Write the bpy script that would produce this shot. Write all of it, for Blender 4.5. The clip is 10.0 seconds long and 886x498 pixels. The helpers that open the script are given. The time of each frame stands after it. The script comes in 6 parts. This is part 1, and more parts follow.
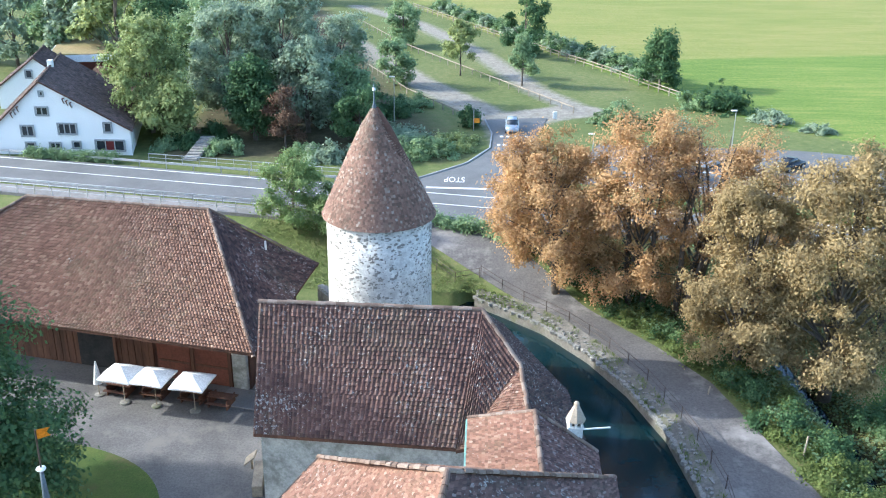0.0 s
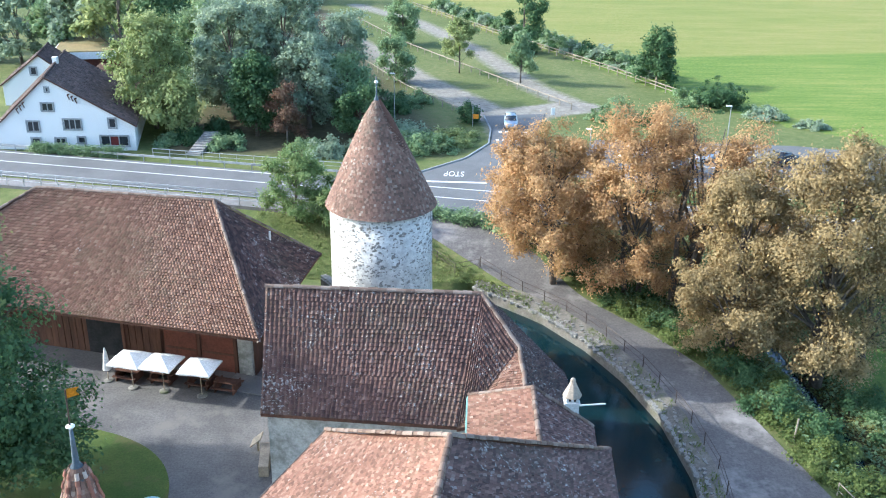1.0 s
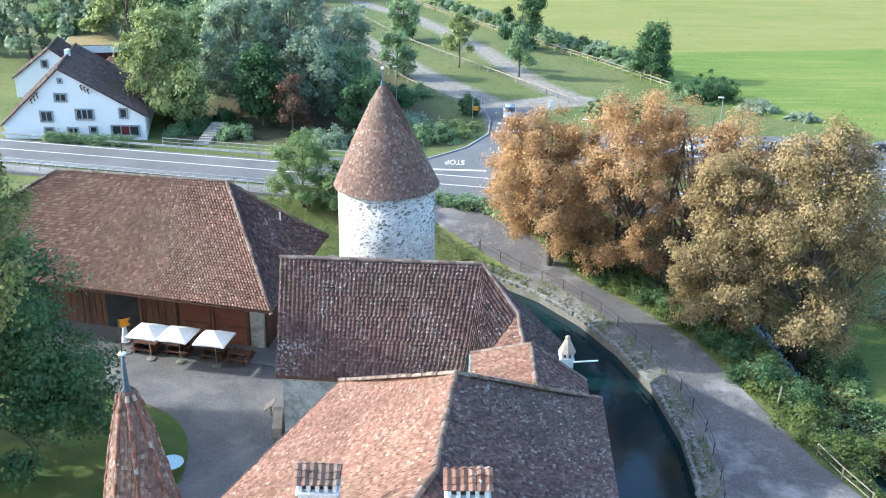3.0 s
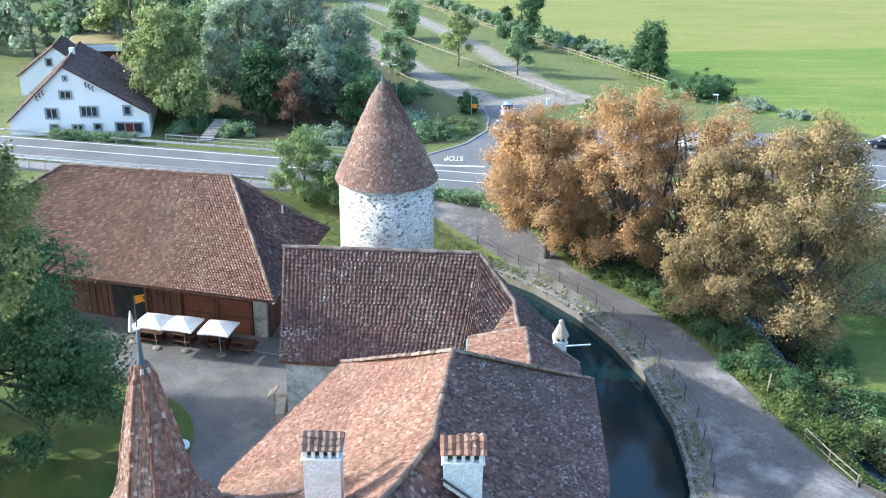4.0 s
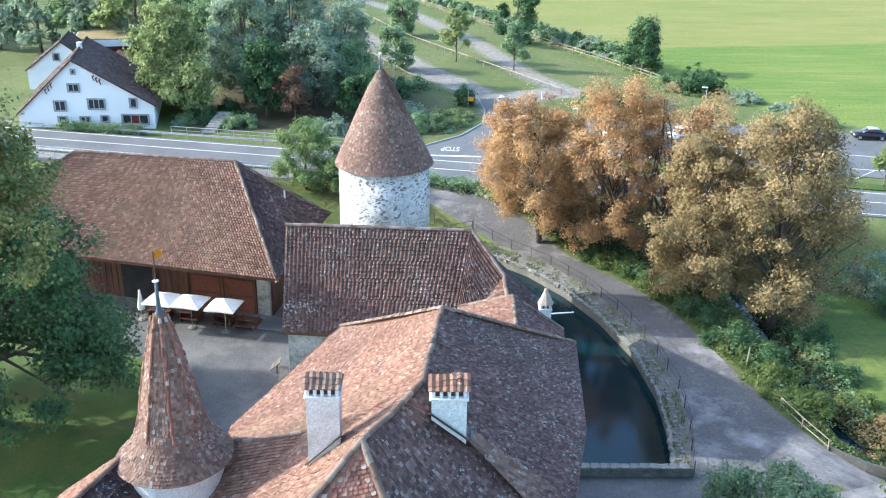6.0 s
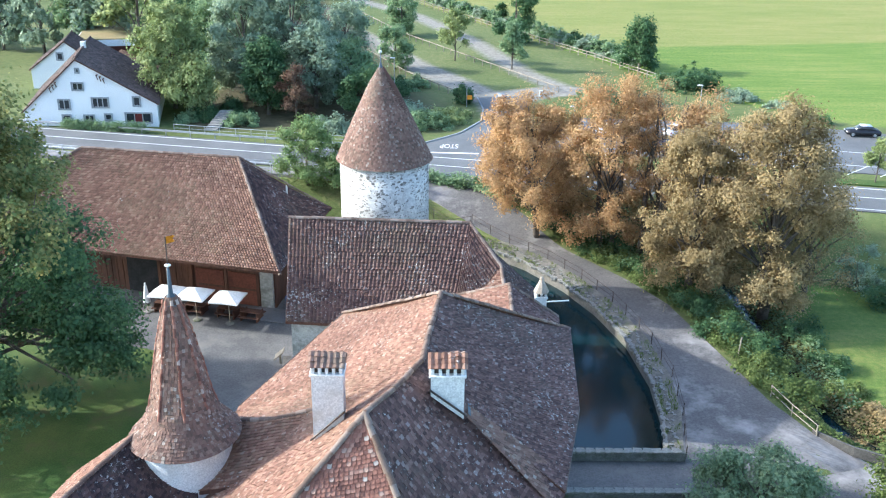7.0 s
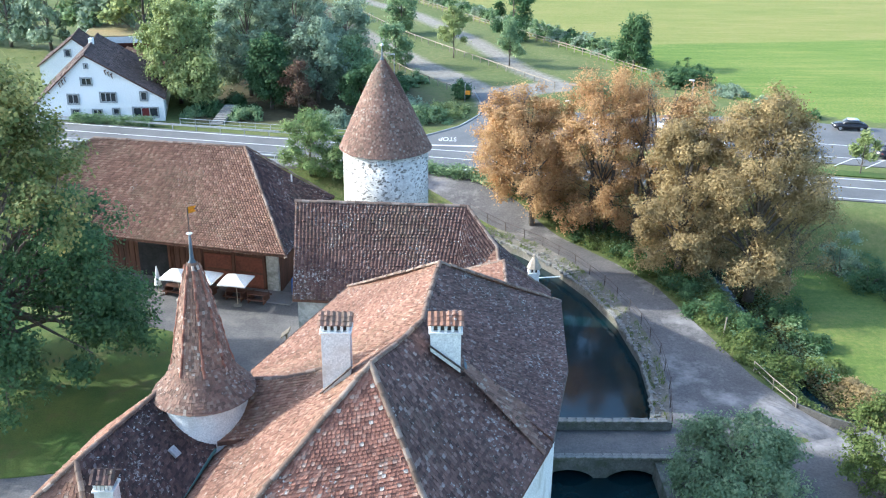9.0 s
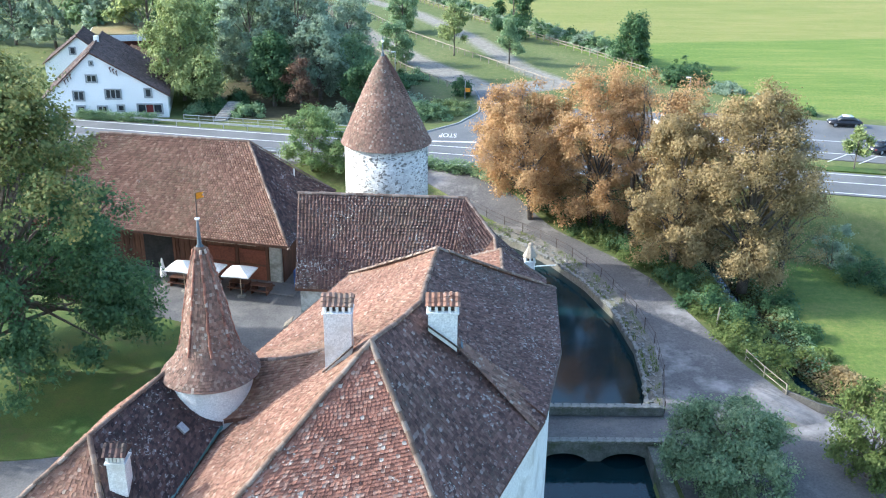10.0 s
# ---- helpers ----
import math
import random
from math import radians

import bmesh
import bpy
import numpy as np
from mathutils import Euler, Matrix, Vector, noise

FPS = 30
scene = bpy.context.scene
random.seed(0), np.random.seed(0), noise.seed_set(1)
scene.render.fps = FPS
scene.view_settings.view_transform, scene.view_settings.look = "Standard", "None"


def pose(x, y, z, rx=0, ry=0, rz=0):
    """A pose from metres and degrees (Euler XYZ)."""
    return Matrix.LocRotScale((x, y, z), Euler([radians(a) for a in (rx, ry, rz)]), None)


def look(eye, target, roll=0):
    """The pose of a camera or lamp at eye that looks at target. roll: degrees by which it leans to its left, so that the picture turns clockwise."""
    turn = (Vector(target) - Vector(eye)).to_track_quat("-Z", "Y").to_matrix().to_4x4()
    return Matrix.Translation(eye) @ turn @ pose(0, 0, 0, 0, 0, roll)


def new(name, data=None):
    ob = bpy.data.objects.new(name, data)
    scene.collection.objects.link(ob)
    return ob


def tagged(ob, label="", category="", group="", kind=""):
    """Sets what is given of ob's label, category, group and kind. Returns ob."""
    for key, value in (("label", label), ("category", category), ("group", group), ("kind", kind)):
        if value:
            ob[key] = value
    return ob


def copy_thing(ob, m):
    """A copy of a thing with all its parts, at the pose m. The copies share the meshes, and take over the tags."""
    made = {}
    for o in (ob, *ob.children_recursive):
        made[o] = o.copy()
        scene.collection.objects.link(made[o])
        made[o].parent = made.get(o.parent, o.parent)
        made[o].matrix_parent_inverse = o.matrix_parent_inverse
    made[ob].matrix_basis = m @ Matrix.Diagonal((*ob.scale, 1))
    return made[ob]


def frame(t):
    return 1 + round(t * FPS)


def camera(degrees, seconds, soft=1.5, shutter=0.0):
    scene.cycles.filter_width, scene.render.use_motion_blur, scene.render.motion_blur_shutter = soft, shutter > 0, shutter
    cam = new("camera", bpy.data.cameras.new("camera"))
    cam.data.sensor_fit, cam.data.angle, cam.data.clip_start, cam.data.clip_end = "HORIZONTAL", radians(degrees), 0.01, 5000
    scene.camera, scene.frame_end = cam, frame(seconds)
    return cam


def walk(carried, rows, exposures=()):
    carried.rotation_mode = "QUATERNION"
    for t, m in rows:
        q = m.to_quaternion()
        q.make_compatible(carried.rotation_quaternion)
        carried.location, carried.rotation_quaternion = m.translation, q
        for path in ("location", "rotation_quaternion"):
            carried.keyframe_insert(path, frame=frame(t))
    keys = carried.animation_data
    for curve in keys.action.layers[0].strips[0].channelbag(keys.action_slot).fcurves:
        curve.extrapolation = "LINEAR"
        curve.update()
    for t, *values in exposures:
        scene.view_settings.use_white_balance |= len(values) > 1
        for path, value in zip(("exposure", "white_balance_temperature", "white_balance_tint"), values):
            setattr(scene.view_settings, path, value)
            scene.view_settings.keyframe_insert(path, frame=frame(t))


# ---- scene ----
cam = camera(50.6, 10.0, soft=1.1)
PATH = [
    (0, (0.289, -0.047, 34.849), (0.299, 1.803, 34.088), 0.7),
    (0.5, (0.237, -1.003, 34.821), (0.248, 0.847, 34.061), 0.7),
    (1, (0.152, -1.911, 34.734), (0.165, -0.061, 33.974), 0.7),
    (1.5, (0.037, -2.906, 34.635), (0.052, -1.056, 33.874), 0.7),
    (2, (-0.063, -3.766, 34.515), (-0.047, -1.916, 33.756), 0.8),
    (2.5, (-0.175, -4.763, 34.507), (-0.158, -2.913, 33.748), 0.8),
    (3.8, (-0.125, -7.292, 34.597), (-0.109, -5.441, 33.837), 0.8),
    (4, (-0.088, -7.653, 34.581), (-0.071, -5.803, 33.823), 0.8),
    (4.5, (0.058, -8.607, 34.54), (0.075, -6.756, 33.782), 0.8),
    (5, (0.198, -9.552, 34.514), (0.215, -7.702, 33.756), 0.8),
    (5.5, (0.289, -10.454, 34.482), (0.305, -8.603, 33.723), 0.8),
    (7, (0.364, -13.16, 34.605), (0.381, -11.309, 33.848), 0.7),
    (7.5, (0.326, -14.04, 34.608), (0.344, -12.189, 33.85), 0.7),
    (8, (0.288, -14.933, 34.642), (0.306, -13.082, 33.886), 0.7),
    (8.5, (0.299, -15.866, 34.656), (0.318, -14.015, 33.899), 0.7),
    (9, (0.371, -16.794, 34.656), (0.39, -14.942, 33.9), 0.7),
    (9.5, (0.451, -17.721, 34.67), (0.468, -15.869, 33.913), 0.7),
    (10, (0.537, -18.621, 34.663), (0.553, -16.769, 33.907), 0.7),
]
walk(cam, [(t, look(eye, target, roll)) for t, eye, target, roll in PATH], [(0, 1.95, 5500, 5.5), (10, 1.97, 5500, 5.5)])

# ---- light ----
SUN_EL, SUN_AZ = 27.0, 172.0   # degrees; azimuth of the sun counted from +x towards +y
sun_way = Vector((math.cos(radians(SUN_EL)) * math.cos(radians(SUN_AZ)), math.cos(radians(SUN_EL)) * math.sin(radians(SUN_AZ)), math.sin(radians(SUN_EL))))
world = bpy.data.worlds.new("sky")
scene.world = world
world.use_nodes = True
wn = world.node_tree.nodes
sky = wn.new("ShaderNodeTexSky")
sky.sky_type, sky.sun_disc = "NISHITA", False
sky.sun_elevation, sky.sun_rotation = radians(SUN_EL), radians(90 - SUN_AZ)
sky.air_density, sky.dust_density = 1.0, 2.0
wn["Background"].inputs["Strength"].default_value = 0.15
world.node_tree.links.new(sky.outputs["Color"], wn["Background"].inputs["Color"])
sun_data = bpy.data.lights.new("sun", "SUN")
sun_data.energy, sun_data.angle, sun_data.color = 2.3, radians(1.0), (1.0, 0.92, 0.80)
sun = new("sun", sun_data)
sun.matrix_world = look(sun_way * 200, (0, 0, 0))


# ---- materials ----
def ramp_node(nt, stops):
    r = nt.nodes.new("ShaderNodeValToRGB")
    e = r.color_ramp.elements
    while len(e) < len(stops):
        e.new(0.5)
    for el, (p, c) in zip(e, stops):
        el.position, el.color = p, (*c, 1)
    return r


def noise_node(nt, scale, detail=4.0, rough=0.6, coord="Object", stretch=None):
    tc = nt.nodes.new("ShaderNodeTexCoord")
    n = nt.nodes.new("ShaderNodeTexNoise")
    n.inputs["Scale"].default_value, n.inputs["Detail"].default_value, n.inputs["Roughness"].default_value = scale, detail, rough
    if stretch:
        mp = nt.nodes.new("ShaderNodeMapping")
        mp.inputs["Scale"].default_value = stretch
        nt.links.new(tc.outputs[coord], mp.inputs["Vector"])
        nt.links.new(mp.outputs["Vector"], n.inputs["Vector"])
    else:
        nt.links.new(tc.outputs[coord], n.inputs["Vector"])
    return n


def mix_node(nt, kind, fac, a, b):
    m = nt.nodes.new("ShaderNodeMix")
    m.data_type, m.blend_type = "RGBA", kind
    for sock, v in ((m.inputs[0], fac), (m.inputs[6], a), (m.inputs[7], b)):
        if isinstance(v, bpy.types.NodeSocket):
            nt.links.new(v, sock)
        elif isinstance(v, (int, float)):
            sock.default_value = v
        else:
            sock.default_value = (*v, 1)
    return m.outputs[2]


def bump_to(nt, bsdf, height, strength, dist):
    b = nt.nodes.new("ShaderNodeBump")
    b.inputs["Strength"].default_value, b.inputs["Distance"].default_value = strength, dist
    nt.links.new(height, b.inputs["Height"])
    nt.links.new(b.outputs["Normal"], bsdf.inputs["Normal"])


def base_mat(name, rough=0.8, metal=0.0, spec=0.3):
    m = bpy.data.materials.new(name)
    m.use_nodes = True
    p = m.node_tree.nodes["Principled BSDF"]
    p.inputs["Roughness"].default_value, p.inputs["Metallic"].default_value = rough, metal
    p.inputs["Specular IOR Level"].default_value = spec
    return m, m.node_tree, p


def surface(name, ca, cb, big=0.3, small=8.0, rough=0.85, metal=0.0, bump=0.4, dist=0.03, stain=None, stain_scale=0.15, spec=0.25, stretch=None):
    """Two colours over two scales of noise, with bump and an optional stain colour."""
    m, nt, p = base_mat(name, rough, metal, spec)
    n1, n2 = noise_node(nt, big, 5, 0.65, stretch=stretch), noise_node(nt, small, 6, 0.7, stretch=stretch)
    r1 = ramp_node(nt, [(0.36, (0, 0, 0)), (0.64, (1, 1, 1))])
    nt.links.new(n1.outputs["Fac"], r1.inputs["Fac"])
    col = mix_node(nt, "MIX", r1.outputs["Color"], ca, cb)
    r2 = ramp_node(nt, [(0.25, (0.6, 0.6, 0.6)), (0.75, (1.3, 1.3, 1.3))])
    nt.links.new(n2.outputs["Fac"], r2.inputs["Fac"])
    col = mix_node(nt, "MULTIPLY", 1.0, col, r2.outputs["Color"])
    if stain:
        n3 = noise_node(nt, stain_scale, 6, 0.7)
        r3 = ramp_node(nt, [(0.52, (0, 0, 0)), (0.66, (1, 1, 1))])
        nt.links.new(n3.outputs["Fac"], r3.inputs["Fac"])
        col = mix_node(nt, "MIX", r3.outputs["Color"], col, stain)
    nt.links.new(col, p.inputs["Base Color"])
    if bump:
        bump_to(nt, p, n2.outputs["Fac"], bump, dist)
    return m


def tile_mat(name, stops, lichen=(0.42, 0.40, 0.36), lichen_at=0.74, patch=(0.7, 1.15), pieces=False, moss=None):
    """Clay tiles: a colour for each tile, weathered patches and lichen specks."""
    m, nt, p = base_mat(name, 0.85, 0, 0.2)
    if pieces:
        rnd = nt.nodes.new("ShaderNodeObjectInfo").outputs["Random"]
    else:
        rnd = nt.nodes.new("ShaderNodeNewGeometry").outputs["Random Per Island"]
    r = ramp_node(nt, stops)
    nt.links.new(rnd, r.inputs["Fac"])
    n1 = noise_node(nt, 0.28, 5, 0.7)
    rp = ramp_node(nt, [(0.3, (patch[0],) * 3), (0.7, (patch[1],) * 3)])
    nt.links.new(n1.outputs["Fac"], rp.inputs["Fac"])
    col = mix_node(nt, "MULTIPLY", 1.0, r.outputs["Color"], rp.outputs["Color"])
    if moss:
        n5, n6 = noise_node(nt, 0.16, 6, 0.75), noise_node(nt, 3.5, 4, 0.7)
        rm = ramp_node(nt, [(0.5, (0, 0, 0)), (0.72, (0.75, 0.75, 0.75))])
        nt.links.new(mix_node(nt, "MIX", 0.4, n5.outputs["Fac"], n6.outputs["Fac"]), rm.inputs["Fac"])
        col = mix_node(nt, "MIX", rm.outputs["Color"], col, moss)
    n2 = noise_node(nt, 6.5, 3, 0.7)
    n3 = noise_node(nt, 0.4, 4, 0.7)
    add = nt.nodes.new("ShaderNodeMath")
    add.operation = "MULTIPLY_ADD"
    nt.links.new(n3.outputs["Fac"], add.inputs[0])
    add.inputs[1].default_value = 0.45
    nt.links.new(n2.outputs["Fac"], add.inputs[2])
    rl = ramp_node(nt, [(lichen_at + 0.12, (0, 0, 0)), (lichen_at + 0.22, (1, 1, 1))])
    nt.links.new(add.outputs[0], rl.inputs["Fac"])
    col = mix_node(nt, "MIX", rl.outputs["Color"], col, lichen)
    n4 = noise_node(nt, 25.0, 3, 0.6)
    r4 = ramp_node(nt, [(0.2, (0.75,) * 3), (0.8, (1.2,) * 3)])
    nt.links.new(n4.outputs["Fac"], r4.inputs["Fac"])
    col = mix_node(nt, "MULTIPLY", 1.0, col, r4.outputs["Color"])
    nt.links.new(col, p.inputs["Base Color"])
    bump_to(nt, p, n4.outputs["Fac"], 0.3, 0.02)
    return m


def leaf_mat(name, stops, gloss=0.62):
    """Leaves: a colour for each leaf, light let through."""
    m, nt, p = base_mat(name, gloss, 0, 0.15)
    g = nt.nodes.new("ShaderNodeNewGeometry")
    r = ramp_node(nt, stops)
    n = noise_node(nt, 0.45, 3, 0.6)
    ma = nt.nodes.new("ShaderNodeMath")
    ma.operation = "MULTIPLY_ADD"
    nt.links.new(n.outputs["Fac"], ma.inputs[0])
    ma.inputs[1].default_value = 1.1
    mb = nt.nodes.new("ShaderNodeMath")
    mb.operation = "MULTIPLY_ADD"
    nt.links.new(g.outputs["Random Per Island"], mb.inputs[0])
    mb.inputs[1].default_value, mb.inputs[2].default_value = 0.42, -0.26
    nt.links.new(mb.outputs[0], ma.inputs[2])
    nt.links.new(ma.outputs[0], r.inputs["Fac"])
    nt.links.new(r.outputs["Color"], p.inputs["Base Color"])
    t = nt.nodes.new("ShaderNodeBsdfTranslucent")
    nt.links.new(r.outputs["Color"], t.inputs["Color"])
    mx = nt.nodes.new("ShaderNodeMixShader")
    mx.inputs[0].default_value = 0.38
    nt.links.new(p.outputs[0], mx.inputs[1])
    nt.links.new(t.outputs[0], mx.inputs[2])
    nt.links.new(mx.outputs[0], nt.nodes["Material Output"].inputs["Surface"])
    return m


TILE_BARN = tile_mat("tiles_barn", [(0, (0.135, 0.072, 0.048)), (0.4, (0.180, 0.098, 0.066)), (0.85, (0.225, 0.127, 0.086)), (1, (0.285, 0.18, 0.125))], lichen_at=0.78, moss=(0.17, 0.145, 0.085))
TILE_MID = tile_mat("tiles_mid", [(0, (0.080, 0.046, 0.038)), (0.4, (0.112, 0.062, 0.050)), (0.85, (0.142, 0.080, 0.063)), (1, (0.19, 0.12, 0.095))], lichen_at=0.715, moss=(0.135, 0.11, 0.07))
MAIN_CLAY = [(0, (0.140, 0.074, 0.050)), (0.3, (0.200, 0.105, 0.071)), (0.7, (0.250, 0.134, 0.090)), (0.95, (0.29, 0.175, 0.122)), (1, (0.34, 0.25, 0.19))]
SOUTH_CLAY = [(0, (0.138, 0.067, 0.050)), (0.3, (0.228, 0.103, 0.072)), (0.7, (0.294, 0.138, 0.096)), (0.9, (0.336, 0.186, 0.134)), (0.97, (0.384, 0.276, 0.216)), (1, (0.456, 0.396, 0.336))]
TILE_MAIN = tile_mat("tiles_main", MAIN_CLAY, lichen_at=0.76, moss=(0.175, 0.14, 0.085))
TILE_SOUTH = tile_mat("tiles_south", SOUTH_CLAY, lichen_at=0.74, moss=(0.15, 0.12, 0.08))
TILE_PIECE = tile_mat("tile_pieces", SOUTH_CLAY, lichen_at=0.74, pieces=True)
# mossy tiles, dark enough to carry shade on faces turned from the sun
TILE_MOSSY_SHADE = tile_mat("tiles_mossy_shade", [(0, (0.045, 0.031, 0.030)), (0.4, (0.080, 0.051, 0.045)), (0.8, (0.115, 0.068, 0.057)), (0.95, (0.155, 0.095, 0.08)), (1, (0.22, 0.18, 0.165))], lichen_at=0.715, moss=(0.085, 0.085, 0.06))
# lit slopes keep the main clay; this darker copy paints the east slopes' shade
TILE_EAST_SHADE = tile_mat("tiles_east_shade", [(0, (0.070, 0.044, 0.038)), (0.4, (0.118, 0.070, 0.059)), (0.8, (0.165, 0.096, 0.078)), (0.95, (0.21, 0.135, 0.11)), (1, (0.28, 0.23, 0.205))], lichen_at=0.725, moss=(0.12, 0.105, 0.08))
TILE_TOWER = tile_mat("tiles_tower", [(0, (0.115, 0.074, 0.056)), (0.35, (0.175, 0.105, 0.078)), (0.8, (0.225, 0.135, 0.098)), (0.95, (0.27, 0.195, 0.15)), (1, (0.33, 0.28, 0.23))], lichen_at=0.735, moss=(0.17, 0.155, 0.115))
TILE_HOUSE = tile_mat("tiles_house", [(0, (0.056, 0.043, 0.040)), (0.5, (0.101, 0.070, 0.060)), (1, (0.155, 0.105, 0.089))], lichen_at=0.8)
RIDGE = tile_mat("ridge_clay", [(0, (0.125, 0.085, 0.064)), (0.5, (0.190, 0.132, 0.100)), (1, (0.265, 0.205, 0.165))], lichen_at=0.76, pieces=True)
PLASTER = surface("white_plaster", (0.74, 0.73, 0.69), (0.66, 0.65, 0.61), 0.6, 14, bump=0.25, dist=0.02, stain=(0.5, 0.48, 0.43), stain_scale=0.5)
HOUSE_WHITE = surface("house_render", (0.82, 0.82, 0.80), (0.76, 0.76, 0.74), 0.3, 10, bump=0.1)
LIMEWASH = surface("tower_limewash", (0.66, 0.635, 0.575), (0.55, 0.525, 0.475), 0.8, 3.5, bump=0.8, dist=0.07, stain=(0.46, 0.43, 0.38), stain_scale=1.6)
STONE = surface("dark_stone", (0.19, 0.178, 0.16), (0.34, 0.315, 0.275), 2.0, 12, bump=0.5, dist=0.03)
CAPSTONE = surface("tan_capstone", (0.40, 0.33, 0.25), (0.3, 0.25, 0.19), 2.0, 12, bump=0.4)
STONE_LIGHT = surface("grey_stone", (0.28, 0.265, 0.235), (0.18, 0.172, 0.15), 1.2, 9, bump=0.6, dist=0.04, stain=(0.14, 0.15, 0.09), stain_scale=0.7)
MASONRY = surface("castle_masonry", (0.44, 0.425, 0.39), (0.30, 0.295, 0.27), 0.9, 4.5, bump=0.8, dist=0.06, stain=(0.2, 0.2, 0.17), stain_scale=0.9)
WOOD_DARK = surface("weathered_boards", (0.07, 0.036, 0.025), (0.13, 0.062, 0.04), 0.8, 7, bump=0.4, stretch=(1, 1, 0.12))
WOOD_GREY = surface("grey_wood", (0.33, 0.28, 0.21), (0.24, 0.2, 0.15), 1.5, 12, bump=0.4)
BARK = surface("bark", (0.09, 0.075, 0.06), (0.17, 0.14, 0.11), 1.5, 10, bump=0.8, dist=0.05)
GRAVEL = surface("gravel", (0.152, 0.138, 0.128), (0.102, 0.094, 0.088), 0.18, 6, bump=0.4, dist=0.02, stain=(0.29, 0.265, 0.245), stain_scale=0.12)
YARD = surface("courtyard_gravel", (0.158, 0.148, 0.140), (0.104, 0.099, 0.095), 0.25, 7, bump=0.4, dist=0.02, stain=(0.17, 0.155, 0.14), stain_scale=0.3)
ASPHALT = surface("asphalt", (0.105, 0.103, 0.1), (0.145, 0.142, 0.136), 0.2, 20, rough=0.75, bump=0.15, dist=0.01, spec=0.4)
# near-black colour for the shade inside the barn doorway
DOORWAY_SHADE = surface("doorway_shade", (0.015, 0.016, 0.018), (0.03, 0.03, 0.032), 1.0, 6, bump=0.1)
MOSSY_STONE = surface("mossy_stone", (0.105, 0.108, 0.088), (0.19, 0.182, 0.155), 1.4, 7, bump=0.9, dist=0.06, stain=(0.07, 0.085, 0.045), stain_scale=0.8)
PALE_BLUE = surface("pale_blue_paint", (0.50, 0.68, 0.72), (0.44, 0.60, 0.64), 1.5, 9, rough=0.5, bump=0.1)
KERB = surface("kerb_stone", (0.075, 0.07, 0.062), (0.12, 0.112, 0.098), 1.2, 9, bump=0.5)
PAVING = surface("pavement_concrete", (0.235, 0.215, 0.20), (0.175, 0.165, 0.155), 0.4, 9, bump=0.3, dist=0.02, stain=(0.15, 0.14, 0.12), stain_scale=0.5)
PAINT = surface("road_paint", (0.75, 0.75, 0.72), (0.6, 0.6, 0.57), 1.0, 14, bump=0.0)
COPPER = surface("blue_grey_sheet", (0.062, 0.085, 0.105), (0.10, 0.125, 0.145), 2, 12, rough=0.6, metal=0.1, bump=0.1)
COPPER_GREEN = surface("green_copper", (0.16, 0.30, 0.26), (0.12, 0.22, 0.2), 1.5, 9, rough=0.55, metal=0.3, bump=0.1)
STEEL = surface("galvanised_steel", (0.5, 0.51, 0.52), (0.4, 0.41, 0.42), 1.5, 10, rough=0.4, metal=0.7, bump=0.05)
IRON = surface("dark_iron", (0.07, 0.06, 0.055), (0.12, 0.09, 0.07), 2, 12, rough=0.6, metal=0.5, bump=0.1)
GOLD = surface("gilt", (0.85, 0.5, 0.12), (0.75, 0.4, 0.08), 3, 14, rough=0.3, metal=0.9, bump=0.05)
CANVAS = surface("white_canvas", (0.82, 0.81, 0.78), (0.74, 0.73, 0.7), 0.8, 9, bump=0.1)
GLASS = surface("window_glass", (0.025, 0.03, 0.035), (0.04, 0.045, 0.05), 1, 3, rough=0.08, bump=0.0, spec=0.6)
FRAME_STONE = surface("window_surround", (0.33, 0.34, 0.34), (0.27, 0.28, 0.28), 2, 12, bump=0.2)
RED_DOOR = surface("red_door", (0.16, 0.03, 0.025), (0.11, 0.022, 0.02), 1, 8, bump=0.1)
RED_WOOD = surface("red_boarding", (0.19, 0.065, 0.042), (0.13, 0.05, 0.034), 0.5, 6, bump=0.3)
GREEN_ROOF = surface("sedum_roof", (0.29, 0.21, 0.10), (0.21, 0.18, 0.08), 0.25, 5, bump=0.5, dist=0.05)
RUBBER = surface("rubber", (0.02, 0.02, 0.02), (0.03, 0.03, 0.03), 2, 10, bump=0.1)
BLUE_TARP = surface("blue_tarpaulin", (0.03, 0.09, 0.30), (0.02, 0.06, 0.2), 1.5, 6, rough=0.5, bump=0.4)
ORANGE = surface("orange_sign", (0.75, 0.30, 0.03), (0.65, 0.25, 0.03), 2, 8, bump=0.0)
LAMP_WHITE = surface("lamp_head", (0.75, 0.75, 0.72), (0.65, 0.65, 0.62), 2, 8, bump=0.0)
EARTH = surface("earth_bank", (0.20, 0.18, 0.15), (0.125, 0.112, 0.092), 0.8, 5, bump=0.9, dist=0.08, stain=(0.12, 0.12, 0.06), stain_scale=0.5)


def water_mat():
    m, nt, p = base_mat("pond_water", 0.09, 0, 0.36)
    n = noise_node(nt, 0.25, 4, 0.6)
    r = ramp_node(nt, [(0.35, (0.004, 0.017, 0.020)), (0.7, (0.007, 0.028, 0.033))])
    nt.links.new(n.outputs["Fac"], r.inputs["Fac"])
    nt.links.new(r.outputs["Color"], p.inputs["Base Color"])
    n2 = noise_node(nt, 2.5, 3, 0.5)
    bump_to(nt, p, n2.outputs["Fac"], 0.2, 0.02)
    return m


WATER = water_mat()


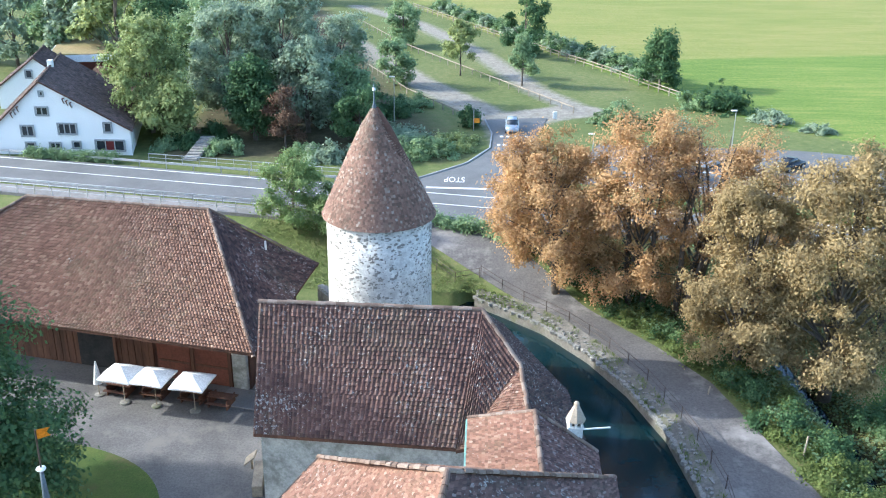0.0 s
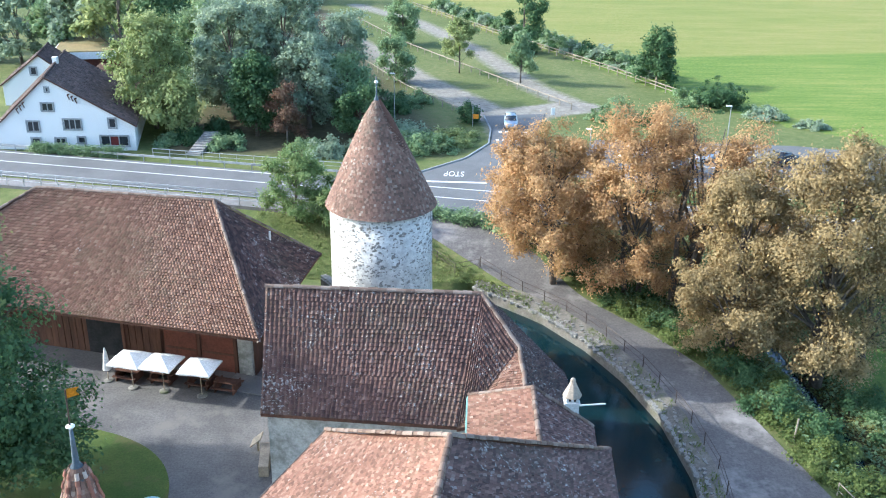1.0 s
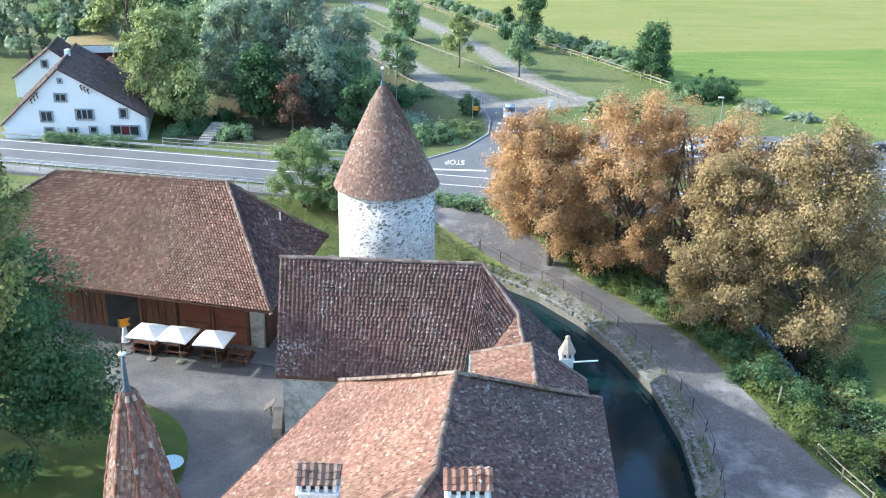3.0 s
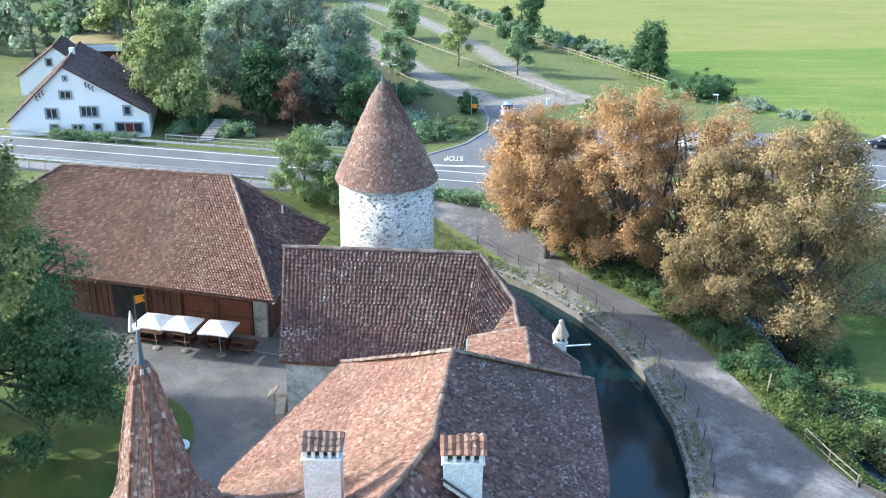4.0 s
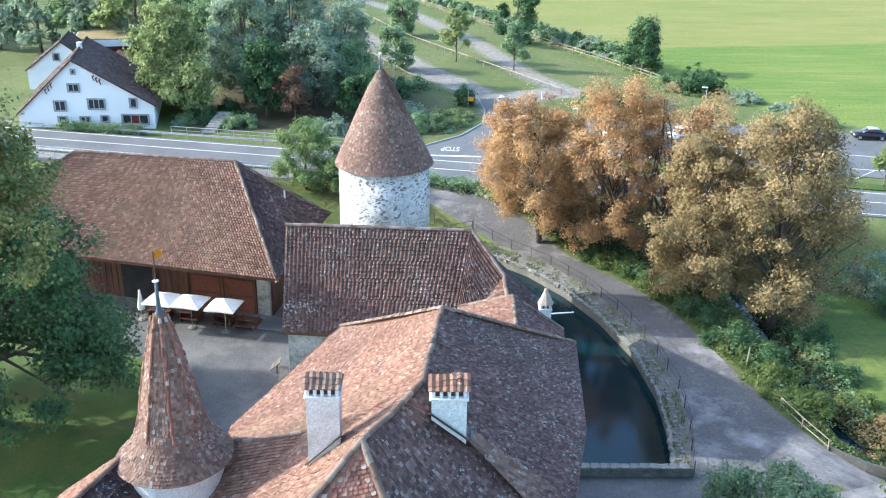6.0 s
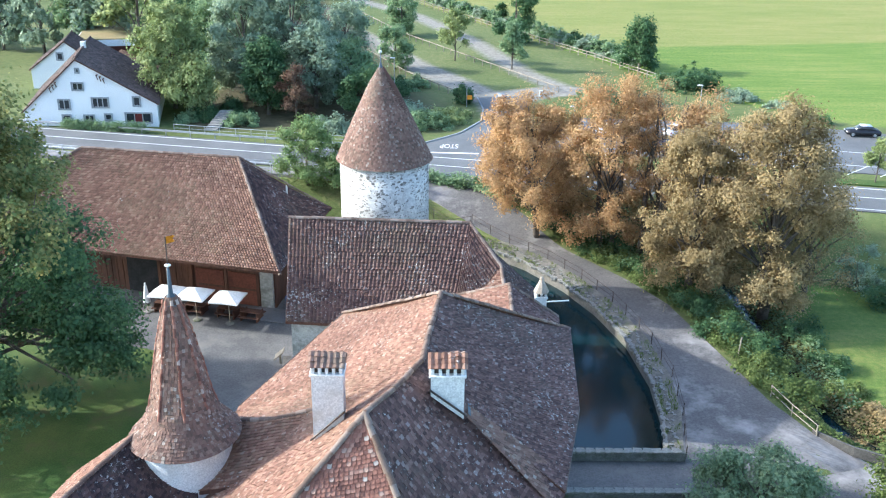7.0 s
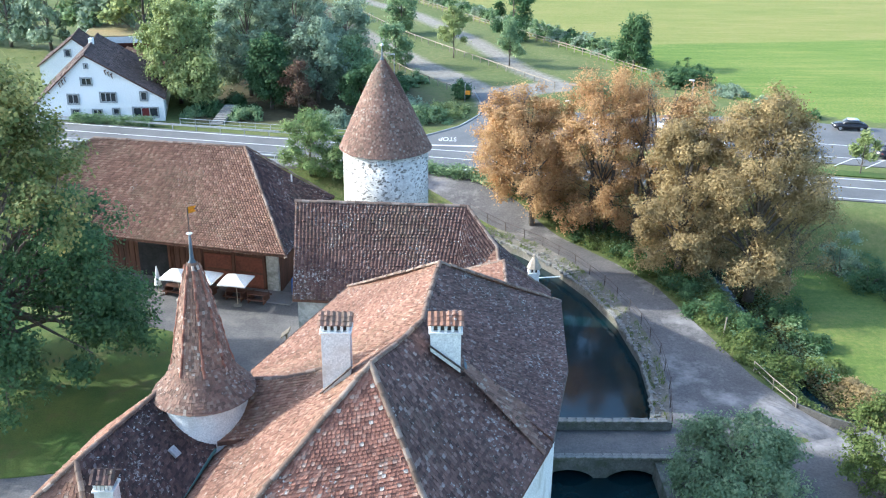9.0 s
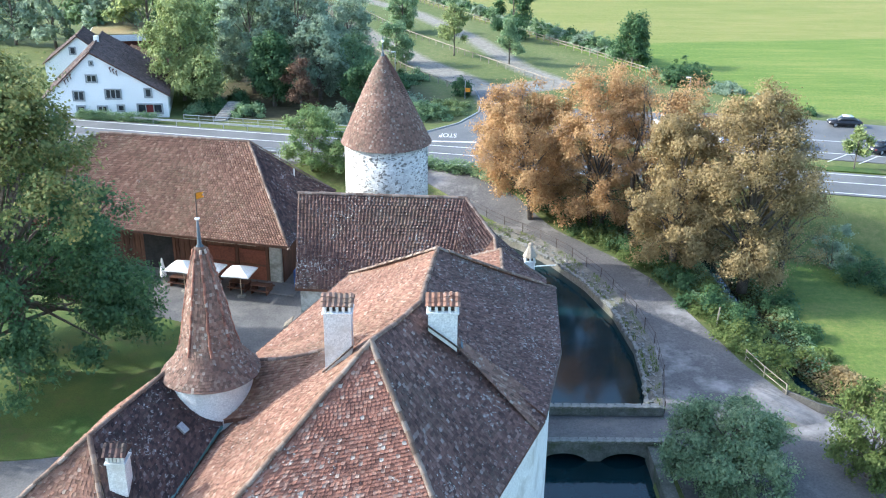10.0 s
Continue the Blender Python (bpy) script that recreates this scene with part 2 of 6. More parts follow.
def ground_mat():
    """Grass, crop rows, gravel tracks and bare earth by the ground's own attributes."""
    m, nt, p = base_mat("ground_cover", 0.9, 0, 0.15)
    n1, n2, n3 = noise_node(nt, 0.08, 5, 0.6), noise_node(nt, 1.2, 6, 0.7), noise_node(nt, 9, 4, 0.7)
    g = ramp_node(nt, [(0.3, (0.060, 0.088, 0.024)), (0.5, (0.115, 0.135, 0.044)), (0.7, (0.200, 0.180, 0.080))])
    mixn = mix_node(nt, "MIX", 0.55, n1.outputs["Fac"], n2.outputs["Fac"])
    nt.links.new(mixn, g.inputs["Fac"])
    # crop in long rows
    crop_n = noise_node(nt, 0.10, 5, 0.65, stretch=(0.35, 1.0, 1))
    rows_n = noise_node(nt, 1.0, 4, 0.65, stretch=(0.10, 1.1, 1))
    tuft_n = noise_node(nt, 2.2, 6, 0.8)
    blend = mix_node(nt, "MIX", 0.5, mix_node(nt, "MIX", 0.45, crop_n.outputs["Fac"], rows_n.outputs["Fac"]), tuft_n.outputs["Fac"])
    c = ramp_node(nt, [(0.42, (0.085, 0.140, 0.022)), (0.5, (0.132, 0.183, 0.034)), (0.58, (0.200, 0.213, 0.054))])
    nt.links.new(blend, c.inputs["Fac"])
    c2 = ramp_node(nt, [(0.42, (0.142, 0.168, 0.037)), (0.5, (0.192, 0.198, 0.052)), (0.58, (0.245, 0.215, 0.074))])
    nt.links.new(blend, c2.inputs["Fac"])
    gr = ramp_node(nt, [(0.3, (0.17, 0.15, 0.115)), (0.7, (0.31, 0.28, 0.235))])
    nt.links.new(n2.outputs["Fac"], gr.inputs["Fac"])
    ea = ramp_node(nt, [(0.3, (0.05, 0.045, 0.025)), (0.7, (0.11, 0.095, 0.05))])
    nt.links.new(n2.outputs["Fac"], ea.inputs["Fac"])
    col = g.outputs["Color"]
    for name, other in (("crop", c.outputs["Color"]), ("pale", c2.outputs["Color"]), ("gravel", gr.outputs["Color"]), ("earth", ea.outputs["Color"])):
        a = nt.nodes.new("ShaderNodeAttribute")
        a.attribute_name = name
        w = nt.nodes.new("ShaderNodeMath")
        w.operation = "MULTIPLY_ADD"
        nt.links.new(n2.outputs["Fac"], w.inputs[0])
        w.inputs[1].default_value = 0.5
        nt.links.new(a.outputs["Fac"], w.inputs[2])
        rr = ramp_node(nt, [(0.5, (0, 0, 0)), (1.0, (1, 1, 1))])
        nt.links.new(w.outputs[0], rr.inputs["Fac"])
        col = mix_node(nt, "MIX", rr.outputs["Color"], col, other)
    r3 = ramp_node(nt, [(0.2, (0.72,) * 3), (0.8, (1.25,) * 3)])
    nt.links.new(n3.outputs["Fac"], r3.inputs["Fac"])
    col = mix_node(nt, "MULTIPLY", 1.0, col, r3.outputs["Color"])
    nt.links.new(col, p.inputs["Base Color"])
    bump_to(nt, p, n3.outputs["Fac"], 0.6, 0.06)
    return m


GROUND = ground_mat()
LAWN = surface("lawn_grass", (0.042, 0.082, 0.013), (0.085, 0.112, 0.022), 0.25, 9, bump=0.5, dist=0.03, stain=(0.085, 0.085, 0.028), stain_scale=0.35)
LEAF_GREEN = leaf_mat("leaf_green", [(0.0, (0.094, 0.160, 0.088)), (0.4, (0.182, 0.270, 0.132)), (0.8, (0.308, 0.385, 0.187)), (1, (0.429, 0.446, 0.226))])
LEAF_OLIVE = leaf_mat("leaf_olive", [(0.0, (0.090, 0.135, 0.068)), (0.4, (0.180, 0.247, 0.128)), (0.8, (0.300, 0.352, 0.188)), (1, (0.495, 0.450, 0.225))])
LEAF_LIME = leaf_mat("leaf_lime", [(0.0, (0.130, 0.180, 0.062)), (0.5, (0.265, 0.315, 0.122)), (0.85, (0.390, 0.405, 0.165)), (1, (0.470, 0.440, 0.190))])
# paled and shifted to blue: distance haze is mixed into this leaf colour
LEAF_HAZY = leaf_mat("leaf_hazy_green", [(0.0, (0.135, 0.190, 0.130)), (0.5, (0.270, 0.340, 0.225)), (1, (0.410, 0.450, 0.300))])
LEAF_DARK = leaf_mat("leaf_dark", [(0.0, (0.036, 0.078, 0.034)), (0.5, (0.078, 0.143, 0.060)), (0.85, (0.137, 0.208, 0.081)), (1, (0.273, 0.273, 0.104))])
LEAF_TURNING = leaf_mat("leaf_turning", [(0.0, (0.072, 0.114, 0.042)), (0.4, (0.156, 0.192, 0.066)), (0.75, (0.288, 0.270, 0.096)), (1, (0.480, 0.348, 0.114))])
LEAF_RUST = leaf_mat("leaf_rust", [(0.0, (0.275, 0.158, 0.076)), (0.4, (0.418, 0.254, 0.116)), (0.75, (0.527, 0.345, 0.163)), (1, (0.572, 0.446, 0.246))])
LEAF_TAN = leaf_mat("leaf_tan", [(0.0, (0.192, 0.145, 0.068)), (0.4, (0.302, 0.225, 0.105)), (0.75, (0.384, 0.288, 0.139)), (1, (0.439, 0.363, 0.198))])
LEAF_FRESH = leaf_mat("leaf_fresh", [(0.0, (0.085, 0.140, 0.045)), (0.5, (0.165, 0.235, 0.085)), (0.85, (0.260, 0.310, 0.120)), (1, (0.340, 0.350, 0.140))])
LEAF_RED = leaf_mat("leaf_red", [(0.0, (0.095, 0.060, 0.040)), (0.5, (0.165, 0.100, 0.065)), (1, (0.22, 0.15, 0.095))])
LEAF_WEED = leaf_mat("leaf_weed", [(0.0, (0.060, 0.090, 0.026)), (0.4, (0.120, 0.160, 0.045)), (0.8, (0.19, 0.22, 0.07)), (1, (0.27, 0.25, 0.095))])


# ---- building helpers ----
V = np.array


def empty(name, at, label, category, group="", kind=""):
    e = new(name)
    e.empty_display_size = 0.2
    e.location = at
    bpy.context.view_layer.update()
    return tagged(e, label, category, group, kind)


def attach(ob, parent):
    if parent is not None:
        ob.parent = parent
        base = parent.matrix_basis.copy()
        if parent.parent is not None:
            base = parent.parent.matrix_basis @ parent.matrix_parent_inverse @ base
        ob.matrix_parent_inverse = base.inverted()
    return ob


def part(name, bm, material, parent, label="", smooth=False):
    """One bmesh as one mesh object, in world coordinates, under a thing or a part."""
    me = bpy.data.meshes.new(name)
    bm.to_mesh(me)
    bm.free()
    me.materials.append(material)
    if smooth:
        for f in me.polygons:
            f.use_smooth = True
    ob = attach(new(name, me), parent)
    if label:
        ob["label"] = label
    return ob


def part_np(name, verts, faces, material, parent, label="", smooth=False, kind=""):
    me = bpy.data.meshes.new(name)
    me.from_pydata([tuple(v) for v in verts], [], faces)
    me.materials.append(material)
    if smooth:
        me.polygons.foreach_set("use_smooth", [True] * len(me.polygons))
    ob = attach(new(name, me), parent)
    if label:
        ob["label"] = label
    if kind:
        ob["kind"] = kind
    return ob


def shared(name, me, m, parent):
    """A small piece on shared mesh data at the world pose m."""
    ob = new(name, me)
    ob.matrix_basis = m
    return attach(ob, parent)


def box(bm, c, s, rz=0.0, bevel=0.0, m=None):
    t = Matrix.Translation(c) @ Matrix.Rotation(rz, 4, "Z") if m is None else m
    made = bmesh.ops.create_cube(bm, size=1.0, matrix=t @ Matrix.Diagonal((*s, 1)))
    if bevel:
        edges = list({e for v in made["verts"] for e in v.link_edges})
        bmesh.ops.bevel(bm, geom=edges, offset=bevel, segments=1, affect="EDGES")
    return bm


def tube(bm, a, b, ra, rb=None, n=8):
    a, b = Vector(a), Vector(b)
    d = b - a
    m = Matrix.Translation((a + b) / 2) @ d.to_track_quat("Z", "Y").to_matrix().to_4x4()
    bmesh.ops.create_cone(bm, cap_ends=True, segments=n, radius1=ra, radius2=ra if rb is None else rb, depth=d.length, matrix=m)
    return bm


def lathe(bm, cx, cy, prof, n=32, cap=True):
    rings = []
    for r, z in prof:
        rings.append([bm.verts.new((cx + r * math.cos(2 * math.pi * k / n), cy + r * math.sin(2 * math.pi * k / n), z)) for k in range(n)])
    for a, b in zip(rings, rings[1:]):
        for k in range(n):
            bm.faces.new((a[k], a[(k + 1) % n], b[(k + 1) % n], b[k]))
    if cap:
        bm.faces.new(rings[0][::-1])
        bm.faces.new(rings[-1])
    return bm


def prism(bm, poly, z0, z1):
    """An upright prism over a plan polygon; z0 and z1 may be lists."""
    n = len(poly)
    z0 = z0 if isinstance(z0, (list, tuple)) else [z0] * n
    z1 = z1 if isinstance(z1, (list, tuple)) else [z1] * n
    lo = [bm.verts.new((x, y, z)) for (x, y), z in zip(poly, z0)]
    hi = [bm.verts.new((x, y, z)) for (x, y), z in zip(poly, z1)]
    for k in range(n):
        bm.faces.new((lo[k], lo[(k + 1) % n], hi[(k + 1) % n], hi[k]))
    bm.faces.new(lo[::-1])
    bm.faces.new(hi)
    bmesh.ops.recalc_face_normals(bm, faces=bm.faces)
    return bm


def smooth01(a, b, x):
    t = np.clip((x - a) / (b - a), 0, 1)
    return t * t * (3 - 2 * t)


class Patch:
    """A roof face: lower edge and upper edge as polylines, with a sag and a kick at the eave."""

    def __init__(self, low, high, sag=0.0, kick=0.0):
        self.low, self.high, self.sag, self.kick = V(low, float), V(high, float), sag, kick

    @staticmethod
    def along(line, u):
        seg = np.linalg.norm(np.diff(line, axis=0), axis=1)
        if seg.sum() < 1e-6:
            return np.repeat(line[:1], len(u), 0)
        s = np.concatenate([[0], np.cumsum(seg)]) / seg.sum()
        return np.stack([np.interp(u, s, line[:, k]) for k in range(3)], 1)

    def at(self, u, v):
        u, v = np.atleast_1d(u).astype(float), np.atleast_1d(v).astype(float)
        p = self.along(self.low, u) * (1 - v[:, None]) + self.along(self.high, u) * v[:, None]
        p[:, 2] -= self.sag * np.sin(np.pi * v) + 0.05 * np.sin(np.pi * v) * np.sin(6.0 * u + 2.0 * self.low[0, 0])
        p[:, 2] += self.kick * (1 - v) ** 4
        return p


def roof_skin(name, patches, material, parent, drop=0.03, nu=16, nv=8):
    """The boarded roof under the tiles, as closed sheets of real thickness."""
    verts, faces = [], []
    for pt in patches:
        base = len(verts)
        uu, vv = np.meshgrid(np.linspace(0, 1, nu), np.linspace(0, 1, nv))
        top = pt.at(uu.ravel(), vv.ravel())
        top[:, 2] -= drop
        low = top.copy()
        low[:, 2] -= 0.16
        verts += list(top) + list(low)
        n = nu * nv
        for j in range(nv - 1):
            for i in range(nu - 1):
                a = base + j * nu + i
                faces.append((a, a + 1, a + nu + 1, a + nu))
                faces.append((a + n, a + n + nu, a + n + nu + 1, a + n + 1))
        for i in range(nu - 1):
            a, b = base + i, base + (nv - 1) * nu + i
            faces.append((a, a + n, a + n + 1, a + 1))
            faces.append((b, b + 1, b + n + 1, b + n))
        for j in range(nv - 1):
            a, b = base + j * nu, base + j * nu + nu - 1
            faces.append((a, a + nu, a + nu + n, a + n))
            faces.append((b, b + n, b + n + nu, b + nu))
    return part_np(name, verts, faces, material, parent)


def tile_rows(patch, tw, th, seed, hump=0.0, lift=0.045, jitter=0.05, stop=1.0, v_to=1.0):
    """Lines of overlapping tiles over a patch: vertices and faces, each tile an island."""
    rng = np.random.default_rng(seed)
    slope = np.linalg.norm(patch.at([0.5], [0.0]) - patch.at([0.5], [1.0]))
    nrow = max(2, int(slope / th))
    verts, faces, count = [], [], 0
    for r in range(nrow):
        v0, v1 = r / nrow, min((r + 1.35) / nrow, stop)
        if v0 > v_to:
            break
        w = np.linalg.norm(np.diff(patch.at(np.linspace(0, 1, 9), np.full(9, v0)), axis=0), axis=1).sum()
        n = max(1, int(w / tw))
        edge = (np.arange(n + 1) + (0.5 if r % 2 and not hump else 0.0)) / n
        edge = np.clip(np.concatenate([[0.0], edge]), 0, 1)
        edge = np.unique(edge)
        a, b = edge[:-1], edge[1:]
        ok = (b - a) > 0.25 / n
        a, b = a[ok], b[ok]
        k = len(a)
        gap = 0.02 / n
        jit = rng.normal(0, jitter / nrow, k) * 0.6
        lo, hi = np.clip(v0 + jit, 0, 1), np.full(k, v1)
        a2, b2, mid = a + gap, b - gap, (a + b) / 2
        # the slope's normal from the patch itself
        pu = patch.at(np.clip(mid + 0.01, 0, 1), lo) - patch.at(np.clip(mid - 0.01, 0, 1), lo)
        pv = patch.at(mid, np.clip(lo + 0.03, 0, 1)) - patch.at(mid, np.clip(lo - 0.03, 0, 1))
        nn = np.cross(pu, pv)
        nn /= np.linalg.norm(nn, axis=1)[:, None] + 1e-9
        nn[nn[:, 2] < 0] *= -1
        up = nn * (lift + rng.normal(0, lift * 0.22, k))[:, None]
        tilt = nn * rng.normal(0, lift * 0.16, k)[:, None]
        LL, LR = patch.at(a2, lo), patch.at(b2, lo)
        UL, UR = patch.at(a2, hi), patch.at(b2, hi)
        LM = patch.at(mid, np.clip(lo - (0.0 if hump else 0.16 / nrow), 0, 1))
        UM = patch.at(mid, hi)
        h = nn * hump
        rows = np.stack([LL + up + tilt, LM + up + h, LR + up - tilt, UR, UM + h * 0.8, UL, LL, LM, LR], 1)
        verts.append(rows.reshape(-1, 3))
        for t in range(k):
            o = count + 9 * t
            faces += [(o, o + 1, o + 4, o + 5), (o + 1, o + 2, o + 3, o + 4), (o + 6, o + 7, o + 1, o), (o + 7, o + 8, o + 2, o + 1), (o + 6, o, o + 5), (o + 8, o + 3, o + 2)]
        count += 9 * k
    return np.concatenate(verts), faces


def tiles(name, patches, tw, th, material, parent, seed, hump=0.0, lift=0.048, label=""):
    vs, fs, n = [], [], 0
    for i, pt in enumerate(patches):
        v, f = tile_rows(pt, tw, th, seed + i, hump, lift)
        vs.append(v)
        fs += [tuple(k + n for k in q) for q in f]
        n += len(v)
    return part_np(name, np.concatenate(vs), fs, material, parent, label, kind="stuff")


def half_round_mesh(name, length, r, material, n=6):
    """A ridge tile: a half-round shell, wider at its open end."""
    vs, fs = [], []
    for x, rr in ((-length / 2, r), (length / 2, r * 0.86)):
        for q in (rr, rr - 0.025):
            for k in range(n + 1):
                a = math.pi * k / n
                vs.append((x, q * math.cos(a), q * math.sin(a)))
    m = n + 1
    for k in range(n):
        fs.append((k, k + 1, 2 * m + k + 1, 2 * m + k))
        fs.append((m + k, 3 * m + k, 3 * m + k + 1, m + k + 1))
        fs.append((k, m + k, m + k + 1, k + 1))
        fs.append((2 * m + k, 2 * m + k + 1, 3 * m + k + 1, 3 * m + k))
    me = bpy.data.meshes.new(name)
    me.from_pydata(vs, [], fs)
    me.materials.append(material)
    return me


RIDGE_MESH = half_round_mesh("ridge_tile", 0.44, 0.125, RIDGE)


def ridge_line(pts, parent, seed, scale=1.0, mesh=None):
    """Ridge tiles laid one by one along a line."""
    rng = random.Random(seed)
    pts = V(pts, float)
    L = np.linalg.norm(np.diff(pts, axis=0), axis=1).sum()
    n = max(2, int(L / (0.4 * scale)))
    s = Patch.along(pts, (np.arange(n) + 0.5) / n)
    d = Patch.along(pts, np.clip((np.arange(n) + 1.0) / n, 0, 1)) - Patch.along(pts, np.arange(n) / n)
    for p, q in zip(s, d):
        x = Vector(q).normalized()
        y = Vector((0, 0, 1)).cross(x).normalized()
        z = x.cross(y)
        m = Matrix((x, y, z)).transposed().to_4x4()
        m.translation = Vector(p) + Vector((rng.gauss(0, 0.012), rng.gauss(0, 0.012), 0.03 + rng.gauss(0, 0.01)))
        shared("ridge_tile", mesh or RIDGE_MESH, m @ Matrix.Diagonal((scale * 1.04, scale, scale, 1)), parent)


def ribbon(name, left, right, material, parent=None, lift=0.05, nu=60, nw=4, zf=None, thick=0.12):
    """A strip of ground surface between two edges."""
    left, right = V([(*p, 0) for p in left], float), V([(*p, 0) for p in right], float)
    u = np.linspace(0, 1, nu)
    a, b = Patch.along(left, u), Patch.along(right, u)
    rows = [a * (1 - k / nw) + b * (k / nw) for k in range(nw + 1)]
    P = np.stack(rows, 1)
    P[..., 2] = (terrain(P[..., 0].ravel(), P[..., 1].ravel()).reshape(P.shape[:2]) if zf is None else zf) + lift
    vs = P.reshape(-1, 3)
    m = nw + 1
    fs = [(i * m + k, i * m + k + 1, (i + 1) * m + k + 1, (i + 1) * m + k) for i in range(nu - 1) for k in range(nw)]
    n = len(vs)
    low = vs.copy()
    low[:, 2] -= thick
    fs += [(i * m, (i + 1) * m, (i + 1) * m + n, i * m + n) for i in range(nu - 1)]
    fs += [(i * m + nw, i * m + nw + n, (i + 1) * m + nw + n, (i + 1) * m + nw) for i in range(nu - 1)]
    fs += [(k, k + n, k + 1 + n, k + 1) for k in range(nw)]
    e = (nu - 1) * m
    fs += [(e + k, e + k + 1, e + k + 1 + n, e + k + n) for k in range(nw)]
    return part_np(name, np.concatenate([vs, low]), fs, material, parent)


def inside(poly, x, y):
    res = np.zeros(np.shape(x), bool)
    px, py = V(poly).T
    for i in range(len(px)):
        x0, y0, x1, y1 = px[i - 1], py[i - 1], px[i], py[i]
        hit = ((y0 > y) != (y1 > y)) & (x < (x1 - x0) * (y - y0) / (y1 - y0 + 1e-12) + x0)
        res ^= hit
    return res


def off_line(line, x, y):
    """Distance from a polyline on the plan."""
    best = np.full(np.shape(x), 1e9)
    for (x0, y0), (x1, y1) in zip(line, line[1:]):
        dx, dy = x1 - x0, y1 - y0
        t = np.clip(((x - x0) * dx + (y - y0) * dy) / (dx * dx + dy * dy), 0, 1)
        best = np.minimum(best, np.hypot(x - x0 - t * dx, y - y0 - t * dy))
    return best


# ---- the plan ----
ROAD_Z = 2.8
SHORE = [(3.5, 74.2), (6.0, 72.0), (9.0, 69.0), (12.0, 64.3), (14.2, 59.3), (15.8, 53.5), (16.4, 47.3), (16.1, 42.0), (15.3, 36.4)]
RAIL = [(4.0, 76.6), (6.9, 73.6), (10.7, 69.4), (13.5, 64.6), (15.7, 59.2), (17.2, 53.0), (17.7, 46.9), (17.3, 42.0), (16.2, 36.6)]
PATH_R = [(4.6, 83.2), (9.7, 77.0), (13.8, 70.3), (17.7, 64.5), (20.3, 59.4), (22.4, 50.4), (24.0, 43.4), (25.8, 39.6), (29.9, 36.4), (36.0, 35.0)]
STREAM = [(27.0, 74.0), (27.4, 62.0), (28.2, 54.0), (27.6, 47.0), (28.6, 42.5), (31.5, 39.0), (38.0, 37.2), (60.0, 35.0)]
PATH_EDGE = [(-3.5, 83.6), (0.2, 80.2)] + RAIL
PATH_POLY = [(-3.5, 83.6), (0.2, 80.2)] + RAIL + PATH_R[::-1] + [(1.5, 85.6), (-2.0, 87.2)]
TRACK_A = [(9.8, 112.0), (9.2, 122.0), (3.0, 136.0), (-3.6, 149.0), (-10.0, 166.0), (-18.0, 186.0), (-26.0, 215.0)]
TRACK_B = [(11.0, 121.0), (17.0, 129.0), (20.0, 131.0), (15.0, 143.0), (8.0, 172.0), (-4.7, 207.5), (-20, 232)]
TRACK_C = [(20.0, 130.0), (12.0, 126.0), (8.0, 124.0)]
FIELD = [(36.2, 137.0), (28.7, 156.5), (13.7, 188.5), (-5.9, 231.0), (-60, 330), (-60, 2500), (2500, 2500), (2500, 60.0), (90, 95.0), (57, 110.5), (47, 120.0)]
POND = [(-2, 74.5), *SHORE, (15.3, 32.0), (14.4, 30.0), (14.4, 5.0), (-2, 5.0)]


def road_y(x):
    return 89.6 - 0.222 * x


def terrain(x, y, dip=False):
    x, y = np.asarray(x, float), np.asarray(y, float)
    d = y - road_y(x)
    bank = smooth01(-15.5, -5.5, d)
    east = smooth01(24.0, 30.0, x)
    h = (ROAD_Z - 0.08) * bank
    h = h - 1.0 * east * (1 - bank)
    h -= 1.35 * np.exp(-(off_line(STREAM, x, y) / 1.6) ** 2) * (1 - bank)
    far = smooth01(6.0, 40.0, d)
    h += far * 0.25 * np.sin(x * 0.03 + 1.0) * np.sin(y * 0.025)
    if dip:
        h = np.where(off_line(SHORE, x, y) < 1.15, -2.2, h)
    carve = inside(POND, x, y) & (off_line(SHORE, x, y) > 0.35)
    return np.where(carve, -2.6, h)


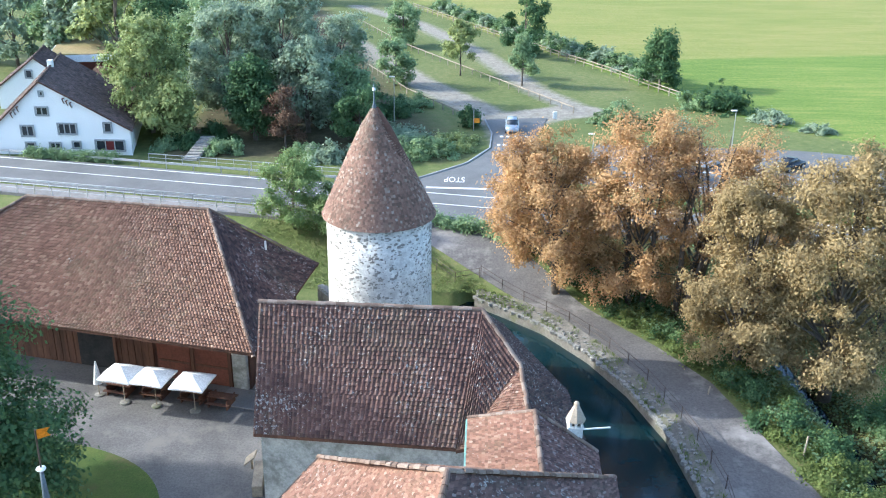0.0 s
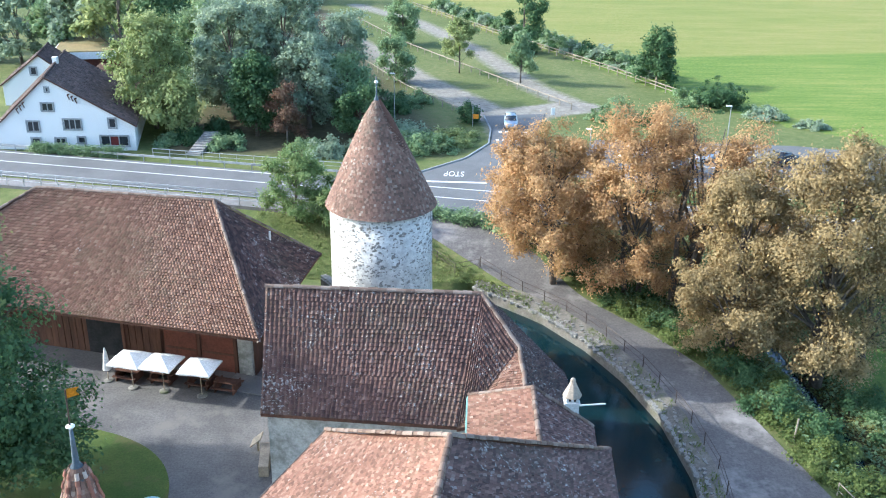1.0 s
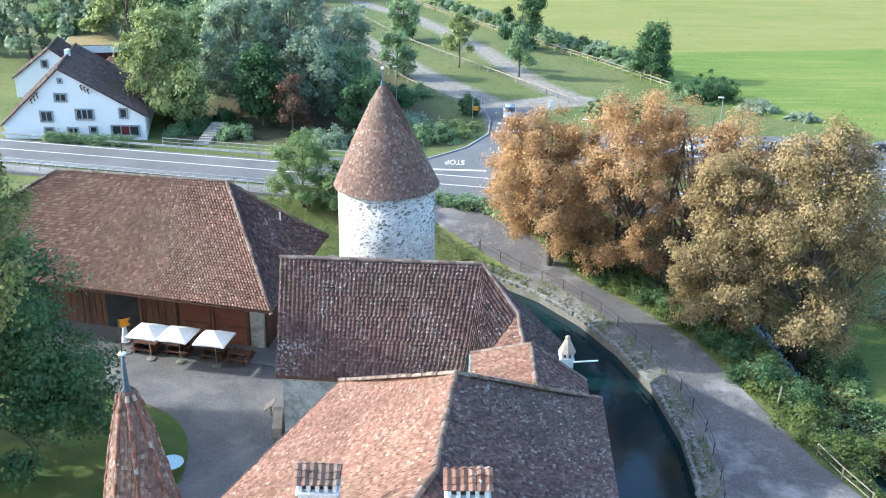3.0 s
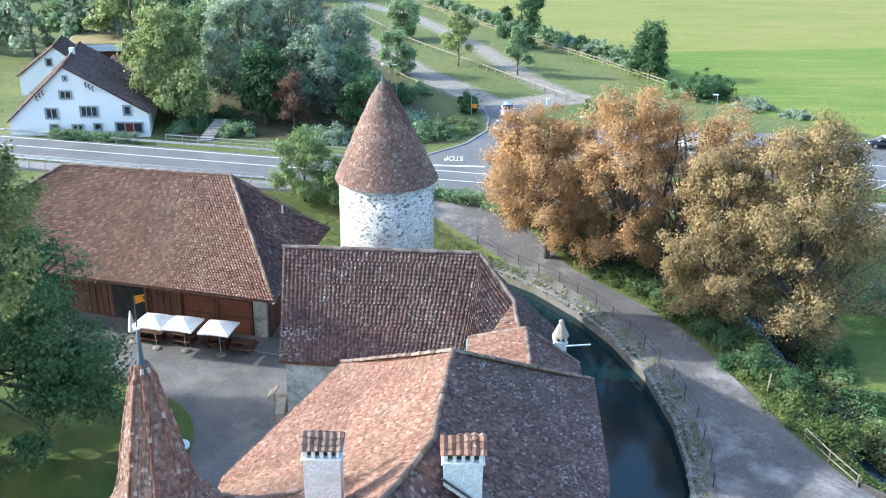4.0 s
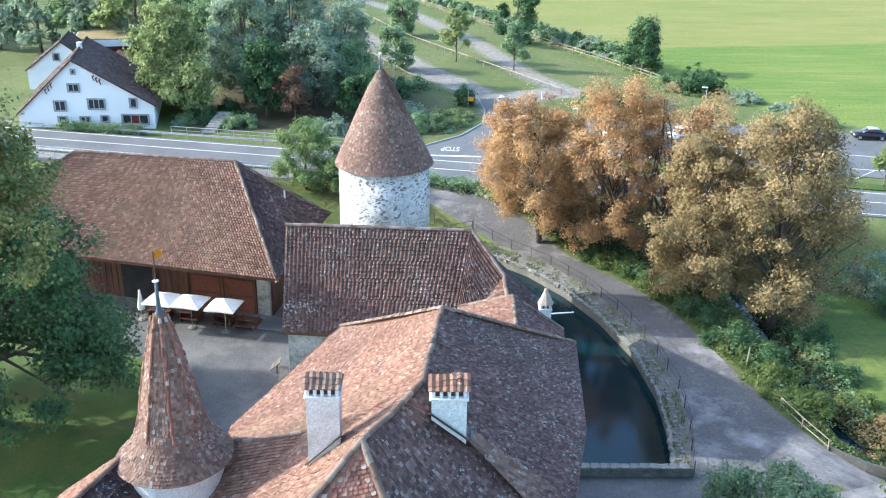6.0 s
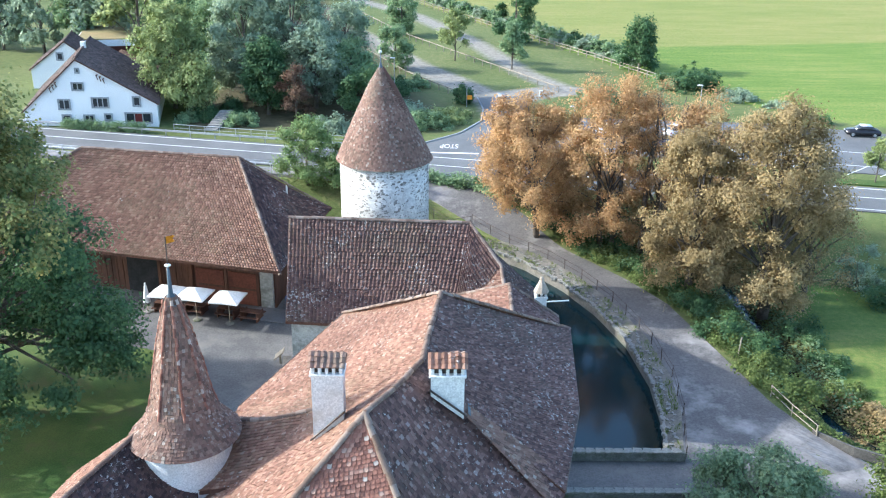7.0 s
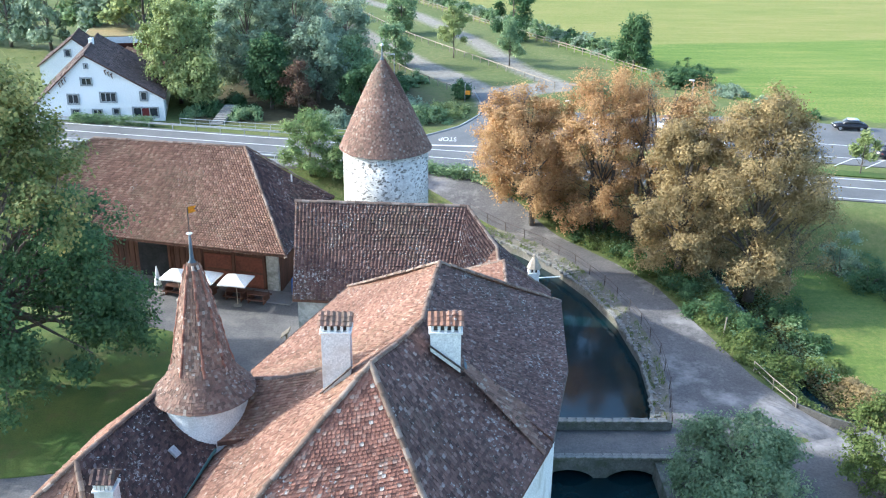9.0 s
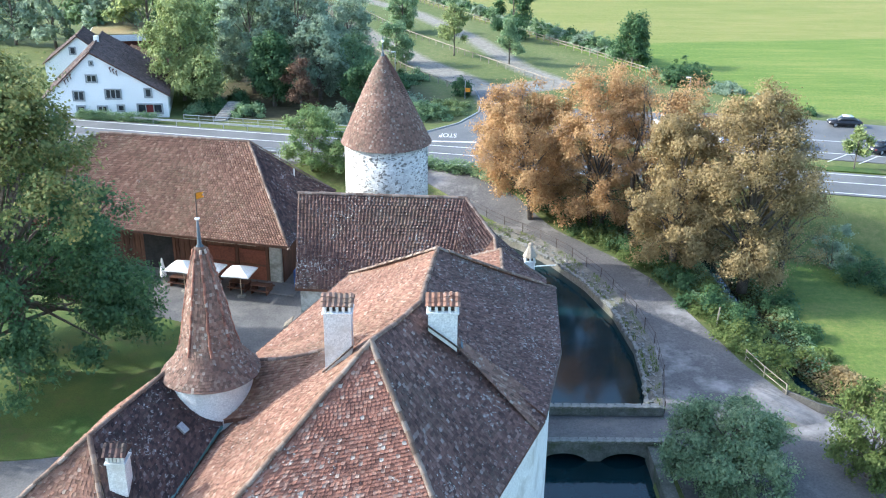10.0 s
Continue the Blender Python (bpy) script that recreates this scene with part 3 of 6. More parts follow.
def make_ground():
    xs = np.unique(np.concatenate([np.arange(-90, 100.1, 1.0), np.arange(2, 19, 0.5), -90 - np.geomspace(2, 2400, 22), 100 + np.geomspace(2, 2400, 22)]))
    ys = np.unique(np.concatenate([np.arange(-40, 262.1, 1.0), np.arange(28, 78, 0.5), -40 - np.geomspace(2, 600, 10), 262 + np.geomspace(2, 2600, 22)]))
    X, Y = np.meshgrid(xs, ys)
    x, y = X.ravel(), Y.ravel()
    z = terrain(x, y, dip=True)
    me = bpy.data.meshes.new("ground")
    nx, ny = len(xs), len(ys)
    i = np.arange(nx * ny).reshape(ny, nx)
    q = np.stack([i[:-1, :-1], i[:-1, 1:], i[1:, 1:], i[1:, :-1]], -1).reshape(-1, 4)
    me.from_pydata(np.stack([x, y, z], 1).tolist(), [], q.tolist())
    me.polygons.foreach_set("use_smooth", [True] * len(me.polygons))
    field = inside(FIELD, x, y).astype(float)
    meadow = smooth01(29.5, 31.5, x) * (1 - smooth01(-17, -14, y - road_y(x))) * smooth01(38.5, 41.0, y + 0.1 * (x - 30))
    pale = field * smooth01(167, 173, y - 0.13 * (x - 45))
    gr = np.maximum.reduce([1 - smooth01(0.8, 5.0, off_line(TRACK_A, x, y)), 0.8 * (1 - smooth01(0.3, 4.6, off_line(TRACK_B, x, y))), 1 - smooth01(2.0, 5.0, off_line(TRACK_C, x, y))])
    wood = (1 - smooth01(-8, 4, x + 0.25 * (y - 130))) * smooth01(100, 108, y) * smooth01(-34.5, -31, x)
    earth = np.maximum(wood * 0.8, 0.75 * (1 - smooth01(1.5, 3.5, off_line(STREAM, x, y))))
    for name, val in (("crop", np.maximum(field, 0.6 * meadow)), ("pale", pale), ("gravel", gr), ("earth", earth)):
        at = me.attributes.new(name, "FLOAT", "POINT")
        at.data.foreach_set("value", np.clip(val, 0, 1).astype(np.float32))
    me.materials.append(GROUND)
    return tagged(new("ground", me), "grassy ground rising to a road with fields beyond", "ground", kind="structure")


make_ground()

# road, side road, paths
xr = np.linspace(-260, 260, 80)
road = ribbon("road", [(x, road_y(x) - 4.3) for x in xr], [(x, road_y(x) + 4.3) for x in xr], ASPHALT, zf=ROAD_Z - 0.04, lift=0.06, nu=120, nw=4)
tagged(road, "grey asphalt country road with white lines", "road", kind="structure")


def road_line(name, off, w, dash=None):
    spans = [(-250, 250)] if dash is None else [(k, k + dash[0]) for k in np.arange(-120, 120, dash[1])]
    for a, b in spans:
        u = np.linspace(a, b, 30 if dash is None else 3)
        ribbon(name, [(x, road_y(x) + off - w / 2) for x in u], [(x, road_y(x) + off + w / 2) for x in u], PAINT, road, zf=ROAD_Z + 0.028, lift=0.0, nu=len(u), nw=1, thick=0.006)


for off in (-3.6, 3.6):
    road_line("edge_line", off, 0.18)
road_line("centre_line", 0.4, 0.16)
SIDE_L = [(-3.5, 93.5), (-1.6, 98.2), (3.6, 103.6), (6.6, 110.0), (7.2, 117.0), (6.6, 124.0)]
SIDE_R = [(9.5, 91.0), (8.8, 97.0), (9.8, 104.0), (11.6, 112.0), (13.6, 119.0), (15.0, 125.5)]
side = ribbon("side_road", SIDE_L, SIDE_R, ASPHALT, zf=ROAD_Z - 0.03, lift=0.055, nu=40)
tagged(side, "asphalt side road joining the main road", "road", kind="structure")
part("stop_line", box(bmesh.new(), (2.2, 94.9, ROAD_Z + 0.035), (6.6, 0.45, 0.012), rz=-0.06), PAINT, side)
for i in range(5):
    part("crossing_bar", box(bmesh.new(), (7.6 + i * 0.75, 111.8, ROAD_Z + 0.035), (0.4, 0.7, 0.012)), PAINT, side)
    part("crossing_bar", box(bmesh.new(), (8.2 + i * 0.8, 115.6, ROAD_Z + 0.035), (0.4, 0.7, 0.012)), PAINT, side)
txt = bpy.data.curves.new("stop_word", "FONT")
txt.body, txt.size, txt.extrude, txt.align_x, txt.align_y = "STOP", 1.9, 0.004, "CENTER", "CENTER"
txt.materials.append(PAINT)
word = new("stop_word", txt)
word.matrix_basis = pose(2.0, 97.9, ROAD_Z + 0.04, 0, 0, 176) @ Matrix.Diagonal((0.5, 1.35, 1, 1))
attach(word, side)
for nm, pts in (("kerb", [(-4.5, 96.2), (-1.7, 98.3), (3.5, 103.8), (6.5, 110.1), (7.1, 117.0), (6.5, 124.0)]),):
    ribbon(nm, pts, [(x - 0.16, y + 0.1) for x, y in pts], FRAME_STONE, side, zf=ROAD_Z, lift=0.14, nu=40, nw=1, thick=0.2)
# car park on the far side of the road
lot = ribbon("car_park", [(14, 97.5), (40, 90.5), (110, 74.0)], [(20, 112.5), (45, 110.5), (110, 88.0)], ASPHALT, zf=ROAD_Z - 0.03, lift=0.05, nu=40)
tagged(lot, "asphalt car park with white bay markings", "car park", kind="structure")
for i in range(22):
    x = 18 + i * 3.4
    part("bay_line", box(bmesh.new(), (x, road_y(x) + 10.0 + 0.5, ROAD_Z + 0.026), (0.12, 4.6, 0.01), rz=-0.85), PAINT, lot)
part("bay_line", box(bmesh.new(), (58, road_y(58) + 12.6, ROAD_Z + 0.026), (76, 0.14, 0.01), rz=-0.22), PAINT, lot)
part("bay_line", box(bmesh.new(), (58, road_y(58) + 18.6, ROAD_Z + 0.026), (76, 0.14, 0.01), rz=-0.22), PAINT, lot)
path = ribbon("path", [(-3.5, 83.6), (0.2, 80.2)] + RAIL + [(16.2, 32.0), (15.6, 28.0)], [(-2.0, 87.2), (1.5, 85.6)] + PATH_R + [(44.0, 31.0)], GRAVEL, lift=0.06, nu=90, nw=8)
tagged(path, "worn grey gravel path beside the pond", "path", kind="structure")
fore = ribbon("forecourt", [(15.4, 32.2), (15.6, 24.0), (16, 10)], [(30.0, 36.6), (42.0, 31.4), (44, 10)], GRAVEL, lift=0.045, nu=20, nw=6, zf=0.0)
tagged(fore, "grey gravel forecourt before the bridge", "path", kind="structure")
yard = ribbon("courtyard", [(-26, 27.0), (-25.5, 45.0), (-33.5, 63.5)], [(-7.0, 27.0), (-8.8, 45.0), (-9.0, 60.0)], YARD, lift=0.03, nu=30, nw=8, zf=0.0)
tagged(yard, "grey gravel courtyard in the shade", "courtyard", kind="structure")
back = ribbon("south_drive", [(-60, 24.0), (-30, 24.5), (-15, 24.0)], [(-60, 30.6), (-30, 30.8), (-15, 30.0)], YARD, lift=0.025, nu=30, nw=4, zf=0.0)
tagged(back, "grey gravel drive beside the lawn", "path", kind="structure")


def make_lawn():
    bm = bmesh.new()
    pts = []
    for k in range(96):
        a = 2 * math.pi * k / 96
        c, s = math.cos(a), math.sin(a)
        pts.append((-31.0 + 15.6 * math.copysign(abs(c) ** 0.75, c), 41.0 + 10.6 * math.copysign(abs(s) ** 0.75, s)))
    prism(bm, pts, 0.0, 0.09)
    return tagged(part("lawn", bm, LAWN, None), "mown green lawn under the big tree", "lawn", kind="structure")


make_lawn()
bm = bmesh.new()
bmesh.ops.create_grid(bm, x_segments=1, y_segments=1, size=0.5, matrix=Matrix.Translation((7.5, 40.0, -1.15)) @ Matrix.Diagonal((22, 72, 1, 1)))
tagged(part("water", bm, WATER, None), "dark still water of the castle pond", "water", kind="structure")
brook = ribbon("brook", [(x - 0.75, y) for x, y in STREAM], [(x + 0.75, y - 0.4) for x, y in STREAM], WATER, zf=-1.72, lift=0, nu=60, nw=2, thick=0.05)
tagged(brook, "narrow brook running beside the meadow", "water", kind="structure")


# pond bank of rough stones
def stone_mesh(name, seed, material):
    rng = random.Random(seed)
    bm = bmesh.new()
    box(bm, (0, 0, 0), (1, 1, 1))
    bmesh.ops.bevel(bm, geom=list(bm.edges), offset=0.16, segments=1, affect="EDGES")
    for v in bm.verts:
        v.co += Vector((rng.uniform(-0.12, 0.12), rng.uniform(-0.12, 0.12), rng.uniform(-0.1, 0.1)))
    me = bpy.data.meshes.new(name)
    bm.to_mesh(me)
    bm.free()
    me.materials.append(material)
    return me


def pond_wall():
    sh, rl = V([(*p, 0) for p in SHORE], float), V([(*p, 0) for p in RAIL], float)
    n = 70
    u = np.linspace(0, 1, n)
    a, b = Patch.along(sh, u), Patch.along(rl, u)
    P = []
    for w, z in ((0.0, -2.6), (0.0, -0.28), (0.25, -0.16), (0.55, -0.04), (1.05, 0.1), (1.05, -2.6)):
        q = a * (1 - w) + b * w
        q[:, 2] = z
        P.append(q)
    P = np.stack(P, 1)
    m = P.shape[1]
    fs = [(i * m + k, i * m + (k + 1) % m, (i + 1) * m + (k + 1) % m, (i + 1) * m + k) for i in range(n - 1) for k in range(m)]
    fs += [tuple(range(m)), tuple((n - 1) * m + k for k in range(m))[::-1]]
    wall = part_np("pond_wall", P.reshape(-1, 3), fs, EARTH, None)
    tagged(wall, "rough stone bank with weeds round the pond", "bank", kind="structure")
    kinds = [stone_mesh("stone", s, STONE_LIGHT) for s in range(4)]
    rng = random.Random(5)
    for i in range(300):
        t = (i % 150 + rng.random() * 0.6) / 150
        w = rng.uniform(0.0, 0.14) if i < 150 else rng.uniform(0.15, 0.75)
        p = (Patch.along(sh, V([t]))[0] * (1 - w) + Patch.along(rl, V([t]))[0] * w)
        z = -0.34 if i < 150 else -0.16 + 0.2 * w
        s = rng.uniform(0.24, 0.42) if i < 150 else rng.uniform(0.12, 0.26)
        m = Matrix.Translation((p[0], p[1], z)) @ Matrix.Rotation(rng.random() * 6, 4, "Z") @ Matrix.Diagonal((s * 1.3, s, s * 0.75, 1))
        shared("stone", rng.choice(kinds), m, wall)
    rw = np.random.default_rng(6)
    vs, fs = [], []
    for i in range(2600):
        t, w = rw.uniform(0, 1), rw.choice([rw.uniform(0.02, 0.3), rw.uniform(0.55, 0.98)])
        q = Patch.along(sh, V([t]))[0] * (1 - w) + Patch.along(rl, V([t]))[0] * w
        if math.sin(t * 40) + math.sin(t * 97 + 1) < -0.2:
            continue
        a, h = rw.uniform(0, 6.28), rw.uniform(0.1, 0.34)
        dx, dy = 0.035 * math.cos(a), 0.035 * math.sin(a)
        lx, ly = rw.normal(0, 0.1, 2)
        z = -0.25 + 0.33 * w
        k = len(vs)
        vs += [(q[0] - dx, q[1] - dy, z), (q[0] + dx, q[1] + dy, z), (q[0] + lx, q[1] + ly, z + h)]
        fs.append((k, k + 1, k + 2))
    weeds = part_np("bank_weeds", vs, fs, LEAF_WEED, None, "grass and weeds growing on the pond bank", kind="stuff")
    tagged(weeds, category="weeds")
    return wall


pond_wall()


# ---- castle ----
def inset(poly, d):
    """A plan polygon moved towards its middle."""
    c = V(poly).mean(0)
    return [tuple(V(p) + (c - V(p)) / np.linalg.norm(c - V(p)) * d) for p in poly]


def chimney(parent, x0, x1, y, depth, z_base, z_top, cap_mat, slant=(0.0, 0.0), label=""):
    """A whitewashed stack with smoke holes under a little tiled gable."""
    cx, w = (x0 + x1) / 2, x1 - x0
    y0, y1 = y, y + depth
    cy = (y0 + y1) / 2
    bm = bmesh.new()
    neck = z_top - 0.86
    prism(bm, [(x0, y0), (x1, y0), (x1, y1), (x0, y1)], [z_base + slant[0], z_base + slant[1], z_base + slant[1], z_base + slant[0]], neck)
    stack = part("chimney", bm, PLASTER, parent, label)
    bm = box(bmesh.new(), (cx, cy, neck + 0.05), (w + 0.14, depth + 0.14, 0.1), bevel=0.02)
    part("band", bm, PLASTER, stack)
    n = 5
    for k in range(n):
        for yy in (y0 + 0.07, y1 - 0.07):
            part("pier", box(bmesh.new(), (x0 + 0.07 + (w - 0.14) * k / (n - 1), yy, neck + 0.25), (0.12, 0.14, 0.32)), PLASTER, stack)
    # a dark core block closes the flue behind the piers
    part("flue", box(bmesh.new(), (cx, cy, neck + 0.22), (w - 0.22, depth - 0.3, 0.24)), IRON, stack, "dark block filling the flue")
    # tiled cap: two slopes
    zt, rise = neck + 0.4, 0.42
    pf = Patch([(x0 - 0.12, y0 - 0.09, zt), (x1 + 0.12, y0 - 0.09, zt)], [(x0 - 0.12, cy, zt + rise), (x1 + 0.12, cy, zt + rise)])
    pb = Patch([(x1 + 0.12, y1 + 0.14, zt), (x0 - 0.12, y1 + 0.14, zt)], [(x1 + 0.12, cy, zt + rise), (x0 - 0.12, cy, zt + rise)])
    bm = bmesh.new()
    v = [bm.verts.new(p) for p in ((x0 - 0.1, y0 - 0.08, zt), (x1 + 0.1, y0 - 0.08, zt), (x1 + 0.1, y1 + 0.12, zt), (x0 - 0.1, y1 + 0.12, zt), (x0 - 0.1, cy, zt + rise - 0.02), (x1 + 0.1, cy, zt + rise - 0.02))]
    for f in ((0, 1, 5, 4), (2, 3, 4, 5), (0, 4, 3), (1, 2, 5), (3, 2, 1, 0)):
        bm.faces.new([v[k] for k in f])
    part("cap", bm, cap_mat, stack)
    tiles("cap_tiles", [pf, pb], 0.24, 0.2, cap_mat, stack, int(abs(x0 * 10)) + 3, hump=0.045, lift=0.035)
    return stack


def gutter(name, pts, parent, r=0.09, material=None):
    bm = bmesh.new()
    for a, b in zip(pts, pts[1:]):
        tube(bm, a, b, r, n=8)
    return part(name, bm, material or COPPER, parent)


TILE_MESH = bpy.data.meshes.new("flat_tile")
TILE_MESH.from_pydata([(-0.5, 0, 0), (-0.5, 0, 1), (-0.22, -0.2, 1), (0.22, -0.2, 1), (0.5, 0, 1), (0.5, 0, 0), (-0.22, -0.2, 0), (0.22, -0.2, 0), (-0.5, 1.3, 0), (0.5, 1.3, 0)], [], [(1, 2, 3, 4, 9, 8), (0, 6, 2, 1), (6, 7, 3, 2), (7, 5, 4, 3), (0, 1, 8), (5, 9, 4)])
TILE_MESH.materials.append(TILE_PIECE)


def loose_tiles(patch, tw, th, parent, v_from):
    """The upper courses of a roof face, tile by tile."""
    rng = random.Random(17)
    slope = float(np.linalg.norm(patch.at([0.5], [0.0]) - patch.at([0.5], [1.0])))
    nrow = max(2, int(slope / th))
    for r in range(nrow):
        v0 = r / nrow
        if v0 <= v_from or r > nrow - 2:
            continue
        w = float(np.linalg.norm(patch.at([0.0], [v0]) - patch.at([1.0], [v0])))
        n = max(1, int(w / tw))
        for k in range(n):
            u = (k + (0.5 if r % 2 else 0.25)) / n
            p = patch.at([u], [v0])[0]
            y = Vector(patch.at([u], [min(1, v0 + 0.03)])[0] - p).normalized()
            x = Vector(patch.at([min(1, u + 0.05)], [v0])[0] - patch.at([max(0, u - 0.05)], [v0])[0]).normalized()
            z = x.cross(y).normalized()
            m = Matrix((x, y, z)).transposed().to_4x4()
            m.translation = Vector(p)
            shared("roof_tile", TILE_MESH, m @ Matrix.Rotation(rng.gauss(0, 0.03), 4, "Z") @ Matrix.Diagonal((w / n * 0.97, th, 0.045 + rng.gauss(0, 0.006), 1)), parent)


def main_building():
    b = empty("castle_main_building", (0, 20, 0), "tall plastered castle building with an old sagging tile roof", "castle building")
    NE, E2, SE, S = (7.7, 32.2, 11.4), (6.9, 23.1, 12.0), (5.45, 16.7, 12.2), (1.5, 9.4, 10.6)
    SW, W1, W2, NW = (-10.6, 8.3, 8.6), (-10.7, 14.6, 9.35), (-8.75, 24.8, 11.0), (-4.55, 32.4, 12.15)
    PK, K2, K1, K0, HT = (0.65, 24.9, 16.9), (0.12, 20.9, 16.85), (-0.1, 18.9, 16.8), (-0.95, 16.8, 16.9), (-2.0, 14.6, 17.1)
    plan = [p[:2] for p in (NE, E2, SE, S, SW, W1, W2, NW)]
    tops = [p[2] - 0.25 for p in (NE, E2, SE, S, SW, W1, W2, NW)]
    wall = part("wall", prism(bmesh.new(), inset(plan, 0.45), -2.6, tops), PLASTER, b, "patched white plaster over stone")
    west = Patch([SW, W1, (-9.5, 18.9, 10.0), W2, NW], [HT, K0, K1, K2, PK], sag=0.22, kick=0.0)
    east = Patch([SE, E2, NE], [K1, K2, PK], sag=0.2, kick=0.15)
    souths = Patch([SW, S], [HT, HT], sag=0.05)
    soute = Patch([S, SE], [HT, K0, K1], sag=0.12)
    north = Patch([NE, NW], [PK, PK], sag=0.0)
    roof = roof_skin("roof", [west, east, souths, soute, north], WOOD_DARK, b, nu=24)
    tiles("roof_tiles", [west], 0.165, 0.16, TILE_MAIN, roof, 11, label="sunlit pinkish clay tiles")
    # east and south-east slopes: shade put into the darker tile colour
    tiles("roof_tiles", [east, soute], 0.165, 0.16, TILE_EAST_SHADE, roof, 21, label="mossy clay tiles, darkened to paint the shaded side")
    tiles("roof_tiles", [north], 0.2, 0.2, TILE_MAIN, roof, 31)
    # south face: the lower courses joined, the upper courses tile by tile
    v, f = tile_rows(souths, 0.165, 0.16, 41, v_to=0.6)
    part_np("roof_tiles", v, f, TILE_SOUTH, roof, "orange and white flat clay tiles", kind="stuff")
    loose_tiles(souths, 0.165, 0.16, roof, 0.6)
    hip = Patch([(5.0, 15.9, 12.1), (5.75, 17.9, 12.14)], [(0.9, 17.4, 16.05), (1.0, 17.75, 16.08)])
    tiles("roof_tiles", [hip], 0.165, 0.16, TILE_TOWER, roof, 45, label="paler weathered tiles along the hip")
    ridge_line([HT, K0, K1, K2, PK], roof, 1, 1.0)
    ridge_line([SW, HT], roof, 2, 1.05)
    ridge_line([S, HT], roof, 3, 1.05)
    ridge_line([PK, NW], roof, 4)
    ridge_line([PK, NE], roof, 5)
    gutter("gutter", [W2, NW], roof, 0.07, IRON)
    gutter("gutter", [SE, E2, NE], roof, 0.05, IRON)
    chimney(b, -4.3, -3.1, 17.9, 0.85, 13.6, 17.5, TILE_TOWER, (0.0, 1.1), "whitewashed chimney with a mossy tiled cap")
    chimney(b, 0.25, 1.5, 17.1, 0.85, 15.3, 17.95, TILE_MAIN, (1.0, 0.0), "whitewashed chimney with an orange tiled cap")
    # lead flashing at the chimney feet
    for p, q in (((-4.42, 17.8, 13.85), (-3.05, 17.8, 15.15)), ((0.2, 17.0, 16.62), (1.62, 17.0, 15.5))):
        part("flashing", tube(bmesh.new(), p, q, 0.045, n=6), IRON, b)
    part("flashing", box(bmesh.new(), (1.72, 17.5, 15.42), (0.35, 0.9, 0.04), m=Matrix.Translation((1.72, 17.5, 15.5)) @ Matrix.Rotation(0.72, 4, "Y") @ Matrix.Diagonal((1, 1, 1, 1)) @ Matrix.Diagonal((0.4, 0.9, 0.04, 1))), COPPER, b, "blue-grey sheet metal flashing")
    # small windows in the visible south-east wall
    return b


main_building()


RIB_MESH = half_round_mesh("rib_tile", 0.44, 0.15, TILE_PIECE)


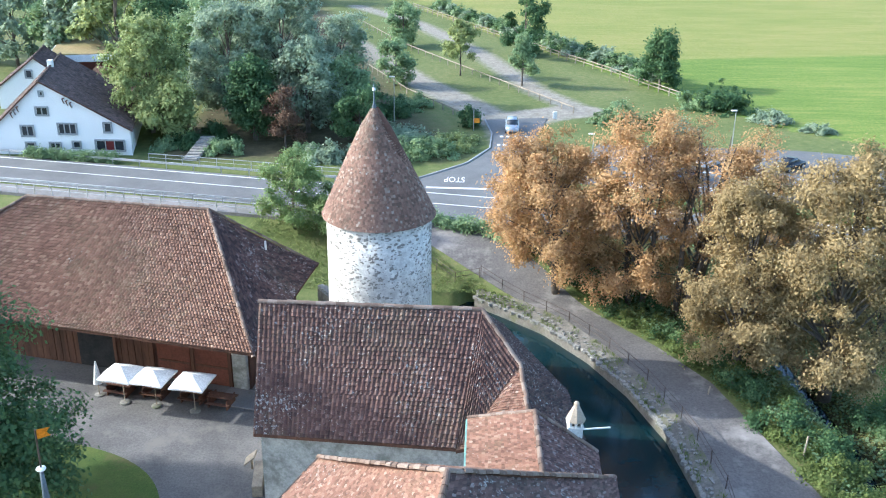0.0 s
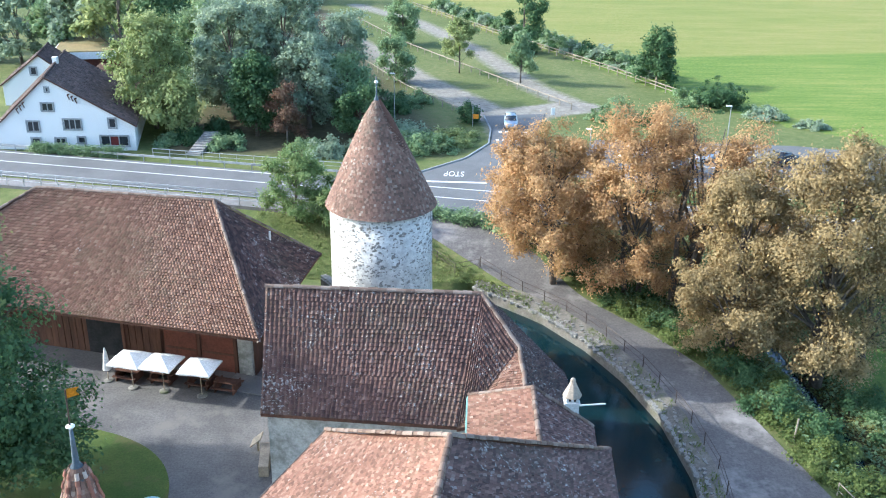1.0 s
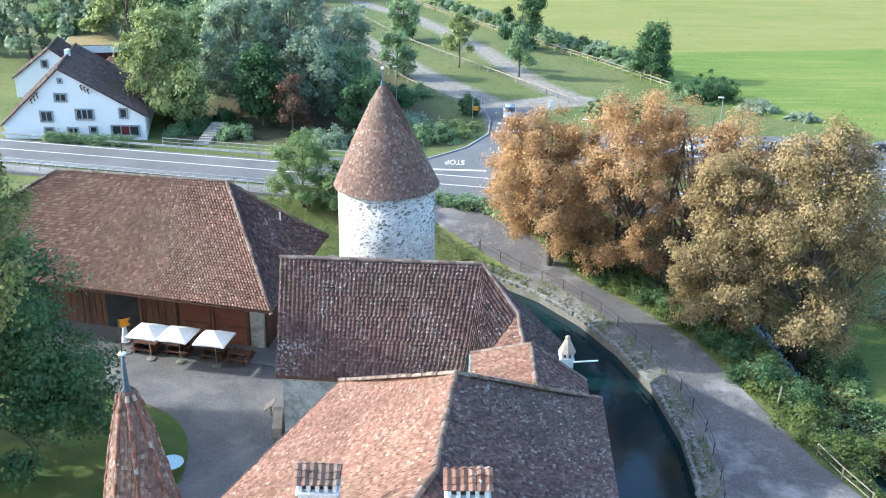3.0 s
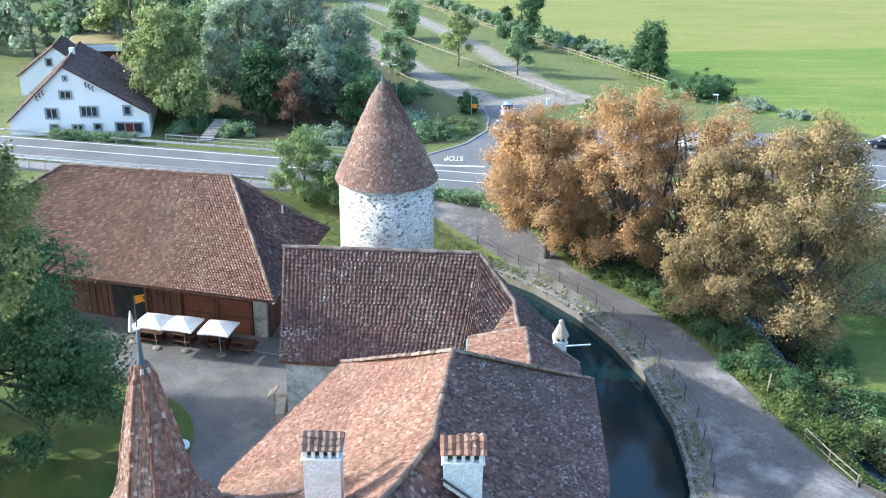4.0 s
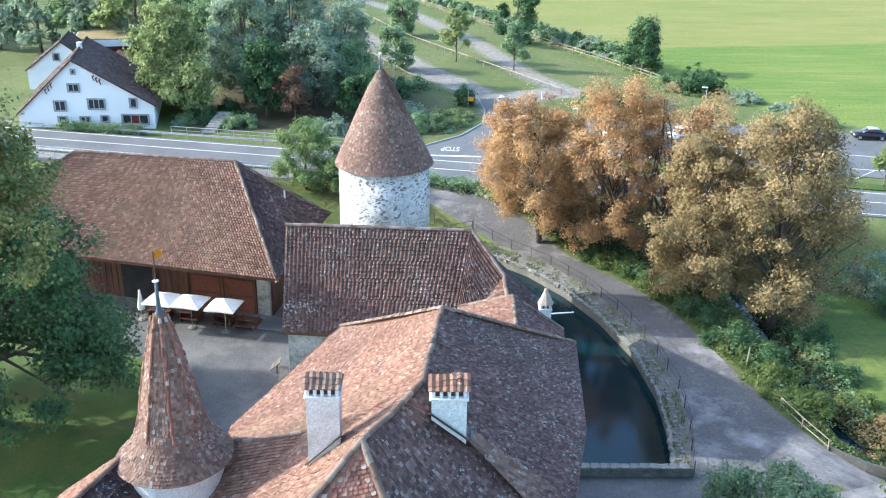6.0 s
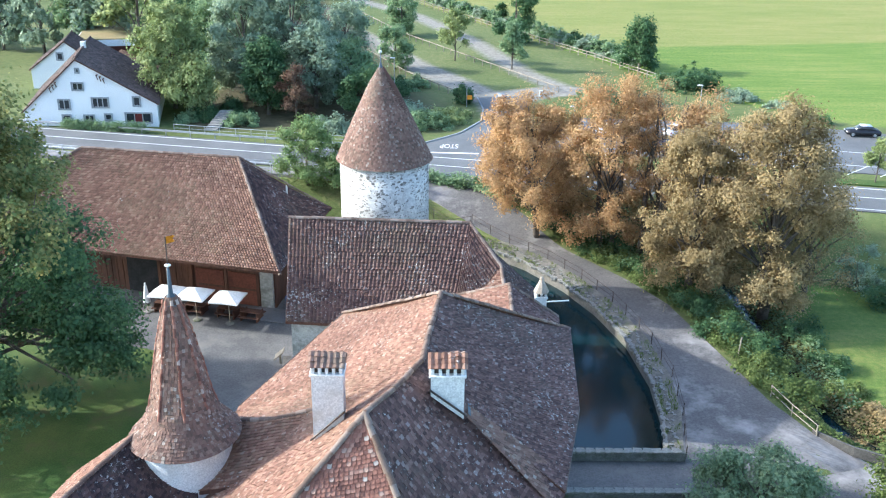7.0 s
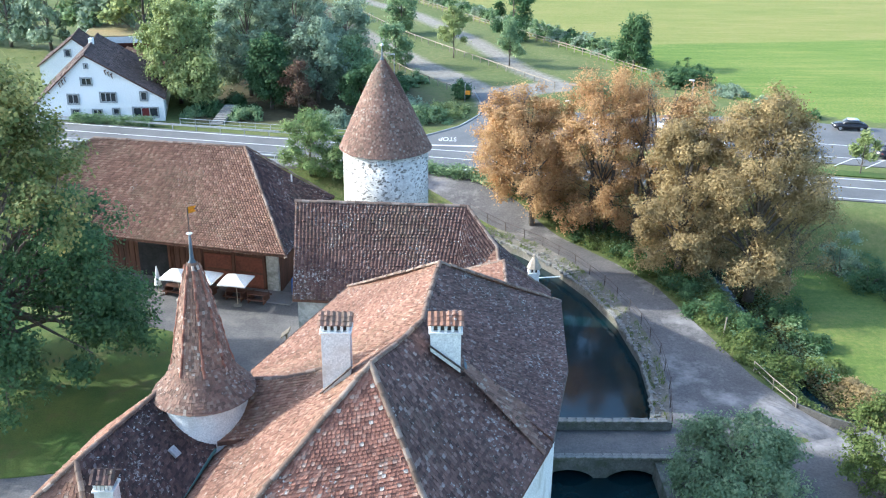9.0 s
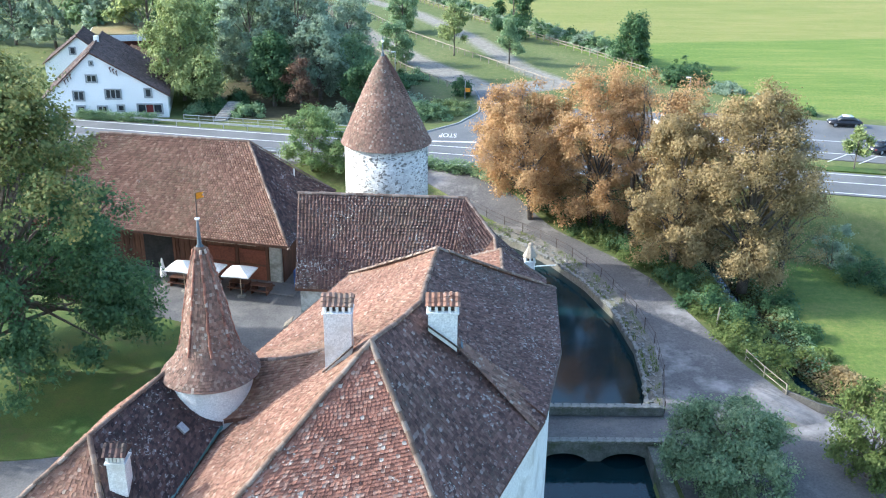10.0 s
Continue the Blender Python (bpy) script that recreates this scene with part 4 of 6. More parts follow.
def turret():
    b = empty("stair_turret", (-10.07, 20.5, 0), "round stair turret with a bell-shaped tiled spire", "turret")
    cx, cy = -10.07, 20.5
    part("wall", lathe(bmesh.new(), cx, cy, [(1.95, 0.0), (1.95, 12.7)], 40), PLASTER, b, "smooth white plastered drum", smooth=False)
    prof = [(2.3, 12.4), (2.12, 12.6), (1.82, 12.95), (1.5, 13.4), (1.28, 13.95), (1.14, 14.6), (0.92, 15.8), (0.67, 17.0), (0.4, 18.1), (0.2, 18.8)]
    roof = part("spire", lathe(bmesh.new(), cx, cy, [(r - 0.06, z - 0.02) for r, z in prof], 32), WOOD_DARK, b)
    zs, rs = V([p[1] for p in prof]), V([p[0] for p in prof])

    class Cone(Patch):
        def __init__(self, z0, z1, sides):
            self.z0, self.z1, self.sides = z0, z1, sides
            self.low = V([[0.0, 0, 0]])

        def at(self, u, v):
            u, v = np.atleast_1d(u).astype(float), np.atleast_1d(v).astype(float)
            z = self.z0 + (self.z1 - self.z0) * v
            r = np.interp(z, zs, rs)
            if self.sides:
                a = (u * self.sides) % 1.0 - 0.5
                r = r * (1 - 0.06 * (1 - np.abs(2 * a)) ** 1.0)
            return np.stack([cx + r * np.cos(2 * np.pi * u + 0.3), cy + r * np.sin(2 * np.pi * u + 0.3), z], 1)

    tiles("skirt_tiles", [Cone(12.4, 14.0, 0)], 0.135, 0.13, TILE_TOWER, roof, 51, label="weathered flat tiles on the flared skirt")
    tiles("spire_tiles", [Cone(14.0, 18.75, 8)], 0.13, 0.15, TILE_TOWER, roof, 52)
    for k in range(8):
        a = 2 * math.pi * k / 8 + 0.3
        z = np.linspace(13.7, 18.6, 12)
        ridge_line([(cx + (np.interp(q, zs, rs) + 0.02) * math.cos(a), cy + (np.interp(q, zs, rs) + 0.02) * math.sin(a), q) for q in z], roof, 60 + k, 0.45, RIB_MESH)
    bm = lathe(bmesh.new(), cx, cy, [(0.34, 18.35), (0.26, 18.6), (0.10, 18.85), (0.075, 19.4), (0.05, 19.95)], 16)
    fin = part("finial", bm, COPPER, b, "blue-grey sheet metal finial", smooth=True)
    bm = bmesh.new()
    bmesh.ops.create_uvsphere(bm, u_segments=16, v_segments=10, radius=0.1, matrix=Matrix.Translation((cx, cy, 20.05)) @ Matrix.Diagonal((1.3, 1.3, 0.55, 1)))
    part("ball", bm, LAMP_WHITE, fin, "pale weathered finial ball", smooth=True)
    part("rod", tube(bmesh.new(), (cx, cy, 20.1), (cx + 0.02, cy, 21.25), 0.025), IRON, fin)
    bm = bmesh.new()
    v = [bm.verts.new(p) for p in ((0, 0, 0), (0.34, 0, 0.08), (0.26, 0, 0.2), (0.36, 0, 0.33), (0, 0, 0.3))]
    bm.faces.new(v)
    bmesh.ops.solidify(bm, geom=list(bm.faces), thickness=0.02)
    bmesh.ops.transform(bm, matrix=Matrix.Translation((cx + 0.03, cy, 20.95)) @ Matrix.Rotation(0.3, 4, "Z"), verts=bm.verts)
    part("wind_vane", bm, GOLD, fin, "gilt swallow-tailed wind vane")


turret()


def gate_wing():
    b = empty("gate_wing", (-13, 17, 0), "low castle wing with a mossy tile roof, east slope shade-darkened", "castle wing")
    R1, R0 = (-11.6, 20.9, 12.65), (-14.05, 15.2, 12.15)
    SEc, SWc = (-11.9, 10.6, 7.0), (-19.0, 12.2, 8.3)
    V1, V0 = (-9.25, 18.85, 10.65), (-10.9, 13.0, 9.2)
    NWc = (-16.0, 23.0, 8.6)
    east = Patch([(-11.6, 11.0, 7.6), V0, V1], [R0, R0, R1])
    south = Patch([SWc, SEc], [R0, R0])
    west = Patch([NWc, SWc], [R1, R0])
    part("wall", prism(bmesh.new(), [(-11.0, 13.0), (-9.2, 19.0), (-10.5, 21.5), (-15.2, 22.2), (-17.8, 13.4), (-12.6, 12.2)], 0, 7.6), PLASTER, b)
    roof = roof_skin("roof", [east, south, west], WOOD_DARK, b)
    # east slope: mossy tiles whose near-black colour also holds its shade
    tiles("roof_tiles", [east], 0.165, 0.16, TILE_MOSSY_SHADE, roof, 71, label="mossy clay tiles, nearly black with painted shade")
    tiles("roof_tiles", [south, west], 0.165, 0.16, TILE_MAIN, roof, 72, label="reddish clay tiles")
    ridge_line([R0, R1], roof, 6)
    ridge_line([SEc, R0], roof, 7)
    ridge_line([SWc, R0], roof, 8)
    gutter("valley_gutter", [(-11.2, 12.5, 9.15), (-9.35, 18.6, 10.45)], roof, 0.11, COPPER_GREEN)
    chimney(b, -12.95, -12.2, 13.8, 0.75, 9.2, 12.55, TILE_MOSSY_SHADE, (0, 0), "whitewashed chimney with a mossy cap")
    part("skylight", box(bmesh.new(), (0, 0, 0), (1, 1, 1), m=Matrix.Translation((-10.75, 17.4, 11.15)) @ Matrix.Rotation(-0.35, 4, "Z") @ Matrix.Rotation(0.72, 4, "Y") @ Matrix.Diagonal((0.5, 0.35, 0.12, 1))), STEEL, b, "small metal-framed roof light")
    # saddle roof between turret and main roof
    A, B2 = (-8.3, 21.6, 12.25), (-4.6, 20.9, 13.3)
    f = Patch([(-9.3, 18.75, 10.7), (-5.9, 18.0, 11.75)], [A, B2], sag=0.02)
    g = Patch([(-5.0, 24.6, 12.9), (-8.4, 24.6, 11.0)], [B2, A])
    saddle = roof_skin("saddle_roof", [f, g], WOOD_DARK, b)
    tiles("roof_tiles", [f, g], 0.165, 0.16, TILE_MAIN, saddle, 75)
    ridge_line([A, (-6.4, 21.1, 12.65), B2], saddle, 9)


gate_wing()


def mid_building():
    b = empty("castle_middle_building", (-3, 46, 0), "stone castle building with a steep brown tile roof", "castle building")
    R0, R1 = (-9.65, 47.0, 12.2), (2.75, 46.35, 12.15)
    SW, D, C, NE, NW = (-9.5, 42.5, 6.45), (1.3, 40.7, 6.85), (5.15, 40.2, 8.1), (4.6, 56.0, 6.4), (-9.7, 51.8, 6.4)
    H1 = (4.75, 44.1, 10.0)
    south = Patch([SW, D], [R0, R1], sag=0.15, kick=0.12)
    turn = Patch([D, H1], [R1, R1])
    facet = Patch([D, C], [H1, H1])
    east = Patch([(8.4, 39.8, 6.3), (7.9, 47.5, 6.35), NE], [C, H1, R1], sag=0.1)
    north = Patch([NE, NW], [R1, R0])
    part("wall", prism(bmesh.new(), [(-9.2, 42.95), (1.9, 40.9), (7.9, 40.5), (7.4, 47.5), (4.2, 55.2), (-9.2, 51.4)], -2.6, [6.3, 6.6, 6.2, 6.2, 6.2, 6.2]), MASONRY, b, "grey rubble masonry with worn plaster")
    bm = bmesh.new()
    vs = [[bm.verts.new((x, y, z)) for y, z in ((42.95, 6.2), (51.4, 6.2), (47.0, 11.85))] for x in (-9.25, -8.9)]
    bm.faces.new(vs[0]), bm.faces.new(vs[1][::-1])
    for k in range(3):
        bm.faces.new((vs[0][k], vs[0][(k + 1) % 3], vs[1][(k + 1) % 3], vs[1][k]))
    part("gable", bm, MASONRY, b)
    roof = roof_skin("roof", [south, turn, facet, east, north], WOOD_DARK, b, nu=20)
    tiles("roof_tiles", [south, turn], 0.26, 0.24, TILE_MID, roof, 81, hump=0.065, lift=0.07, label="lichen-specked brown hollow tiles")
    # shade of the east and north faces is painted by a darker tile
    tiles("roof_tiles", [east, north], 0.26, 0.24, TILE_MOSSY_SHADE, roof, 85, hump=0.06, lift=0.05, label="hollow tiles coloured dark for the shaded faces")
    # sunlight on this facet is partly put in by the lighter clay
    tiles("roof_tiles", [facet], 0.165, 0.16, TILE_MAIN, roof, 88, label="flat clay tiles coloured lighter for the sunlit facet")
    ridge_line([R0, R1], roof, 10, 1.3)
    ridge_line([R1, H1, C], roof, 11, 1.1)


mid_building()


def link_roof():
    b = empty("castle_link_building", (4.5, 34, 0), "small link building with a gabled tile roof", "castle building")
    N, S = (4.6, 35.3, 12.65), (4.35, 27.5, 12.75)
    left = Patch([(1.75, 37.2, 11.05), (1.3, 27.5, 11.0)], [N, S])
    right = Patch([(7.0, 27.5, 10.9), (7.45, 35.0, 10.75)], [S, N])
    part("wall", prism(bmesh.new(), [(2.1, 28.0), (7.0, 28.0), (7.1, 34.8), (4.6, 35.4), (2.1, 36.6)], -2.6, [10.8, 10.6, 10.5, 12.2, 10.8]), PLASTER, b)
    roof = roof_skin("roof", [left, right], WOOD_DARK, b)
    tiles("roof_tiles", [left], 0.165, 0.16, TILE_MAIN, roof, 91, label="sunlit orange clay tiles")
    # the right slope's shade is carried by its darker tiles
    tiles("roof_tiles", [right], 0.165, 0.16, TILE_EAST_SHADE, roof, 92, label="clay tiles coloured dark as the shaded east side")
    ridge_line([S, N], roof, 12)
    ridge_line([(1.75, 37.2, 11.05), N], roof, 13, 0.8)
    ridge_line([N, (7.45, 35.0, 10.75)], roof, 14, 0.8)
    gutter("gutter", [(1.72, 37.1, 11.0), (1.3, 28.5, 10.9)], roof, 0.08, COPPER_GREEN)
    # lantern-like chimney
    x, y = 6.45, 35.5
    bm = bmesh.new()
    box(bm, (x, y, 11.1), (0.62, 0.62, 1.4))
    c = part("chimney", bm, PLASTER, b, "slim white chimney with a conical cap")
    part("band", box(bmesh.new(), (x, y, 11.85), (0.72, 0.72, 0.08)), PLASTER, c)
    for dx in (-0.24, 0.0, 0.24):
        for dy in (-0.24, 0.24):
            part("pier", box(bmesh.new(), (x + dx, y + dy, 12.02), (0.11, 0.11, 0.28)), PLASTER, c)
    part("flue", box(bmesh.new(), (x, y, 12.0), (0.36, 0.36, 0.24)), IRON, c, "dark block filling the flue")
    bm = bmesh.new()
    bmesh.ops.create_cone(bm, cap_ends=True, segments=8, radius1=0.46, radius2=0.12, depth=0.7, matrix=Matrix.Translation((x, y, 12.5)))
    part("cap", bm, CAPSTONE, c, "tan stone cone")
    bm = bmesh.new()
    bmesh.ops.create_uvsphere(bm, u_segments=10, v_segments=6, radius=0.13, matrix=Matrix.Translation((x, y, 12.92)))
    part("knob", bm, CAPSTONE, c)
    part("outrigger_beam", tube(bmesh.new(), (6.9, 36.2, 11.15), (8.2, 36.3, 11.2), 0.04), LAMP_WHITE, b, "pale projecting beam")


link_roof()


def round_tower():
    b = empty("round_tower", (-3.9, 61.9, 0), "round whitewashed rubble tower with a conical tile roof", "tower")
    cx, cy = -3.9, 61.9
    wall = part("wall", lathe(bmesh.new(), cx, cy, [(3.85, -0.4), (3.75, 4), (3.7, 8), (3.68, 12.25)], 64), LIMEWASH, b, "limewashed rubble with dark stones showing", smooth=True)
    prof = [(3.98, 12.1), (3.78, 12.5), (3.0, 14.2), (2.0, 16.3), (1.0, 18.3), (0.12, 19.7)]
    roof = part("roof", lathe(bmesh.new(), cx, cy, [(r - 0.07, z - 0.03) for r, z in prof], 48), WOOD_DARK, b)
    zs, rs = V([p[1] for p in prof]), V([p[0] for p in prof])

    class Cone(Patch):
        low = V([[0.0, 0, 0]])

        def __init__(self):
            pass

        def at(self, u, v):
            u, v = np.atleast_1d(u).astype(float), np.atleast_1d(v).astype(float)
            z = 12.1 + 7.5 * v
            r = np.interp(z, zs, rs)
            lean = -0.22 * v
            return np.stack([cx + lean + r * np.cos(2 * np.pi * u), cy + r * np.sin(2 * np.pi * u), z], 1)

    tiles("roof_tiles", [Cone()], 0.165, 0.175, TILE_TOWER, roof, 101, lift=0.045, label="weathered red and grey flat tiles")
    fin = part("finial", lathe(bmesh.new(), cx - 0.22, cy, [(0.2, 19.35), (0.14, 19.7), (0.05, 20.0), (0.035, 21.2)], 12), COPPER, b, smooth=True)
    bm = bmesh.new()
    bmesh.ops.create_uvsphere(bm, u_segments=12, v_segments=8, radius=0.13, matrix=Matrix.Translation((cx - 0.22, cy, 20.85)))
    part("ball", bm, LAMP_WHITE, fin, smooth=True)
    vs, fs = [], []
    rs2 = np.random.default_rng(9)
    for i in range(1000):
        a, z = rs2.uniform(-math.pi, 0), rs2.uniform(4.5, 12.2)
        w, h = rs2.uniform(0.04, 0.13), rs2.uniform(0.025, 0.07)
        k0 = len(vs)
        for q in range(6):
            t = 2 * math.pi * q / 6 + rs2.uniform(-0.3, 0.3)
            aa, zz = a + w * math.cos(t) / 3.7, z + h * math.sin(t)
            vs.append((cx + 3.67 * math.cos(aa), cy + 3.67 * math.sin(aa), zz))
            vs.append((cx + 3.72 * math.cos(a + (aa - a) * 0.7), cy + 3.72 * math.sin(a + (aa - a) * 0.7), z + (zz - z) * 0.7))
        fs.append(tuple(k0 + 2 * q + 1 for q in range(6)))
        fs += [(k0 + 2 * q, k0 + 2 * ((q + 1) % 6), k0 + 2 * ((q + 1) % 6) + 1, k0 + 2 * q + 1) for q in range(6)]
    part_np("rubble", vs, fs, STONE, wall, "small dark rubble stones", kind="stuff")
    kinds = [stone_mesh("wall_stone", 20 + s, STONE) for s in range(4)]
    rng = random.Random(8)
    for i in range(290):
        a = rng.uniform(-math.pi * 0.98, -0.02)
        z = rng.uniform(5.0, 12.2)
        s = rng.choice((0.06, 0.08, 0.1, 0.13, 0.17))
        m = Matrix.Translation((cx + 3.68 * math.cos(a), cy + 3.68 * math.sin(a), z)) @ Matrix.Rotation(a, 4, "Z") @ Matrix.Rotation(rng.uniform(-0.3, 0.3), 4, "X") @ Matrix.Diagonal((0.07, s * 1.6, s, 1))
        shared("stone", rng.choice(kinds), m, wall)


round_tower()


def barn():
    b = empty("barn", (-25, 62, 0), "long barn with dark boards and a broad tiled hip roof", "barn")
    SE, SW, NE, NW = (-11.75, 54.1, 4.75), (-43.0, 62.0, 4.75), (-9.4, 69.5, 4.75), (-40.0, 80.0, 4.75)
    R1, R0 = (-16.75, 65.2, 10.95), (-31.3, 68.0, 10.9)
    south = Patch([SW, SE], [R0, R1], sag=0.28, kick=0.25)
    east = Patch([SE, NE], [R1, R1], sag=0.15, kick=0.2)
    west = Patch([NW, SW], [R0, R0], sag=0.1)
    north = Patch([NE, NW], [R1, R0], sag=0.1)
    dx, dy = -0.968, 0.25      # along the front
    front = V((-12.9, 58.0))

    def along(s, off=0.0):
        return (front[0] + dx * s - dy * off * -1 * 0 + 0.25 * off, front[1] + dy * s + 0.968 * off)

    poly = [along(0), along(29), (-39.2, 77.5), (-11.2, 68.8)]
    part("wall", prism(bmesh.new(), poly[::-1], 0, 4.9), WOOD_DARK, b, "dark red-brown weathered boards")
    rz = math.atan2(dy, dx)
    for k in range(48):
        p = along(1.5 + k * 0.56, -0.05)
        part("board", box(bmesh.new(), (p[0], p[1], 2.2), (0.5 + 0.03 * math.sin(k * 7), 0.06 + 0.02 * (k % 3), 4.4), rz=rz), WOOD_DARK, b)
    for s in (1.5, 4.4, 7.6, 10.6):
        p = along(s, -0.14)
        part("post", box(bmesh.new(), (p[0], p[1], 2.2), (0.24, 0.2, 4.4), rz=rz), WOOD_DARK, b)
    p = along(7.5, -0.16)
    part("rail_beam", box(bmesh.new(), (p[0], p[1], 3.4), (10.0, 0.14, 0.2), rz=rz), WOOD_GREY, b)
    for s in (2.9, 5.9):
        p = along(s, -0.13)
        d = part("door", box(bmesh.new(), (p[0], p[1], 1.5), (2.6, 0.1, 2.9), rz=rz, bevel=0.02), RED_WOOD, b, "rust-brown boarded barn door")
        part("brace", box(bmesh.new(), (p[0] + 0.02, p[1] - 0.07, 1.5), (2.5, 0.05, 0.16), rz=rz), WOOD_DARK, d)
    p = along(0.7, -0.06)
    part("pier", box(bmesh.new(), (p[0], p[1], 2.3), (1.1, 0.5, 4.6), rz=rz, bevel=0.05), MASONRY, b, "plastered stone corner pier")
    p = along(12.3, 0.1)
    # a flat dark panel paints the shaded inside of the doorway
    part("opening", box(bmesh.new(), (p[0], p[1] - 0.16, 1.7), (2.9, 0.12, 3.3), rz=rz), DOORWAY_SHADE, b, "dark panel standing for the shaded open doorway")
    part("slab", box(bmesh.new(), (-13.1, 56.6, 0.06), (3.4, 2.3, 0.1), rz=-0.28, bevel=0.02), PAVING, b, "pale concrete slab before the barn corner")
    roof = roof_skin("roof", [south, east, west, north], WOOD_DARK, b, nu=24)
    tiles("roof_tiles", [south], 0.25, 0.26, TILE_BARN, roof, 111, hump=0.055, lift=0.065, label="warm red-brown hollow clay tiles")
    # the east hip gets near-black tiles as painted shade
    tiles("roof_tiles", [east], 0.25, 0.26, TILE_MOSSY_SHADE, roof, 112, hump=0.06, lift=0.045, label="clay tiles coloured dark as the shaded east side")
    tiles("roof_tiles", [west, north], 0.25, 0.28, TILE_BARN, roof, 113, hump=0.05, lift=0.045)
    ridge_line([R0, R1], roof, 15, 1.15)
    ridge_line([SE, R1], roof, 16, 1.15)
    ridge_line([NE, R1], roof, 17, 1.15)
    ridge_line([SW, R0], roof, 18, 1.15)
    part("vent_pipe", tube(bmesh.new(), (-12.9, 66.2, 7.2), (-12.9, 66.2, 8.1), 0.08), LAMP_WHITE, b)


barn()


def bridge():
    b = empty("stone_bridge", (11.5, 34.4, 0), "low stone bridge with two arches over the moat", "bridge")
    x0, x1, y0, y1 = 6.6, 15.6, 32.7, 36.6
    part("deck", box(bmesh.new(), ((x0 + x1 + 0.9) / 2, (y0 + y1) / 2, -0.1), (x1 + 0.9 - x0 - 0.04, y1 - y0 - 0.3, 0.3)), YARD, b, "grey gravel bridge deck")
    # side walls with arch openings
    for y in (y0, y1 - 0.3):
        bm = bmesh.new()
        n = 48
        lo, hi = [], []
        for k in range(n + 1):
            x = x0 + (x1 - x0) * k / n
            z = -2.6
            for c, r in ((9.0, 1.75), (13.0, 1.75)):
                if abs(x - c) < r:
                    z = -1.6 + 1.05 * math.sqrt(1 - ((x - c) / r) ** 2)
            lo.append([bm.verts.new((x, yy, z)) for yy in (y, y + 0.3)])
            hi.append([bm.verts.new((x, yy, 0.12)) for yy in (y, y + 0.3)])
        for k in range(n):
            for s in (0, 1):
                bm.faces.new((lo[k][s], lo[k + 1][s], hi[k + 1][s], hi[k][s]))
            bm.faces.new((lo[k][0], lo[k][1], lo[k + 1][1], lo[k + 1][0]))
            bm.faces.new((hi[k][0], hi[k + 1][0], hi[k + 1][1], hi[k][1]))
        part("spandrel", bm, MOSSY_STONE, b, "mossy rubble arch wall")
    part("pier", box(bmesh.new(), (11.0, (y0 + y1) / 2, -1.72), (0.5, y1 - y0 - 0.7, 2.5)), STONE_LIGHT, b)
    kinds = [stone_mesh("coping_stone", 40 + s, STONE_LIGHT) for s in range(4)]
    rng = random.Random(4)
    far = part("parapet", box(bmesh.new(), (11.6, y1 - 0.2, 0.42), (9.2, 0.36, 0.6)), MOSSY_STONE, b, "low mossy stone parapet")
    near = part("parapet", box(bmesh.new(), (11.1, y0 + 0.16, 0.22), (8.8, 0.36, 0.3)), MOSSY_STONE, b, "low mossy stone parapet")
    for k in range(15):
        for y, z, par in ((y1 - 0.2, 0.76, far), (y0 + 0.12, 0.4, near)):
            shared("coping_stone", rng.choice(kinds), Matrix.Translation((7.2 + k * 0.6, y, z)) @ Matrix.Rotation(rng.uniform(-0.05, 0.05), 4, "Z") @ Matrix.Diagonal((0.62, 0.5, 0.16, 1)), par)
    # moat wall on the outer side
    part("moat_wall", box(bmesh.new(), (14.75, 24.0, -1.2), (0.8, 17.6, 2.7)), MOSSY_STONE, b)


bridge()


def rail_fence(name, line, post_h, gap, material, rails, post_r, label, category, square=False, group="", z=None):
    """Posts and rails following the ground along a line."""
    line = V([(*p, 0) for p in line], float)
    L = np.linalg.norm(np.diff(line, axis=0), axis=1).sum()
    n = max(2, int(L / gap))
    P = Patch.along(line, np.linspace(0, 1, n + 1))
    P[:, 2] = terrain(P[:, 0], P[:, 1]) if z is None else z
    e = empty(name, P[0], label, category, group)
    rng = random.Random(int(L * 10))
    for p in P:
        lean = (rng.gauss(0, 0.02), rng.gauss(0, 0.02))
        part("post", tube(bmesh.new(), (p[0], p[1], p[2] - 0.2), (p[0] + lean[0], p[1] + lean[1], p[2] + post_h), post_r, n=4 if square else 7), material, e)
    for h, r in rails:
        for a, b2 in zip(P, P[1:]):
            part("rail", tube(bmesh.new(), (a[0], a[1], a[2] + h), (b2[0], b2[1], b2[2] + h), r, n=5), material, e)
    return e


rail_fence("pond_railing", [(x + 0.12, y) for x, y in RAIL], 1.05, 2.5, IRON, [(1.0, 0.025), (0.55, 0.02)], 0.035, "thin dark iron railing beside the pond", "railing")
rail_fence("brook_fence", [(24.3, 44.4), (24.9, 42.0), (25.8, 39.6)], 0.9, 2.3, WOOD_GREY, [(0.85, 0.035), (0.35, 0.035)], 0.05, "short weathered wooden rail above the brook", "fence")
KERB_LINE = [(25.6, 39.9), (27.5, 37.9), (30.1, 36.3), (36.0, 34.7), (44.0, 31.2)]
kerb = ribbon("path_kerb", KERB_LINE, [(x + 0.07, y + 0.14) for x, y in KERB_LINE], KERB, zf=0.0, lift=0.13, nu=30, nw=1, thick=0.7)
tagged(kerb, "low dark stone kerb along the path above the brook", "kerb", kind="structure")
rail_fence("field_fence", [(-6.2, 230), (13.4, 187.8), (28.4, 156.2), (36.0, 137.5)], 1.25, 2.7, WOOD_GREY, [(1.15, 0.07), (0.65, 0.06)], 0.09, "long pale wooden fence along the field", "fence")
